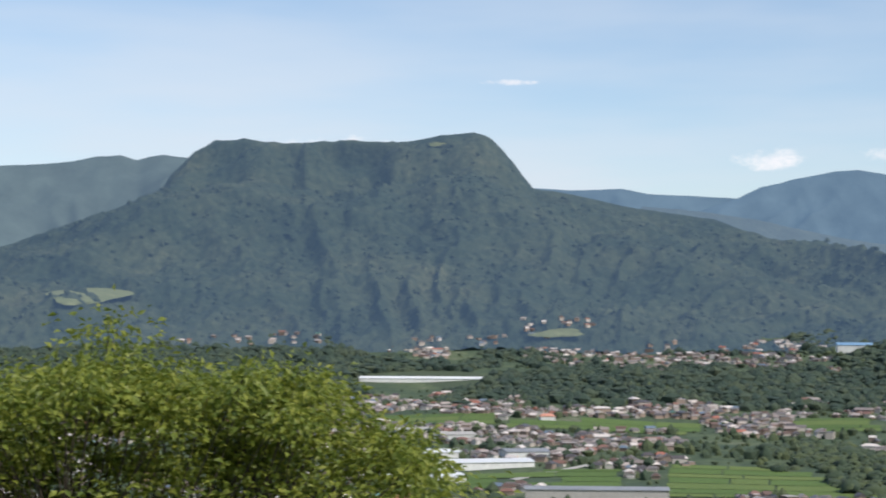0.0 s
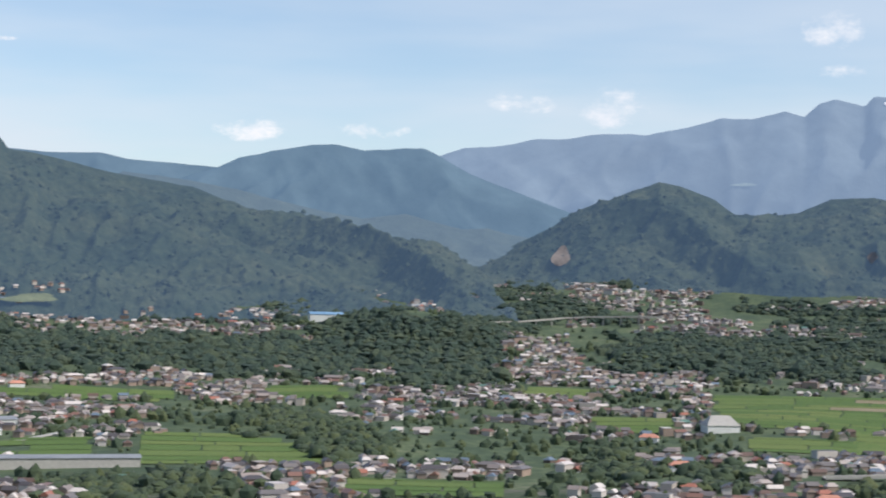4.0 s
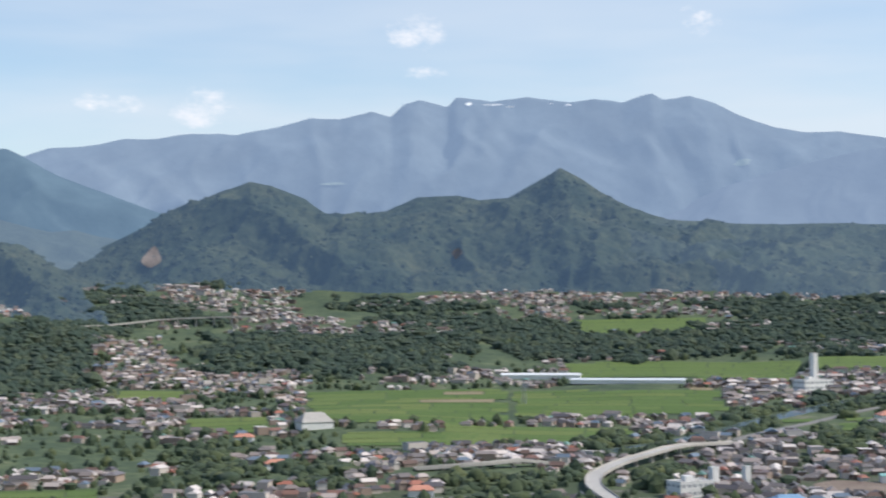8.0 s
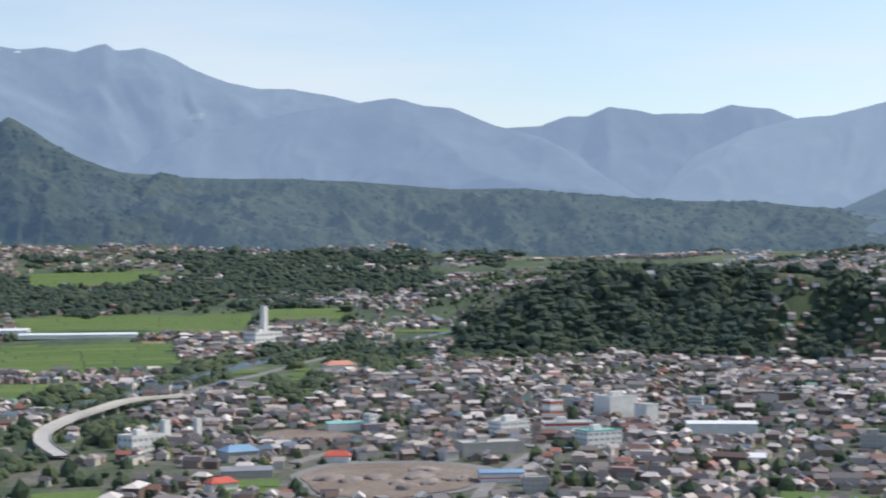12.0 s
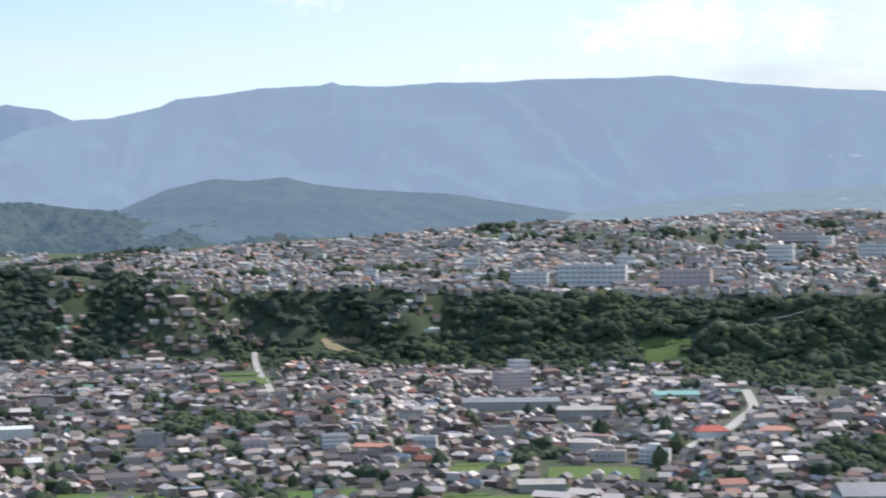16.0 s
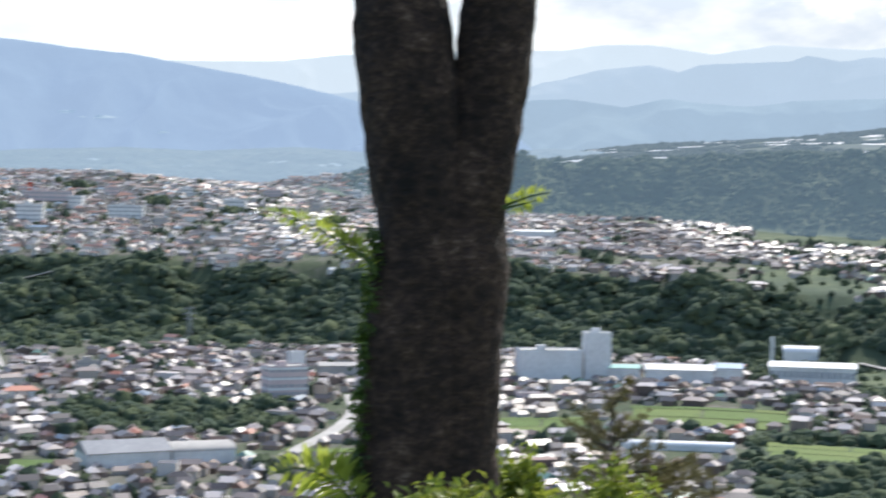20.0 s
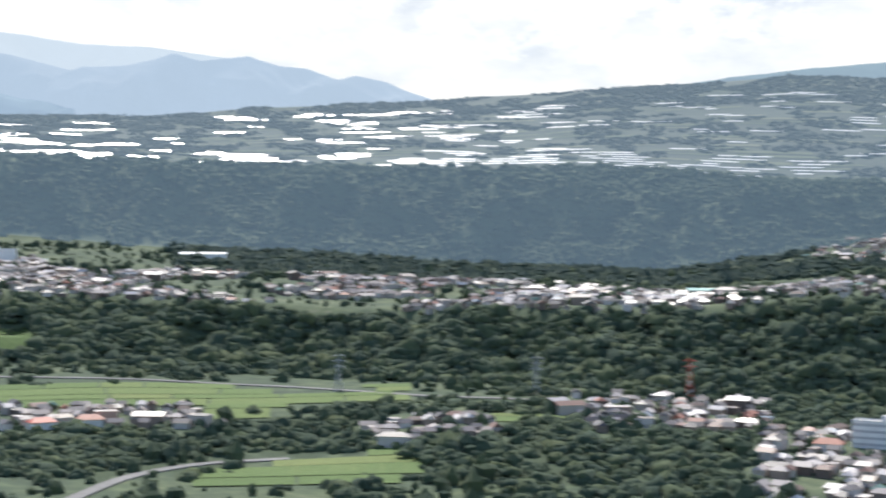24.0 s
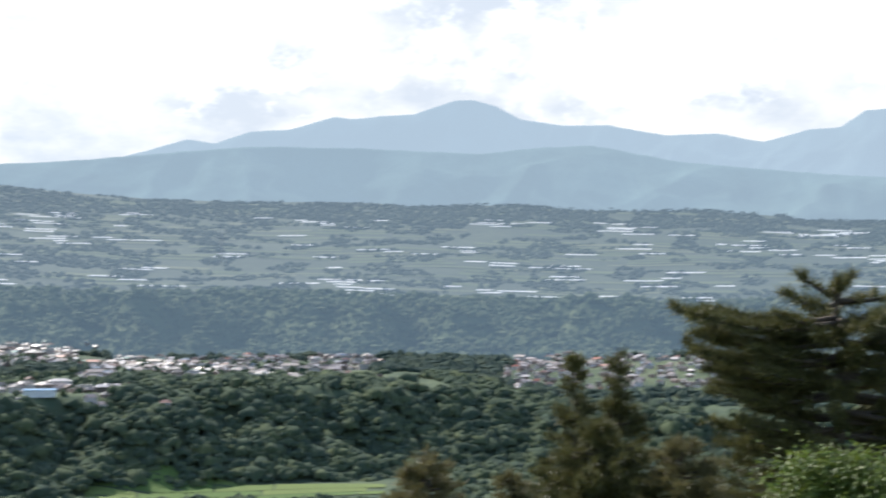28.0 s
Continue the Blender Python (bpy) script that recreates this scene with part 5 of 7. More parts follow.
# ---- rice fields ----
field_n = 0
far_v, far_f = [], []
for a0, a1, e0, e1 in FIELDS:
    mid = (a0 + a1) / 2
    r0, r1 = dipped(mid, e0), dipped(mid, e1)
    deep = 34.0 if r0 < 2300 else 60.0
    r = r0
    while r < r1 - 8:
        dr = min(deep * rng.uniform(0.7, 1.3), r1 - r)
        a = a0 + rng.uniform(0, 0.3)
        while a < a1:
            da = math.degrees(rng.uniform(30, 105) / r)
            b = min(a + da, a1)
            if b - a > math.degrees(18 / r):
                gap = math.degrees(1.8 / r)
                aa, rr = np.meshgrid(np.linspace(a, b - gap, 6), np.linspace(r, r + dr - 2.4, 5))
                skew = (rr - r) * 0.0006
                p = xyz((aa + skew).ravel(), rr.ravel())
                p[:, 2] += 0.75
                f = grid_faces(5, 6)
                x, y = p[:, 0].mean(), p[:, 1].mean()
                u_, w_ = ((a + b) / 2 - mid) / (a1 - a0) * 2, (r + dr / 2 - (r0 + r1) / 2) / (r1 - r0) * 2
                if abs(u_) ** 3 + abs(w_) ** 4 * 0.5 > 0.75 + 0.7 * float(patchy(mid + u_ * 9, r, 60, 51)):
                    pass
                elif inside(WOODS + HAMLETS, (a + b) / 2, float(rise((a + b) / 2, r + dr / 2))):
                    pass
                elif far_from_ways(np.array([x]), np.array([y]), 14)[0] and all((x - bx) ** 2 + (y - by) ** 2 > (br + 8) ** 2 for bx, by, br in BUILT):
                    if r < 2300 and field_n < 290:
                        c = p.mean(0)
                        ob = new("rice_field", plain_mesh("rice_field", p - c, f[:, ::-1], M["rice"] if rng.random() > 0.012 else M["dry"]))
                        ob.location = c
                        tagged(ob, "flat green rice field with straight edges", "field", "rice fields")
                        field_n += 1
                    else:
                        far_f.append(f[:, ::-1] + sum(len(q) for q in far_v))
                        far_v.append(p)
            a = b
        r += dr
if far_v:
    tagged(new("far_fields", plain_mesh("far_fields", np.concatenate(far_v), np.concatenate(far_f), M["rice"])), "distant green rice fields", "fields", kind="stuff")


# ---- trees ----
def crown_shapes(count, subdivisions=2):
    shapes = []
    for k in range(count):
        bm = bmesh.new()
        bmesh.ops.create_icosphere(bm, subdivisions=subdivisions, radius=1.0)
        bmesh.ops.delete(bm, geom=[v for v in bm.verts if v.co.z < -0.5], context="VERTS")
        for v in bm.verts:
            n = noise.noise(v.co * 1.5 + Vector((k * 7.1, 0, 0))) * 0.55 + noise.noise(v.co * 3.3 + Vector((0, k * 3.3, 0))) * 0.4
            v.co *= 1.0 + n
        bm.verts.index_update()
        shapes.append((np.array([v.co[:] for v in bm.verts]), np.array([[v.index for v in f.verts] for f in bm.faces])))
        bm.free()
    return shapes


def crowns(name, places, radius, tall, mat, label, category="trees", subdivisions=2, kinds=10, bury=0.3, smooth=False):
    """Many tree crowns in one mesh: places n x 3, radius and height factor per tree."""
    shapes = crown_shapes(kinds, subdivisions)
    which = rng.integers(0, kinds, len(places))
    vs, fs, base = [], [], 0
    for k, (v, f) in enumerate(shapes):
        sel = np.nonzero(which == k)[0]
        if not len(sel):
            continue
        turn = rng.uniform(0, 2 * np.pi, len(sel))
        c, s = np.cos(turn)[:, None], np.sin(turn)[:, None]
        rr, hh = radius[sel][:, None], (radius * tall)[sel][:, None]
        x = (v[None, :, 0] * c - v[None, :, 1] * s) * rr
        y = (v[None, :, 0] * s + v[None, :, 1] * c) * rr
        z = v[None, :, 2] * hh + hh * bury
        p = np.stack([x, y, z], -1) + places[sel][:, None, :]
        vs.append(p.reshape(-1, 3))
        fs.append((f[None] + (np.arange(len(sel)) * len(v))[:, None, None] + base).reshape(-1, 3))
        base += len(sel) * len(v)
    ob = new(name, plain_mesh(name, np.concatenate(vs), np.concatenate(fs), mat, smooth))
    return tagged(ob, label, category, kind="stuff")


def clear_of_buildings(x, y, extra=4.0):
    ok = np.ones(len(x), bool)
    for bx, by, br in BUILT:
        ok &= (x - bx) ** 2 + (y - by) ** 2 > (br + extra) ** 2
    return ok


a, r = jittered(-20, 190, 780, 4300, 9.3)
el = rise(a, r)
foot = foot_distance(np.clip(a, 46, 190))
scarp = (a > 51) & (r > foot - 25) & (r < foot + np.where(a > 66, 138, 178))
mixed = scarp & (a > 62) & (a < 76) & (patchy(a, r, 60, 1) > 0.45)
wood = inside(WOODS, a, el, 0.6) & ((r < foot + 60) | (a < 54))
low_mix = (a > 112) & (r < foot - 10) & ~inside(TOWNS, a, el, 0.3) & ~inside(FIELDS, a, el) & (patchy(a, r, 70, 2) + 0.5 * patchy(a, r, 22, 3) > 0.74)
mid_mix = (a < 47) & (el > -2.6) & (patchy(a, r, 150, 4) + 0.3 * patchy(a, r, 34, 5) > 0.86)
far_mix = (a < 66) & (r > 2500) & ((r < 3400) | (a > 14)) & ((patchy(a, r, 150, 6) + 0.3 * patchy(a, r, 35, 7) > 0.8) | ((r > 3300) & (a > 14) & (a < 21.5)))
mid_mix &= ~hamlet(a, r) & ~inside(HAMLETS, a, el)
far_mix &= ~hamlet(a, r, 0.06) & ~inside(HAMLETS, a, el)
high_mix = (a > 128) & (r > foot + 150) & (r < 2700) & ((a > 150) | (r > foot + np.interp(a, [112, 135, 165], [700, 520, 330]))) & (patchy(a, r, 60, 8) > 0.3) & ~inside(VILLAGES, a, el, 0.3)
keep = ((scarp & ~mixed & ~inside(FIELDS, a, el)) | wood | low_mix | ((mid_mix | far_mix | high_mix) & ~inside(FIELDS, a, el)))
keep &= ((r < 2720) | (a < 66)) & ~((r > 3400) & (a > 25)) & (rng.random(len(a)) < 0.93)
a, r, scarp = a[keep], r[keep], scarp[keep]
p = xyz(a, r)
steep_a, steep_r = jittered(54, 178, 1150, 2500, 8.2)
steep_foot = foot_distance(np.clip(steep_a, 46, 190))
ok = (steep_r > steep_foot - 10) & (steep_r < steep_foot + 135) & ~inside(FIELDS, steep_a, rise(steep_a, steep_r)) & ~((steep_a > 62) & (steep_a < 76))
a, r, scarp = np.r_[a, steep_a[ok]], np.r_[r, steep_r[ok]], np.r_[scarp, np.ones(ok.sum(), bool)]
p = xyz(a, r)
ok = far_from_ways(p[:, 0], p[:, 1], 9) & clear_of_buildings(p[:, 0], p[:, 1]) & ((a < 112) | (r > 1900) | far_from_ways(p[:, 0], p[:, 1], 20))
a, r, p, scarp = a[ok], r[ok], p[ok], scarp[ok]
lift = np.array([noise.noise((x_ / 34, y_ / 34, 0.0)) for x_, y_ in p[:, :2]])
p[:, 2] += np.where(scarp, 11.0, 4.5) * lift
rad = rng.uniform(4.2, 7.4, len(p)) * np.where(scarp, 1.12, 0.95) * np.where((a > 112) & ~scarp & (r < 1700), 0.85, 1.0) * np.where(rng.random(len(p)) < 0.12, 1.5, 1.0) * np.where((r > 1700) & (a < 51), 1.15, 1.0)
near = r < 1950
crowns("woodland", p[near], rad[near], rng.uniform(0.6, 0.95, near.sum()), M["wood"], "dense dark green broadleaf woodland on the slopes", bury=0.02, smooth=True)
many = np.repeat(np.nonzero(near)[0], 2)
around = rng.uniform(0, 2 * np.pi, len(many))
out_ = np.sqrt(rng.random(len(many)))
fill = p[many] + np.stack([np.cos(around) * out_ * 0.95, np.sin(around) * out_ * 0.95, 0.62 * np.sqrt(1 - 0.9 * out_ ** 2)], -1) * rad[many][:, None]
crowns("foliage_clumps", fill, rad[many] * rng.uniform(0.26, 0.46, len(many)), rng.uniform(0.7, 1.0, len(many)), M["wood"], "clumps of foliage over the woodland crowns", subdivisions=1, bury=0.0, smooth=True)
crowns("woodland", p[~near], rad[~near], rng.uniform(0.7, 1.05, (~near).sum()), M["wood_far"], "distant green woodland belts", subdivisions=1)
# groves among the terrace houses: bearing, rise, half width in metres
for k, (az_, el_, wide) in enumerate(((86.1, 0.1, 30), (72.0, -0.55, 16), (91.4, 0.4, 26), (74.1, -0.46, 34), (77.5, 1.0, 40), (69.0, -0.6, 24), (83.5, 0.75, 20), (88.8, 0.9, 26), (94.0, 0.1, 30), (97.5, -0.2, 26), (66.0, -0.5, 36), (80.0, 0.5, 18))):
    c = spot(az_, el_)
    n = max(6, int(wide * 0.7))
    q = np.stack([c.x + rng.normal(0, wide * 0.5, n), c.y + rng.normal(0, wide * 0.35, n), np.zeros(n)], -1)
    q[:, 2] = height_at(q[:, :2])
    BUILT.append((c.x, c.y, wide * 0.6))
    crowns("grove", q, rng.uniform(4.5, 8.0, n), rng.uniform(0.9, 1.4, n), M["wood"], "dark trees among the terrace houses", smooth=True)
# upper wooded slope and plateau groves
a, r = jittered(98, 190, 2650, 3040, 9.6)
edge = np.clip((r - 2700) / 300, -0.3, 1.2)
ok = (rise(a, r) > TERRACE_END(a) + 0.15) | (np.sin(a * 3.0) > 0.2)
p = xyz(a[ok], r[ok])
p[:, 2] += 7.0 * np.array([noise.noise((x_ / 40, y_ / 40, 3.0)) for x_, y_ in p[:, :2]])
crowns("woodland", p, rng.uniform(3.6, 6.6, len(p)) * np.where(rng.random(len(p)) < 0.1, 1.5, 1.0), rng.uniform(0.8, 1.2, len(p)), M["wood_hazed"], "dense woodland on the far terrace slope", subdivisions=1)
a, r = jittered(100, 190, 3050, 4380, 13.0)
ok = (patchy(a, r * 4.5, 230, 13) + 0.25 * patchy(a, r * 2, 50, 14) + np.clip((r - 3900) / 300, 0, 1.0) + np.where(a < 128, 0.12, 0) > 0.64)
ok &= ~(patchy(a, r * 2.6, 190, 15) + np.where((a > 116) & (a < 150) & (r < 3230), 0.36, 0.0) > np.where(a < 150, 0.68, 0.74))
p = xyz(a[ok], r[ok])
crowns("woodland", p, rng.uniform(4.0, 7.0, len(p)), rng.uniform(0.5, 0.8, len(p)), M["wood_plateau_hazed"], "groves and windbreaks on the high plateau", subdivisions=1)
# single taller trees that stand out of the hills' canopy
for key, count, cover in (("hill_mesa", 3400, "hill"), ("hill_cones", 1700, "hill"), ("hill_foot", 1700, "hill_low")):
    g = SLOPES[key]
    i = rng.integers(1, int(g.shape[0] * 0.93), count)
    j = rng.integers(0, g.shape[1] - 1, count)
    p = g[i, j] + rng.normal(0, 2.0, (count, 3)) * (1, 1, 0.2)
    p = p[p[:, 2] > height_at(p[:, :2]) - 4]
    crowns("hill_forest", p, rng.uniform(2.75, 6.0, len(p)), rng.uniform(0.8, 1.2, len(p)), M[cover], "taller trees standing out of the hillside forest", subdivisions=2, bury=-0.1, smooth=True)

# ---- houses ----
def house_thing(kind):
    """One detached house with parts: walls, roof, windows, door and sometimes an annex."""
    w, d, h = ((8.5, 6.5, 4.9), (10.5, 6.5, 4.8), (11.5, 7.5, 3.0), (8.0, 7.0, 5.2), (13.0, 7.5, 4.9), (9.0, 7.5, 5.4))[kind]
    ob = root("house", (0, 0, -60), 0, "small detached house with a pitched roof", "house", "houses of the town")
    part("wall", boxed(-w / 2, w / 2, -d / 2, d / 2, -1.5, h), M["wall_each"], ob)
    top = part("roof", gable(w, d, (2.0, 1.9, 2.4, 2.2, 2.3, 1.4)[kind], 0.7, 0.22, (0.0, 0.5, 0.0, 0.6, 0.35, 0.0)[kind]), M["roof_each"], ob)
    top.location.z = h + 0.05
    crest = w + 1.4 - (w + 1.4) * (0.0, 0.5, 0.0, 0.6, 0.35, 0.0)[kind]
    high = (2.0, 1.9, 2.4, 2.2, 2.3, 1.4)[kind]
    part("ridge_cap", boxed(-crest / 2, crest / 2, -0.18, 0.18, high - 0.06, high + 0.16), M["roof_each"], top, "raised row of ridge tiles")
    if kind in (1, 4):
        part("annex", boxed(w / 2, w / 2 + 3.5, -d / 2 + 0.5, d / 2 - 1.0, -1.5, h * 0.5), M["wall_each"], ob)
        lean = part("annex_roof", gable(4.0, d - 1.2, 0.9, 0.4, 0.2, 0.3), M["roof_each"], ob)
        lean.location = (w / 2 + 1.6, -0.25, h * 0.5 + 0.03)
    first = None
    for side in (-1, 1):
        for z in ((0.8,) if h < 4 else (0.8, 3.2)):
            for u in (-w * 0.27, w * 0.27):
                if first is None:
                    first = part("window", boxed(-0.85, 0.85, -0.05, 0.05, 0, 1.25), M["glass"], ob)
                    one = first
                else:
                    one = first.copy()
                    scene.collection.objects.link(one)
                one.location = (u, side * d / 2, z)
    part("door", boxed(-0.45, 0.45, -d / 2 - 0.05, -d / 2 + 0.05, 0, 2.05), M["grey"], ob)
    return ob


a, r = jittered(-16, 182, 800, 3640, 13.4, 0.4)
el = rise(a, r)
foot = foot_distance(np.clip(a, 46, 190))
scarp = (a > 51) & (r > foot - 20) & (r < foot + 140)
mixed = scarp & (a > 62) & (a < 76) & (patchy(a, r, 60, 1) > 0.5)
dens = -0.35 + 1.2 * patchy(a, r, 110, 9) + 0.6 * patchy(a, r, 38, 10)
low = (r < foot - 15) | (a < 51)
town = low & (a < 112) & (r < 2600) & (el < -2.2)
town &= dens > np.where(a < 35, 0.56, np.where(a < 40, 0.2, 0.0))
sparse = low & (a < 66) & (el >= -2.4) & hamlet(a, r, -0.16) & (rng.random(len(a)) < 0.55)
sparse |= low & (a < 51) & (el >= -2.2) & (dens + rng.uniform(-0.15, 0.15, len(a)) > 0.92)
sparse |= (a >= 51) & (a < 62) & (r > foot + 175) & (dens + rng.uniform(-0.15, 0.15, len(a)) > 0.72)
terrace = (r >= foot + np.where(a > 66, 142, 178)) & (a > 60) & (r < np.where((a > 63) & (a < 99), 3050, 2700)) & (dens > np.where(a < 108, 0.16, 0.3)) & ((a < 112) | (r < foot + np.interp(a, [112, 135, 165], [760, 560, 360]))) & (a < 150)
country = (a >= 112) & low & inside(TOWNS, a, el, 0.3)
village = inside(VILLAGES, a, el, 0.5) & (r < 2760) & (rng.random(len(a)) < 0.36)
sparse |= inside(HAMLETS, a, el, 0.3) & low & (rng.random(len(a)) < 0.5)
keep = (town | sparse | terrace | country | mixed | village) & (~(inside(WOODS, a, el, 0.6) & ((r < foot + 60) | (a < 54))) | inside(HAMLETS, a, el)) & ~inside(FIELDS, a, el)
sx = r * np.sin(np.radians(a)) * 0.82 + r * np.cos(np.radians(a)) * 0.57
sy = -r * np.sin(np.radians(a)) * 0.57 + r * np.cos(np.radians(a)) * 0.82
keep &= ((sx + 14 * np.sin(sy / 130)) % 92 > 7) & ((sy + 10 * np.sin(sx / 90)) % 138 > 7)
keep &= rng.random(len(a)) < 0.92
a, r = a[keep], r[keep]
p = xyz(a, r)
ok = far_from_ways(p[:, 0], p[:, 1], 7) & clear_of_buildings(p[:, 0], p[:, 1], 7)
a, r, p = a[ok], r[ok], p[ok]
block = 25 * np.sin(a * 0.35 + r / 400.0) + 90.0 * rng.integers(0, 2, len(a)) + rng.normal(0, 5, len(a)) - a
order = np.argsort(r)
kinds = [house_thing(k) for k in range(6)]
single = order[:290]
used = set()
for i in single:
    k = int(rng.integers(0, 6))
    m = Matrix.Translation(p[i]) @ pose(0, 0, 0, 0, 0, float(block[i]))
    if k not in used:
        used.add(k)
        kinds[k].matrix_world = m
    else:
        copy_thing(kinds[k], m)
rest = order[290:]


def house_shapes():
    """Unit houses: corners, triangles and which belong to the roof."""
    shapes = []
    for hip, rise_, over in ((0.0, 0.55, 1.16), (0.5, 0.5, 1.18), (0.25, 0.45, 1.16), (1.0, 0.0, 1.0)):
        v, f, m = [], [], []
        b = [(-0.5, -0.5), (0.5, -0.5), (0.5, 0.5), (-0.5, 0.5)]
        v += [(x, y, -0.3) for x, y in b] + [(x, y, 1.0) for x, y in b]
        for i in range(4):
            j = (i + 1) % 4
            f += [(i, j, 4 + j), (i, 4 + j, 4 + i)]
            m += [0, 0]
        if rise_ == 0.0:
            v += [(x * 1.02, y * 1.02, 1.02) for x, y in b]
            f += [(8, 9, 10), (8, 10, 11)]
            m += [1, 1]
        else:
            v += [(x * over, y * over, 0.98) for x, y in b] + [(-0.5 * over * (1 - hip), 0, 1 + rise_), (0.5 * over * (1 - hip), 0, 1 + rise_)]
            f += [(8, 9, 13), (8, 13, 12), (10, 11, 12), (10, 12, 13), (9, 10, 13), (11, 8, 12), (10, 9, 8), (11, 10, 8)]
            m += [1] * 8
        shapes.append((np.array(v, float), np.array(f), np.array(m)))
    return shapes


g = SLOPES["hill_mesa"]
g_az, g_el = np.degrees(np.arctan2(g[..., 0], g[..., 1])), np.degrees(np.arctan2(g[..., 2] - EYE, np.hypot(g[..., 0], g[..., 1])))
climb = np.zeros(g_az.shape, bool)
for a0, a1, e0, e1 in ((2.2, 4.8, -0.35, 0.45), (-1.5, 2.0, -0.5, -0.15), (5.5, 12.0, -0.55, -0.3), (-9.5, -4.5, -0.5, -0.1), (16.5, 18.0, -0.2, 0.15)):
    climb |= (g_az > a0) & (g_az < a1) & (g_el > e0) & (g_el < e1)
spots = np.argwhere(climb)
spots = spots[rng.permutation(len(spots))[:110]]
q = np.array([g[i, j] for i, j in spots]) + (0, 0, 0.6)
rest = np.r_[rest, len(p) + np.arange(len(q))]
p, a, r = np.concatenate([p, q]), np.r_[a, g_az[climb][:len(q)]], np.r_[r, np.full(len(q), 3000.0)]
block = np.r_[block, rng.uniform(-40, 40, len(q))]
terrace_top = (r > foot_distance(np.clip(a, 46, 190)) + 120) & (a > 60) & (a < 106)
for group_, wall_, roof_, name_, label_ in ((rest[~terrace_top[rest]], M["house_wall"], M["house_roof"], "town_houses", "thousands of small houses with grey, brown and red roofs"), (rest[terrace_top[rest]], M["hazed_wall"], M["hazed_roof"], "terrace_houses", "dense houses on the terrace, paled in colour for haze")):
    rest = group_
    vs, fs, ms, base = [], [], [], 0
    which = rng.choice(4, len(rest), p=[0.42, 0.3, 0.18, 0.10])
    for k, (v, f, m) in enumerate(house_shapes()):
        sel = rest[which == k]
        n = len(sel)
        w, d, h = rng.uniform(6.5, 11.5, n), rng.uniform(5.5, 8.0, n), rng.choice([2.6, 2.8, 3.2, 4.2, 4.8, 5.2], n)
        big = rng.random(n) < (0.25 if k == 3 else 0.05)
        w, d, h = np.where(big, w * 1.9, w), np.where(big, d * 1.5, d), np.where(big, h * 1.5, h)
        t = np.radians(block[sel])
        x, y = v[None, :, 0] * w[:, None], v[None, :, 1] * d[:, None]
        q = np.stack([x * np.cos(t)[:, None] - y * np.sin(t)[:, None], x * np.sin(t)[:, None] + y * np.cos(t)[:, None], np.where(v[None, :, 2] > 1.2, h[:, None] + (v[None, :, 2] - 1) * 5.0, v[None, :, 2] * h[:, None])], -1) + p[sel][:, None, :]
        vs.append(q.reshape(-1, 3))
        fs.append((f[None] + (np.arange(n) * len(v))[:, None, None] + base).reshape(-1, 3))
        ms.append(np.tile(m, n))
        base += n * len(v)
    tagged(new(name_, plain_mesh(name_, np.concatenate(vs), np.concatenate(fs), [wall_, roof_], index=np.concatenate(ms))), label_, "houses", kind="stuff")

# garden trees between the houses
a2, r2 = jittered(-16, 165, 800, 2900, 15.5)
el2 = rise(a2, r2)
clump = patchy(a2, r2, 42, 31) + 0.4 * patchy(a2, r2, 18, 32)
ok = (~inside(FIELDS, a2, el2)) & ((a2 < 96) | (r2 < 2450)) & (rng.random(len(a2)) < np.where((a2 < 51) & (el2 > -2.4), np.where(clump > 0.95, 0.8, 0.12), np.where(clump > np.where(a2 < 40, 0.8, 0.88), 0.95, 0.42)))
p2, clump = xyz(a2[ok], r2[ok]), clump[ok]
ok = far_from_ways(p2[:, 0], p2[:, 1], 4) & clear_of_buildings(p2[:, 0], p2[:, 1], 2)
p2, clump = p2[ok], clump[ok]
crowns("garden_trees", p2, rng.uniform(1.4, 3.6, len(p2)) * np.where(clump > np.where(p2[:, 0] < p2[:, 1] * 0.84, 0.76, 0.9), 1.8, 1.0), rng.uniform(0.9, 1.5, len(p2)), M["wood"], "garden trees and hedges between the houses", subdivisions=1)

# fields on the plateau
pv, pf = [], []
for r0 in np.arange(3030, 4300, 34.0):
    a0 = 104.0 + rng.uniform(0, 2)
    while a0 < 189:
        da = math.degrees(rng.uniform(60, 260) / r0)
        if rng.random() < 0.45:
            aa, rr = np.meshgrid(np.linspace(a0, a0 + da * 0.92, 6), np.linspace(r0, r0 + rng.uniform(12, 28), 4))
            q = xyz(aa.ravel(), rr.ravel())
            q[:, 2] += 1.2
            pf.append(grid_faces(4, 6)[:, ::-1] + 24 * len(pv))
            pv.append(q)
        a0 += da
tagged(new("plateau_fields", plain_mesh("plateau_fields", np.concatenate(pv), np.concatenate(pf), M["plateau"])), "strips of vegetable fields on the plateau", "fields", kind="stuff")

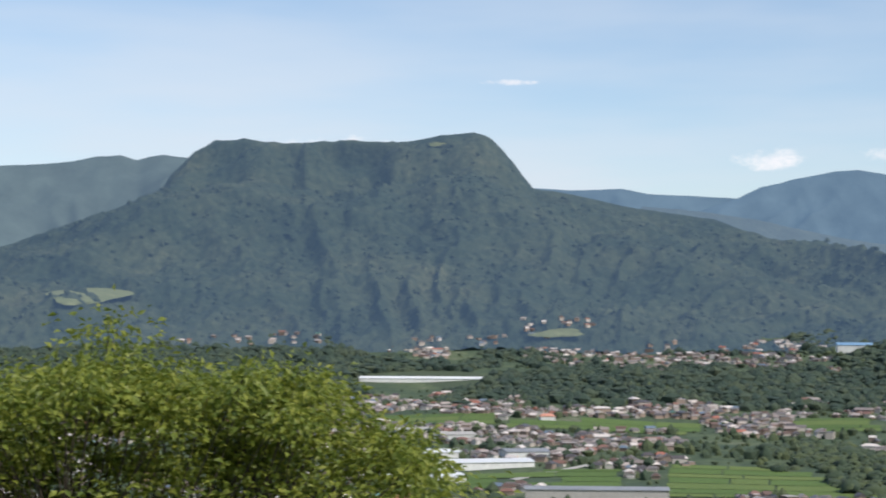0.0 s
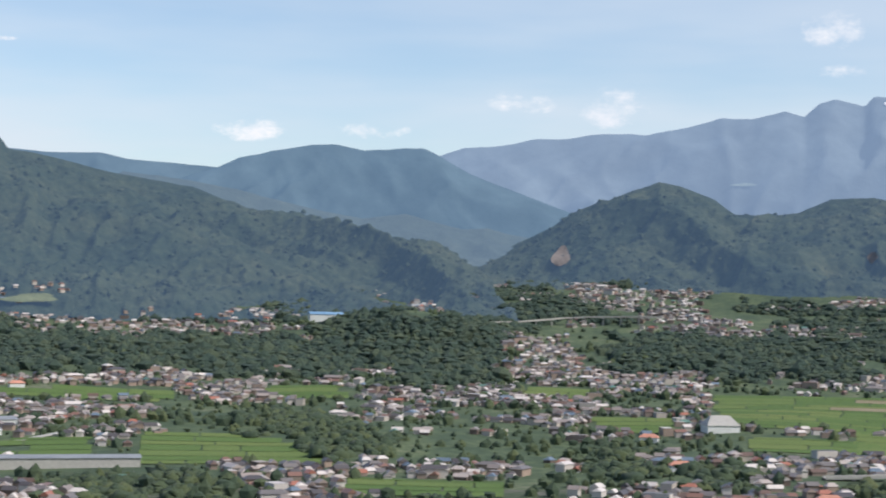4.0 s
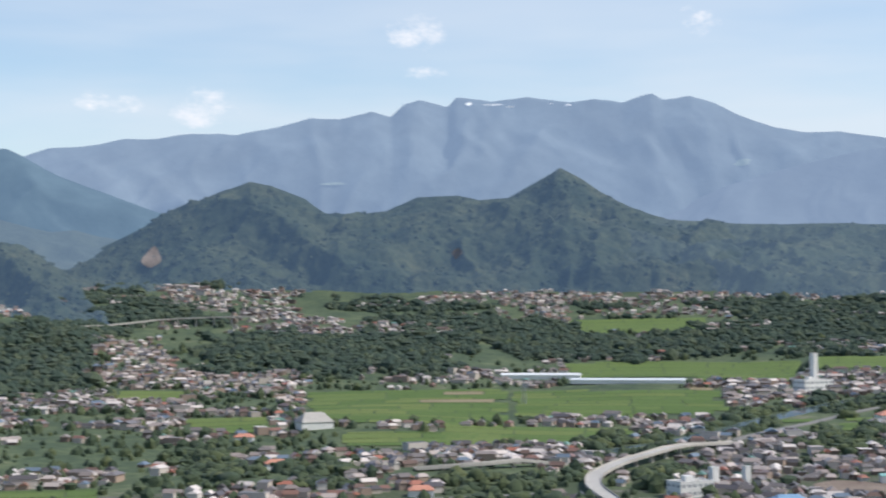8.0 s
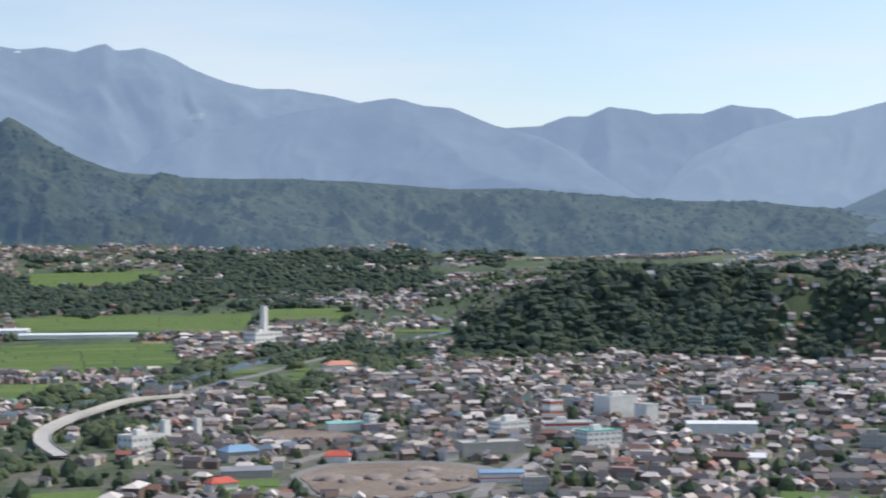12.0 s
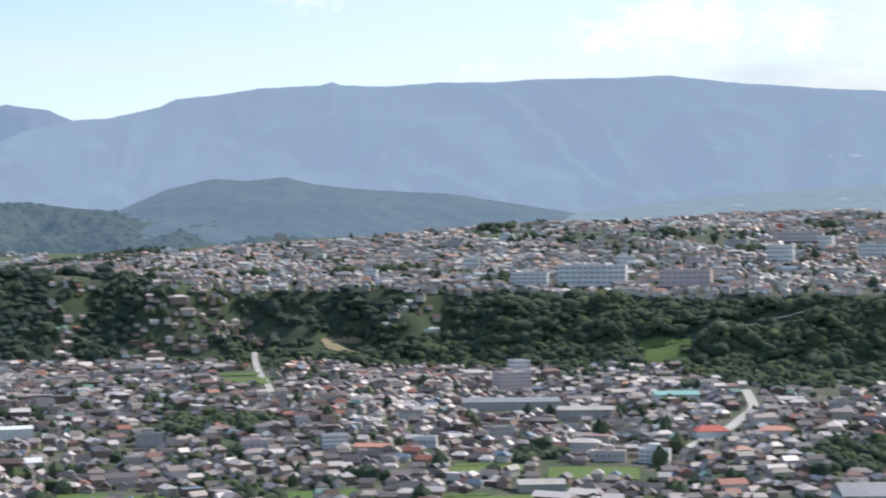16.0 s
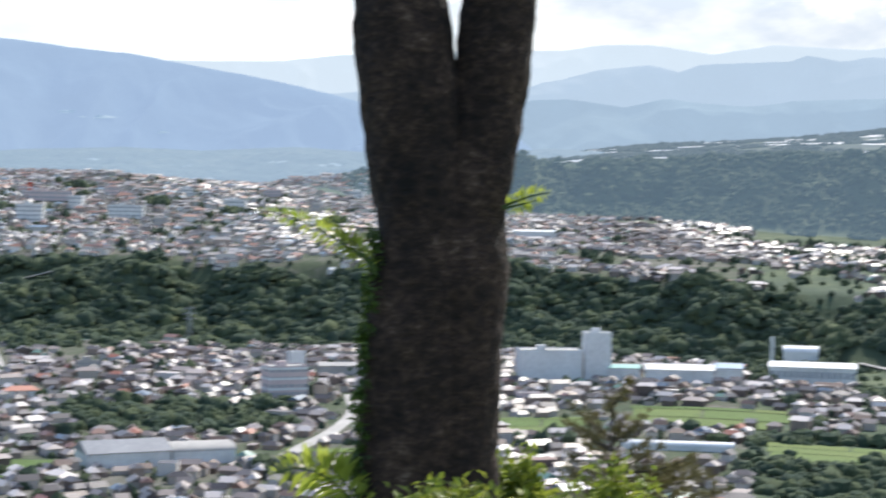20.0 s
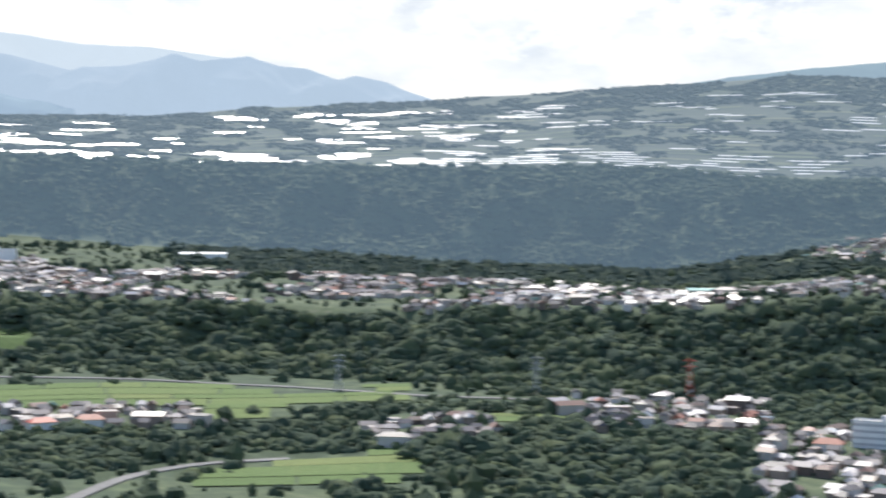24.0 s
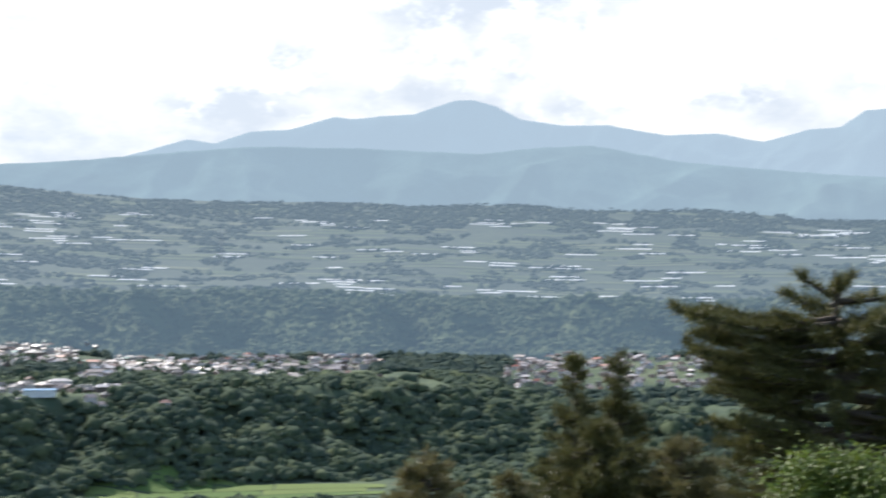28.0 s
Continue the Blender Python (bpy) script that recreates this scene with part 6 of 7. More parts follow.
# greenhouses and pale roofs on the plateau and far terraces
gv, gf = [], []
for rr_ in np.arange(3024, 4150, 29.0):
    az_ = 104.0 + rng.uniform(0, 1)
    while az_ < 188:
        w_, d_ = rng.uniform(24, 80), rng.choice([4.0, 4.0, 7.0])
        span = math.degrees(w_ / rr_)
        here = float(patchy(az_, rr_ * 2.6, 190, 15)) + (0.36 if 116 < az_ < 150 and rr_ < 3230 else 0.0) + rng.uniform(-0.22, 0.22)
        if here > (0.77 if az_ < 150 else 0.79):
            k = int(d_ / 3) + 1
            aa, rr = np.meshgrid(np.linspace(az_, az_ + span, 6), np.linspace(rr_, rr_ + d_, k))
            q = xyz(aa.ravel(), rr.ravel())
            q[:, 2] = q[:, 2].mean() + (q[:, 2] - q[:, 2].mean()) * 0.6 + 2.2 + np.where(np.arange(k) % 2 == 1, 1.3, 0.0).repeat(6)
            gf.append(grid_faces(k, 6)[:, ::-1] + sum(len(u) for u in gv))
            gv.append(q)
        az_ += span + math.degrees(rng.choice([3.0, 10.0, 30.0]) / rr_)
tagged(new("far_greenhouses", plain_mesh("far_greenhouses", np.concatenate(gv), np.concatenate(gf), M["film"])), "rows of white film greenhouses on the plateau", "greenhouses", kind="stuff")


# ---- patches on the far slopes ----
def patch(name, key, az, el, half_a, half_e, mat, label, category, off=6.0):
    """A ragged patch held off metres before a hillside, on the camera's sight line at that bearing and rise."""
    g_ = SLOPES[key]
    a_all = np.degrees(np.arctan2(g_[0, :, 0], g_[0, :, 1]))
    bm = bmesh.new()
    rows_ = []
    for i in range(7):
        line = []
        for j in range(9):
            u, w = -1 + 2 * j / 8, -1 + 2 * i / 6
            wide = math.sqrt(max(0.05, 1 - w * w)) * (1 + 0.3 * math.sin(3 * w + az))
            aa, ee = az + half_a * u * wide + 0.3 * half_a * w, el + half_e * w
            col = int(np.argmin(np.abs(a_all - aa)))
            track = g_[:, col]
            d = np.hypot(track[:, 0], track[:, 1])
            e_ = np.degrees(np.arctan2(track[:, 2] - EYE, d))
            hit = np.nonzero(e_ >= ee)[0]
            k = hit[0] if len(hit) else len(track) - 1
            line.append((aa, ee, d[k] - off))
        rows_.append(line)
    dist = np.array([[q[2] for q in line] for line in rows_])
    for _ in range(6):
        pad_ = np.pad(dist, 1, mode="edge")
        dist = (pad_[:-2, 1:-1] + pad_[2:, 1:-1] + pad_[1:-1, :-2] + pad_[1:-1, 2:] + 4 * dist) / 8
    rows_ = [[bm.verts.new((dist[i, j] * math.sin(radians(q[0])), dist[i, j] * math.cos(radians(q[0])), EYE + dist[i, j] * math.tan(radians(q[1])))) for j, q in enumerate(line)] for i, line in enumerate(rows_)]
    for i in range(6):
        for j in range(8):
            bm.faces.new((rows_[i][j], rows_[i][j + 1], rows_[i + 1][j + 1], rows_[i + 1][j]))
    return tagged(part(name, bm, mat, smooth=True), label, category, kind="structure")


# all three patch surfaces emit some light so that they look hazed
M["hill_meadow"] = material("hazed_hillside_meadow", [(0.0, (0.1, 0.12, 0.055)), (1.0, (0.16, 0.17, 0.085))], 0.02, 0.1, 0.95, haze_glow=(0.037, 0.06, 0.1))
M["snow"] = material("hazed_old_snow", [(0.0, (0.6, 0.62, 0.66)), (1.0, (0.8, 0.82, 0.85))], 0.02, 0.1, 0.8, haze_glow=(0.15, 0.17, 0.2))
M["clearing"] = material("hazed_clearing", [(0.0, (0.09, 0.1, 0.09)), (1.0, (0.14, 0.15, 0.13))], 0.01, 0.05, 0.95, haze_glow=(0.18, 0.26, 0.37))
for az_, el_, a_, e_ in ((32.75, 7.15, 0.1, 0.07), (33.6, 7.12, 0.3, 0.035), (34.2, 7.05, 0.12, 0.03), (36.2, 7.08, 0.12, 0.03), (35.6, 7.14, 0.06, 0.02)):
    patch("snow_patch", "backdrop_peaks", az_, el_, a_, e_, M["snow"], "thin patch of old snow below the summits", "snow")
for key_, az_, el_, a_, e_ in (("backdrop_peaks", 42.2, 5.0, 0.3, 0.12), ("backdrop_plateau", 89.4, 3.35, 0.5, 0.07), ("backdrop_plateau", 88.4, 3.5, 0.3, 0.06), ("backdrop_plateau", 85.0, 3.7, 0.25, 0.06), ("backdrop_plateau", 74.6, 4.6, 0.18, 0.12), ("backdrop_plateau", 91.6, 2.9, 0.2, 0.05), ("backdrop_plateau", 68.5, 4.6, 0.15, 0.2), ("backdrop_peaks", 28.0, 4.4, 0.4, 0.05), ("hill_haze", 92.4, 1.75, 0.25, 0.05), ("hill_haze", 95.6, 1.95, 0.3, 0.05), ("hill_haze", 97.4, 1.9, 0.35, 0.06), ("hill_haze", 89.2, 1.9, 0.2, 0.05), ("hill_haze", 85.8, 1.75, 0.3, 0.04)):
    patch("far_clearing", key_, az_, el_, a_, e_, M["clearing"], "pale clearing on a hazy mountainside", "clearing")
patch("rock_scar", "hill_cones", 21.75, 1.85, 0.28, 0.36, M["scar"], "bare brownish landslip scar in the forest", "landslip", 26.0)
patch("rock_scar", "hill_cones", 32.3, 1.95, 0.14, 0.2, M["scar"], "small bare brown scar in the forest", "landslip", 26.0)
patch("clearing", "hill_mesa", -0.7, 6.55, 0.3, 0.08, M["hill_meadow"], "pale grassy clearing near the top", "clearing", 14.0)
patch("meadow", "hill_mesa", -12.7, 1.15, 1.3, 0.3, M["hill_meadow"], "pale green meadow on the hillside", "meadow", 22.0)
patch("meadow", "hill_mesa", 3.6, 0.0, 0.9, 0.16, M["hill_meadow"], "small terraced meadow above the village", "meadow", 14.0)


# ---- plants on the lookout hill ----
def leaf_material(name, stops, through=0.35):
    mat = bpy.data.materials.new(name)
    mat.use_nodes = True
    net = Net(mat.node_tree)
    geo = net.add("ShaderNodeNewGeometry")
    pick = net.math("ADD", net.math("MULTIPLY", geo.outputs["Random Per Island"], 0.65), net.math("MULTIPLY", net.noise(geo.outputs["Position"], 2.2, 3.0), 0.4), True)
    colour = net.ramp(pick, stops)
    a = net.add("ShaderNodeBsdfPrincipled", in_Base_Color=colour, in_Roughness=0.5)
    b = net.add("ShaderNodeBsdfTranslucent", in_Color=colour)
    both = net.add("ShaderNodeMixShader", in_0=through, in_1=a.outputs[0], in_2=b.outputs[0])
    net.tree.links.new(both.outputs[0], net.add("ShaderNodeOutputMaterial").inputs[0])
    return mat


def bark_material(name, stops, bump=0.012):
    mat = bpy.data.materials.new(name)
    mat.use_nodes = True
    net = Net(mat.node_tree)
    where = net.add("ShaderNodeNewGeometry").outputs["Position"]
    flat = net.add("ShaderNodeMapping", in_Vector=where, in_Scale=(1, 1, 1.7)).outputs[0]
    plates = net.noise(flat, 30.0, 6.0, 0.7)
    patch = net.noise(where, 6.0, 5.0, 0.65)
    colour = net.ramp(net.math("ADD", net.math("MULTIPLY", plates, 0.55), net.math("MULTIPLY", patch, 0.45)), stops)
    bsdf = net.add("ShaderNodeBsdfPrincipled", in_Base_Color=colour, in_Roughness=0.95)
    relief = net.add("ShaderNodeBump", in_Height=plates, in_Strength=1.0, in_Distance=bump)
    net.tree.links.new(relief.outputs[0], bsdf.inputs["Normal"])
    net.tree.links.new(bsdf.outputs[0], net.add("ShaderNodeOutputMaterial").inputs[0])
    return mat


M["bark"] = bark_material("rough_bark", [(0.38, (0.01, 0.0055, 0.004)), (0.48, (0.034, 0.0185, 0.012)), (0.57, (0.08, 0.046, 0.031)), (0.67, (0.22, 0.155, 0.11))], 0.02)
M["twig"] = bark_material("twig_bark", [(0.3, (0.05, 0.04, 0.03)), (0.7, (0.13, 0.1, 0.075))], 0.004)
M["leaf_bush"] = leaf_material("sunlit_leaves", [(0.0, (0.08, 0.125, 0.022)), (0.4, (0.19, 0.24, 0.036)), (0.75, (0.3, 0.33, 0.05)), (1.0, (0.44, 0.43, 0.08))], 0.45)
M["leaf_fern"] = leaf_material("fern_leaves", [(0.0, (0.26, 0.36, 0.035)), (1.0, (0.5, 0.54, 0.1))], 0.6)
M["leaf_ivy"] = leaf_material("ivy_leaves", [(0.0, (0.03, 0.06, 0.012)), (1.0, (0.1, 0.16, 0.02))], 0.3)
M["leaf_shrub"] = leaf_material("shrub_leaves", [(0.0, (0.1, 0.16, 0.02)), (0.5, (0.22, 0.28, 0.035)), (1.0, (0.38, 0.4, 0.07))], 0.5)
M["leaf_green"] = leaf_material("green_leaves", [(0.0, (0.06, 0.1, 0.02)), (0.5, (0.13, 0.18, 0.035)), (1.0, (0.24, 0.29, 0.06))], 0.35)
M["needle"] = leaf_material("pine_needles", [(0.0, (0.034, 0.042, 0.016)), (0.5, (0.1, 0.1, 0.03)), (1.0, (0.23, 0.2, 0.065))], 0.25)
M["needle_dry"] = leaf_material("dry_needles", [(0.0, (0.09, 0.085, 0.03)), (1.0, (0.24, 0.2, 0.08))], 0.3)


def sight(az, el, r):
    """The point r metres from the eye, level, at a bearing and rise."""
    return np.array([r * math.sin(radians(az)), r * math.cos(radians(az)), EYE + r * math.tan(radians(el))])


def tube(points, radii, sides=8, rough=0.0, seed=0.0):
    """Verts and quads of a bent, tapering stem."""
    pts = [Vector(p) for p in points]
    vs, n = [], len(pts)
    for i, p in enumerate(pts):
        way = (pts[min(i + 1, n - 1)] - pts[max(i - 1, 0)]).normalized()
        u = way.cross(Vector((0.31, 0.95, 0.1))).normalized()
        v = way.cross(u)
        for k in range(sides):
            a = 2 * math.pi * k / sides
            out = u * math.cos(a) + v * math.sin(a)
            q = p + out * radii[i]
            if rough:
                q += out * rough * (noise.noise(q * 9 + Vector((seed, 0, 0))) * 1.6 + noise.noise(q * 26 + Vector((0, seed, 0))))
            vs.append(q[:])
    fs = [(i * sides + k, i * sides + (k + 1) % sides, (i + 1) * sides + (k + 1) % sides, (i + 1) * sides + k) for i in range(n - 1) for k in range(sides)]
    return vs, fs


def stem(name, points, radii, mat, parent, sides=8, rough=0.0, seed=0.0, label=""):
    v, f = tube(points, radii, sides, rough, seed)
    ob = new(name, plain_mesh(name, v, f, mat, True))
    ob.parent = parent
    if label:
        ob["label"] = label
    return ob


def bent(a, b, sag, n=8):
    """A curve from a to b that first climbs along sag."""
    a, b, sag = np.asarray(a), np.asarray(b), np.asarray(sag)
    t = np.linspace(0, 1, n)[:, None]
    return a * (1 - t) + b * t + sag * (4 * t * (1 - t))


def leaves(places, ways, length, width, droop=0.2):
    """Leaf blades, each folded along its midrib: four triangles in two halves."""
    n = len(places)
    ways = ways / (np.linalg.norm(ways, axis=1)[:, None] + 1e-9)
    side = np.cross(ways, rng.normal(0, 1, (n, 3)) * 0.5 + np.array([0, 0, 1.0]))
    side /= np.linalg.norm(side, axis=1)[:, None] + 1e-9
    up = np.cross(side, ways)
    L, W = length[:, None], width[:, None]
    v = np.stack([places, places + ways * L * 0.45 + side * W / 2 + up * W * 0.16, places + ways * L - up * L * droop, places + ways * L * 0.45 - side * W / 2 + up * W * 0.16, places + ways * L * 0.5 - up * W * 0.05], 1)
    f = np.array([(0, 1, 4), (1, 2, 4), (4, 2, 3), (0, 4, 3)])
    return v.reshape(-1, 3), (f[None] + (np.arange(n) * 5)[:, None, None]).reshape(-1, 3)


def leafy_tree(name, label, foot, tips, blade, mat, spread=1.0, per=40, limbs=9, thick=0.07, category="tree", spray=None):
    """Trunk and limbs up to many leafy shoots; tips: n x 3; spray: half width and half height of the leaf cluster at each tip."""
    ob = tagged(new(name), label, category)
    ob.location = foot
    foot = np.asarray(foot, float)
    mid = tips.mean(0)
    fork = foot + (mid - foot) * 0.45
    stem("trunk", bent(foot, fork, (0.05, 0.05, 0), 7) - foot, np.linspace(thick, thick * 0.7, 7), M["twig"], ob, 10, 0.004)
    hubs = tips[rng.choice(len(tips), limbs, replace=False)]
    hubs = fork + (hubs - fork) * 0.55
    for h in hubs:
        stem("limb", bent(fork, h, rng.normal(0, 0.08, 3) + (0, 0, 0.06), 7) - foot, np.linspace(thick * 0.55, thick * 0.22, 7), M["twig"], ob, 6, 0.002)
    places, ways, tw_v, tw_f = [], [], [], []
    for tip in tips:
        h = hubs[np.argmin(((hubs - tip) ** 2).sum(1))]
        line = bent(h, tip, rng.normal(0, 0.05, 3) * spread + (0, 0, 0.05), 9)
        v, f = tube(line - foot, np.linspace(thick * 0.14, thick * 0.03, 9), 4)
        tw_f += [tuple(i + len(tw_v) for i in q) for q in f]
        tw_v += v
        t = rng.uniform(0.3, 1.0, per) ** 0.75
        k = np.clip((t * 8).astype(int), 0, 7)
        p = line[k] + (line[k + 1] - line[k]) * (t * 8 - k)[:, None]
        along = line[k + 1] - line[k]
        along /= np.linalg.norm(along, axis=1)[:, None] + 1e-9
        if spray:
            size = rng.uniform(0.6, 1.3)
            off = rng.normal(0, 1, p.shape) * np.array([spray[0], spray[0], spray[1]]) * size
            off[:, 2] -= 0.35 * np.hypot(off[:, 0], off[:, 1])
            places.append(tip + off)
            ways.append(off * np.array([1, 1, 0.4]) / spray[0] + rng.normal(0, 0.5, p.shape))
        else:
            places.append(p + rng.normal(0, 0.045 * spread, p.shape))
            ways.append(along * 0.5 + rng.normal(0, 0.7, p.shape) + (0, 0, 0.15))
    tw = new("twig", plain_mesh("twig", tw_v, tw_f, M["twig"], True))
    tw.parent = ob
    tw["kind"] = "stuff"
    p, w = np.concatenate(places), np.concatenate(ways)
    v, f = leaves(p, w, rng.uniform(0.7, 1.3, len(p)) * blade, rng.uniform(0.45, 0.65, len(p)) * blade)
    crown = new("crown", plain_mesh("crown", v - foot, f, mat))
    crown.parent = ob
    crown["kind"] = "stuff"
    return ob


def standing(az, r):
    return np.array(at(az, r, -0.1))


TOP = curve([(-26, -1.5), (-20, -1.2), (-16, -1.1), (-13.9, -0.75), (-12.4, -0.7), (-11.9, 0.35), (-11.4, -0.4), (-10, -0.9), (-8, -1.1), (-6.6, -0.95), (-5.6, -0.75), (-4.6, -1.1), (-3.6, -1.7), (-2.5, -2.8), (-1.6, -3.6), (-1.0, -4.6), (-0.6, -6.2)])
tips = []
for k in range(430):
    az_ = rng.uniform(-24, -0.9)
    drop = rng.random() ** 1.5 * 8.0
    el_ = TOP(az_) - drop - 0.5
    tips.append(sight(az_ - max(0, drop - 3.0) * 0.15, el_, 14.0 + rng.normal(0, 0.8) + 0.1 * drop))
tips.append(sight(-11.85, 0.45, 14.0))
tips.append(sight(-11.6, 0.1, 14.0))
tips.append(sight(-1.0, -4.3, 14.1))
tips.append(sight(-1.6, -3.4, 14.1))
leafy_tree("broadleaf_tree", "sunlit yellow-green broadleaf tree crown on the hillside", standing(-9.0, 15.0), np.array(tips), 0.075, M["leaf_bush"], 1.1, 130, 16, 0.1, spray=(0.2, 0.085))

# forked trunk beside the lookout; places across and up in metres from its axis at eye height
TRUNK_AZ, TRUNK_R = 101.2, 4.2
tree = tagged(new("forked_tree"), "dark rough-barked tree trunk that forks in two", "tree")
axis = sight(TRUNK_AZ, 0.0, TRUNK_R)
tree.location = axis
across = np.array([math.cos(radians(TRUNK_AZ)), -math.sin(radians(TRUNK_AZ)), 0.0])
away = np.array([math.sin(radians(TRUNK_AZ)), math.cos(radians(TRUNK_AZ)), 0.0])


def fork_stem(name, knots, depth, seed):
    k = np.array(knots, float)
    z = np.linspace(k[0, 0], k[-1, 0], 320)
    x, rad = np.interp(z, k[:, 0], k[:, 1]), np.interp(z, k[:, 0], k[:, 2])
    for _ in range(8):
        x[1:-1], rad[1:-1] = (x[:-2] + 2 * x[1:-1] + x[2:]) / 4, (rad[:-2] + 2 * rad[1:-1] + rad[2:]) / 4
    pts = across * x[:, None] + away * depth + np.array([0, 0, 1.0]) * z[:, None]
    return stem(name, pts, rad, M["bark"], tree, 56, 0.0055, seed)


fork_stem("trunk", [(-1.75, -0.05, 0.24), (-1.4, -0.055, 0.165), (-0.7, -0.06, 0.138), (-0.3, -0.052, 0.135), (-0.16, -0.045, 0.134), (-0.04, -0.032, 0.118), (0.15, -0.06, 0.126), (0.43, -0.1, 0.13), (0.52, -0.107, 0.12), (0.62, -0.112, 0.116), (1.0, -0.15, 0.11), (2.2, -0.26, 0.08), (3.6, -0.4, 0.04), (4.4, -0.5, 0.01)], 0.0, 1.0)
fork_stem("stem", [(-1.6, 0.03, 0.17), (-0.7, 0.032, 0.13), (-0.3, 0.036, 0.132), (-0.12, 0.052, 0.136), (-0.02, 0.05, 0.116), (0.15, 0.085, 0.106), (0.42, 0.132, 0.1), (0.6, 0.142, 0.099), (1.0, 0.18, 0.094), (2.2, 0.32, 0.07), (3.4, 0.5, 0.035), (4.2, 0.62, 0.01)], 0.03, 5.0)


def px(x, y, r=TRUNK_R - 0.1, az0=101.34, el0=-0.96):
    """A place near the trunk, fitted to its pixel x, y in the camera's view there, at distance r."""
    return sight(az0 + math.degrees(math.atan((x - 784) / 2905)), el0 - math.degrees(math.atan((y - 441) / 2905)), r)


def frond(name, label, base, tip, sag, pairs, blade, mat=None, r_seed=0):
    ob = tagged(new(name), label, "fern")
    base, tip = np.asarray(base), np.asarray(tip)
    ob.location = base
    line = bent(base, tip, sag, 14)
    stem("rib", line - base, np.linspace(0.004, 0.001, 14), M["leaf_ivy"], ob, 5)
    t = np.linspace(0.12, 0.98, pairs)
    k = np.clip((t * 13).astype(int), 0, 12)
    p = line[k] + (line[k + 1] - line[k]) * (t * 13 - k)[:, None]
    along = (line[k + 1] - line[k])
    along /= np.linalg.norm(along, axis=1)[:, None]
    out = np.cross(along, away)
    ln = blade * np.sin(np.pi * np.clip(0.18 + t * 0.8, 0, 1)) + 0.006
    for sgn in (1, -1):
        v, f = leaves(p, along * 0.55 + sgn * out + rng.normal(0, 0.15, p.shape), ln, ln * 0.34, 0.15)
        lf = new("blade", plain_mesh("blade", v - base, f, mat or M["leaf_fern"]))
        lf.parent = ob
        lf["kind"] = "stuff"
    return ob


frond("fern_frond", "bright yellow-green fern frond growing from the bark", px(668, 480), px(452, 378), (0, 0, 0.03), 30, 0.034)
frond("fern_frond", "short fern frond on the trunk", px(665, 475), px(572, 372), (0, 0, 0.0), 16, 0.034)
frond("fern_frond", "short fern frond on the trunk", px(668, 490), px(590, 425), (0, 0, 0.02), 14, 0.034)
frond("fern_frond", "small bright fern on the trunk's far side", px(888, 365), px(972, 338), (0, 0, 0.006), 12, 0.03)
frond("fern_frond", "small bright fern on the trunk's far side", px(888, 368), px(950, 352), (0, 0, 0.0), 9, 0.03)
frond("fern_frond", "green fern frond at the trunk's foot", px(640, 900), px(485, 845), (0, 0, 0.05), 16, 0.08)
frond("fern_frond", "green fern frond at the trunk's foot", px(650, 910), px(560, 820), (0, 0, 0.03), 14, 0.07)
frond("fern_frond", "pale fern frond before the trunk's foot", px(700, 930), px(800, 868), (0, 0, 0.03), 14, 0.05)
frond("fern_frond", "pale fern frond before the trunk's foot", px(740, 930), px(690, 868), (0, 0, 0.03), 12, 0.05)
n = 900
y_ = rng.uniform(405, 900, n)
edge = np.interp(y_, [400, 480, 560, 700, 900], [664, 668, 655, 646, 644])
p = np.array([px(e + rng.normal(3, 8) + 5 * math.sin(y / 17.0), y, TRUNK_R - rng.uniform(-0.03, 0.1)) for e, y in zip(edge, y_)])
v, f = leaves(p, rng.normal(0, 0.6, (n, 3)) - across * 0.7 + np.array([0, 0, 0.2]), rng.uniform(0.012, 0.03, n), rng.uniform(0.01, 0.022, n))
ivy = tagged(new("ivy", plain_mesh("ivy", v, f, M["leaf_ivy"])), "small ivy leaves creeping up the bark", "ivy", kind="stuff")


def shrub(name, label, centre, spread, count, blade, mat, az, r):
    tips_ = np.asarray(centre) + rng.normal(0, 1, (count, 3)) * np.asarray(spread)
    return leafy_tree(name, label, standing(az, r), tips_, blade, mat, 0.35, 26, 5, 0.02, "shrub")


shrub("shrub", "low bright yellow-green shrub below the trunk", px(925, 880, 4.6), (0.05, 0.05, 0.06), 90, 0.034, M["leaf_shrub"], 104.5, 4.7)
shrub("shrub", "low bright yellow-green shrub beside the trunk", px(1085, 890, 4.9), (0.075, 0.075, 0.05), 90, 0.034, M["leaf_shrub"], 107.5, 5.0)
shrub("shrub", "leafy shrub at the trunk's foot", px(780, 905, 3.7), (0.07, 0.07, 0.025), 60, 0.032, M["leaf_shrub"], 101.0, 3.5)


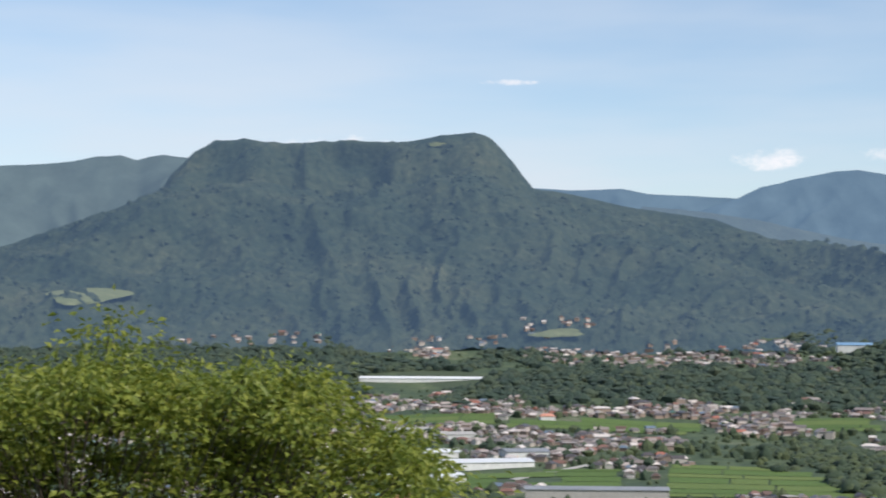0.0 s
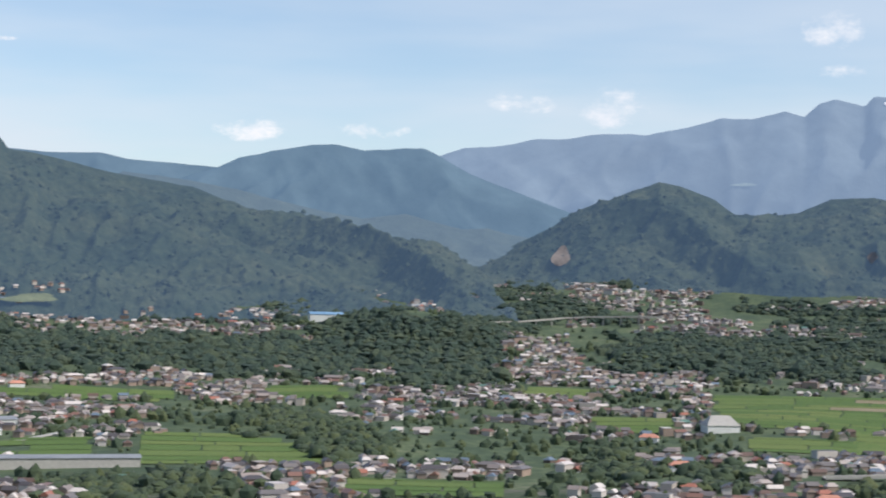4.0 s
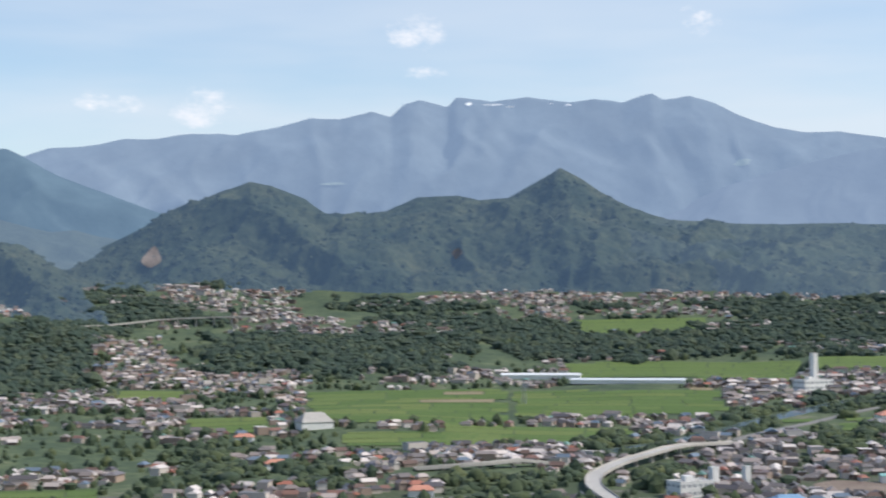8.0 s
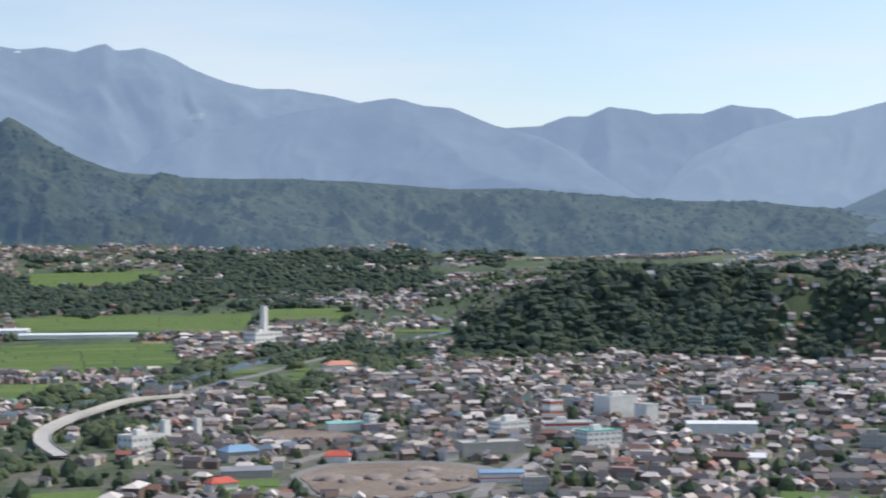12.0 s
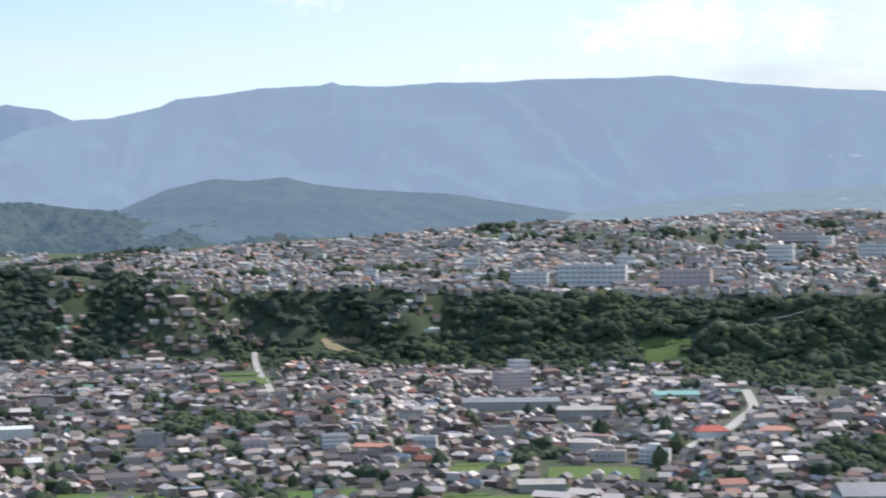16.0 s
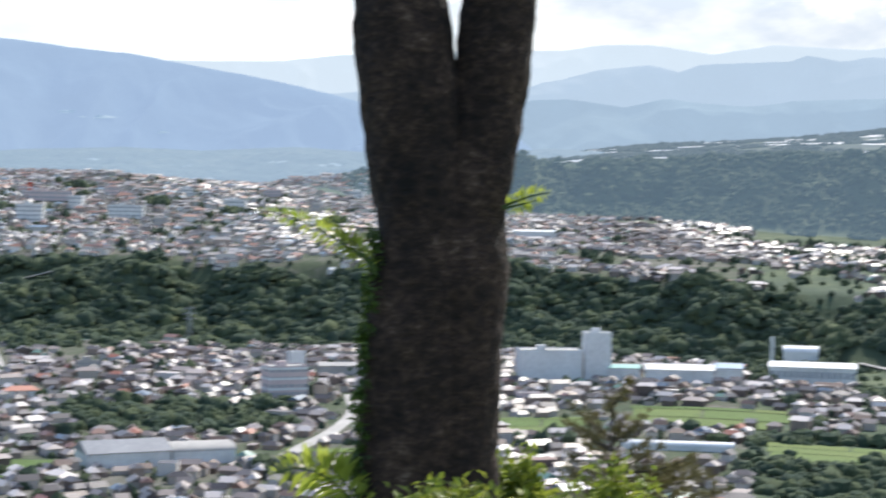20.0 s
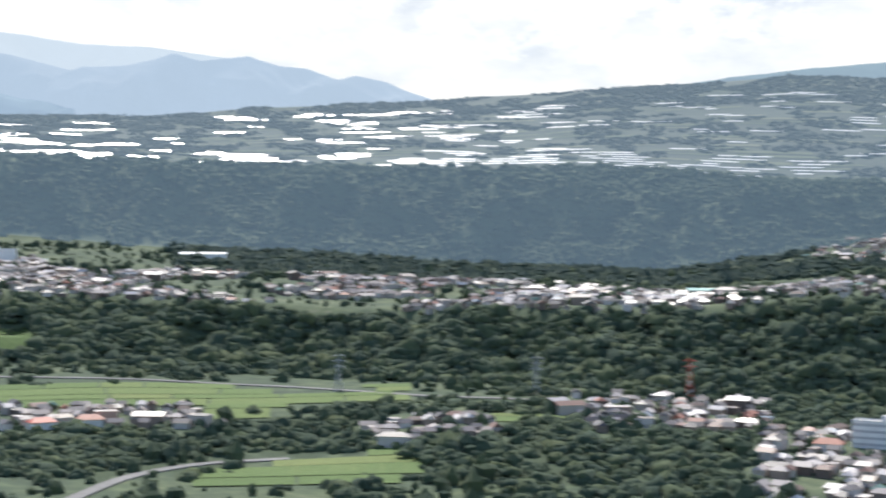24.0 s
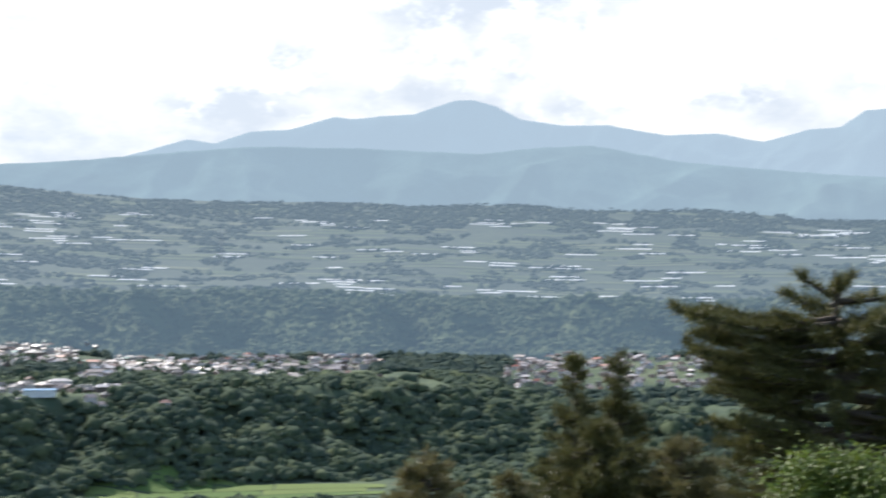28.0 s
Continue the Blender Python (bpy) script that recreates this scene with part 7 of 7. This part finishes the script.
def conifer(name, label, foot, top, boughs, tuft, mat, count=9, thick=0.06, bend=0.0, category="conifer"):
    """A pine: trunk, boughs (from height share, tip offset) and needle tufts along them."""
    ob = tagged(new(name), label, category)
    foot, top = np.asarray(foot, float), np.asarray(top, float)
    ob.location = foot
    spine = bent(foot, top, (bend, bend, 0), 16)
    stem("trunk", spine - foot, np.linspace(thick, thick * 0.12, 16), M["twig"], ob, 9, 0.004)
    spots, outs = [], []
    for share, tip in boughs:
        k = share * 15
        i = min(int(k), 14)
        a = spine[i] + (spine[i + 1] - spine[i]) * (k - i)
        line = bent(a, tip, (0, 0, -0.06 * np.linalg.norm(np.asarray(tip) - a)), 10)
        stem("bough", line - foot, np.linspace(thick * 0.32, thick * 0.06, 10), M["twig"], ob, 5)
        length = np.linalg.norm(np.asarray(tip) - a)
        m = max(4, int(length / tuft * count * 0.42))
        t = rng.uniform(0.25, 1.02, m)
        j = np.clip((t * 9).astype(int), 0, 8)
        q = line[j] + (line[j + 1] - line[j]) * (t * 9 - j)[:, None]
        spots.append(q + rng.normal(0, 0.22, q.shape) * tuft * np.array([1.6, 1.6, 0.9]) * (1.2 - 0.7 * t)[:, None])
        along = line[j + 1] - line[j]
        outs.append(along / (np.linalg.norm(along, axis=1)[:, None] + 1e-9))
    q, o = np.concatenate(spots), np.concatenate(outs)
    per = 16
    q, o = np.repeat(q, per, 0), np.repeat(o, per, 0)
    way = o * 0.7 + rng.normal(0, 0.75, q.shape) + (0, 0, 0.35)
    way /= np.linalg.norm(way, axis=1)[:, None]
    side = np.cross(way, rng.normal(0, 1, way.shape))
    side /= np.linalg.norm(side, axis=1)[:, None] + 1e-9
    ln = rng.uniform(0.6, 1.15, len(q))[:, None] * tuft
    q = q + rng.normal(0, 0.1, q.shape) * tuft
    v = np.stack([q - side * ln * 0.05, q + side * ln * 0.05, q + way * ln], 1).reshape(-1, 3)
    needles = new("foliage", plain_mesh("foliage", v - foot, np.arange(len(v)).reshape(-1, 3), mat))
    needles.parent = ob
    needles["kind"] = "stuff"
    return ob


def whorls(az, el_top, el_low, r, wide, n, flat=0.0, seed=0):
    """Bough tips for a conifer seen at that bearing, from its top down; wide: half width in metres at the foot."""
    g = np.random.default_rng(seed)
    out = []
    low, high = sight(az, el_low, r), sight(az, el_top, r)
    for k in range(n):
        s = g.uniform(0.02, 1.0) ** 0.8
        reach = wide * (0.12 + 0.88 * s) * g.uniform(0.55, 1.1)
        t = g.uniform(0, 2 * np.pi)
        mid_ = high + (low - high) * s
        tip = mid_ + np.array([math.cos(t) * reach, math.sin(t) * reach, reach * g.uniform(0.0, 0.35) - flat * reach * 0.2])
        out.append((mid_[2], tip))
    return out


def pine(name, label, az, el_top, el_low, r, wide, n, tuft, mat, count=9, thick=0.07, seed=0, lean=0.0):
    foot = standing(az, r)
    top = sight(az + lean, el_top, r)
    boughs = []
    for z, tip in whorls(az + lean * 0.6, el_top, el_low, r, wide, n, 0.0, seed):
        share = float(np.clip((z - foot[2]) / (top[2] - foot[2]), 0.05, 0.985))
        boughs.append((share, tip))
    return conifer(name, label, foot, top, boughs, tuft, mat, count, thick)


pine("young_pine", "young pine with slender upright tip", 173.55, -0.6, -5.4, 21.0, 0.5, 80, 0.13, M["needle"], 10, 0.05, 3)
pine("young_pine", "young pine with dense dark needles", 175.05, -0.5, -5.6, 21.3, 0.52, 90, 0.13, M["needle"], 10, 0.055, 4)
pine("pine_tree", "low spreading pine with dense dark needles", 174.3, -3.1, -6.5, 20.0, 1.15, 110, 0.14, M["needle"], 12, 0.06, 5)
pine("pine_tree", "small olive-brown pine on the hillside", 168.4, -4.1, -6.6, 19.0, 0.75, 60, 0.13, M["needle_dry"], 8, 0.05, 6)
pine("pine_tree", "small olive pine on the hillside", 171.3, -4.8, -7.0, 18.0, 0.55, 50, 0.12, M["needle_dry"], 8, 0.05, 16)
pine("pine_tree", "olive pine between taller pines", 177.2, -3.6, -7.0, 19.5, 0.9, 80, 0.14, M["needle_dry"], 9, 0.05, 7)
# the large pine: flat layered boughs
foot = standing(183.0, 22.0)
top = sight(182.4, 2.1, 22.0)
boughs = []
g = np.random.default_rng(12)
for k in range(250):
    az_ = g.uniform(177.4, 190.0)
    hi = float(np.interp(az_, [177.0, 178.2, 179.5, 181, 182.5, 185, 190], [0.6, 0.8, 0.8, 1.6, 1.9, 1.5, 0.2]))
    lo = float(np.interp(az_, [177.0, 178.0, 178.5, 184], [-0.2, -0.8, -6.3, -7.5]))
    el_ = hi - (hi - lo) * g.random()
    el_ = round(el_ / 0.62) * 0.62 + g.normal(0, 0.07)
    tip = sight(az_, el_, 22.0 + g.normal(0, 0.7))
    share = float(np.clip((tip[2] - 0.12 - foot[2]) / (top[2] - foot[2]), 0.2, 0.98))
    boughs.append((share, tip))
boughs += [(0.9, sight(177.1, 0.85, 22.0)), (0.82, sight(177.4, -0.25, 21.8)), (0.97, sight(181.2, 2.0, 22.0)), (0.97, sight(182.9, 1.9, 22.0))]
conifer("pine_tree", "large spreading pine with layered olive-brown boughs", foot, top, boughs, 0.16, M["needle"], 12, 0.13)
tips = np.array([sight(az_, e_, 16.0 + g.normal(0, 0.15)) for az_, e_ in zip(g.uniform(180.7, 183.8, 110), -4.2 - g.random(110) ** 1.4 * 3.0)])
leafy_tree("broadleaf_shrub", "bright green broadleaf shrub among pines", standing(182.2, 16.2), tips, 0.065, M["leaf_green"], 0.8, 60, 7, 0.03, "shrub", spray=(0.12, 0.08))
# thin half-bare conifer right of the trunk
foot = standing(108.0, 9.0)
top = sight(107.3, -5.3, 9.0)
boughs = []
for k in range(46):
    az_ = g.uniform(105.4, 111.5)
    hi = float(np.interp(az_, [105.2, 106, 107.3, 108.5, 109.3, 111.6], [-7.0, -6.2, -5.2, -5.7, -7.4, -8.0]))
    tip = sight(az_, hi - g.random() ** 1.3 * 3.6, 9.0 + g.normal(0, 0.25))
    boughs.append((float(np.clip((tip[2] - 0.15 - foot[2]) / (top[2] - foot[2]), 0.2, 0.98)), tip))
conifer("young_pine", "sparse olive-green young pine beside the trunk", foot, top, boughs, 0.055, M["needle_dry"], 6, 0.025)
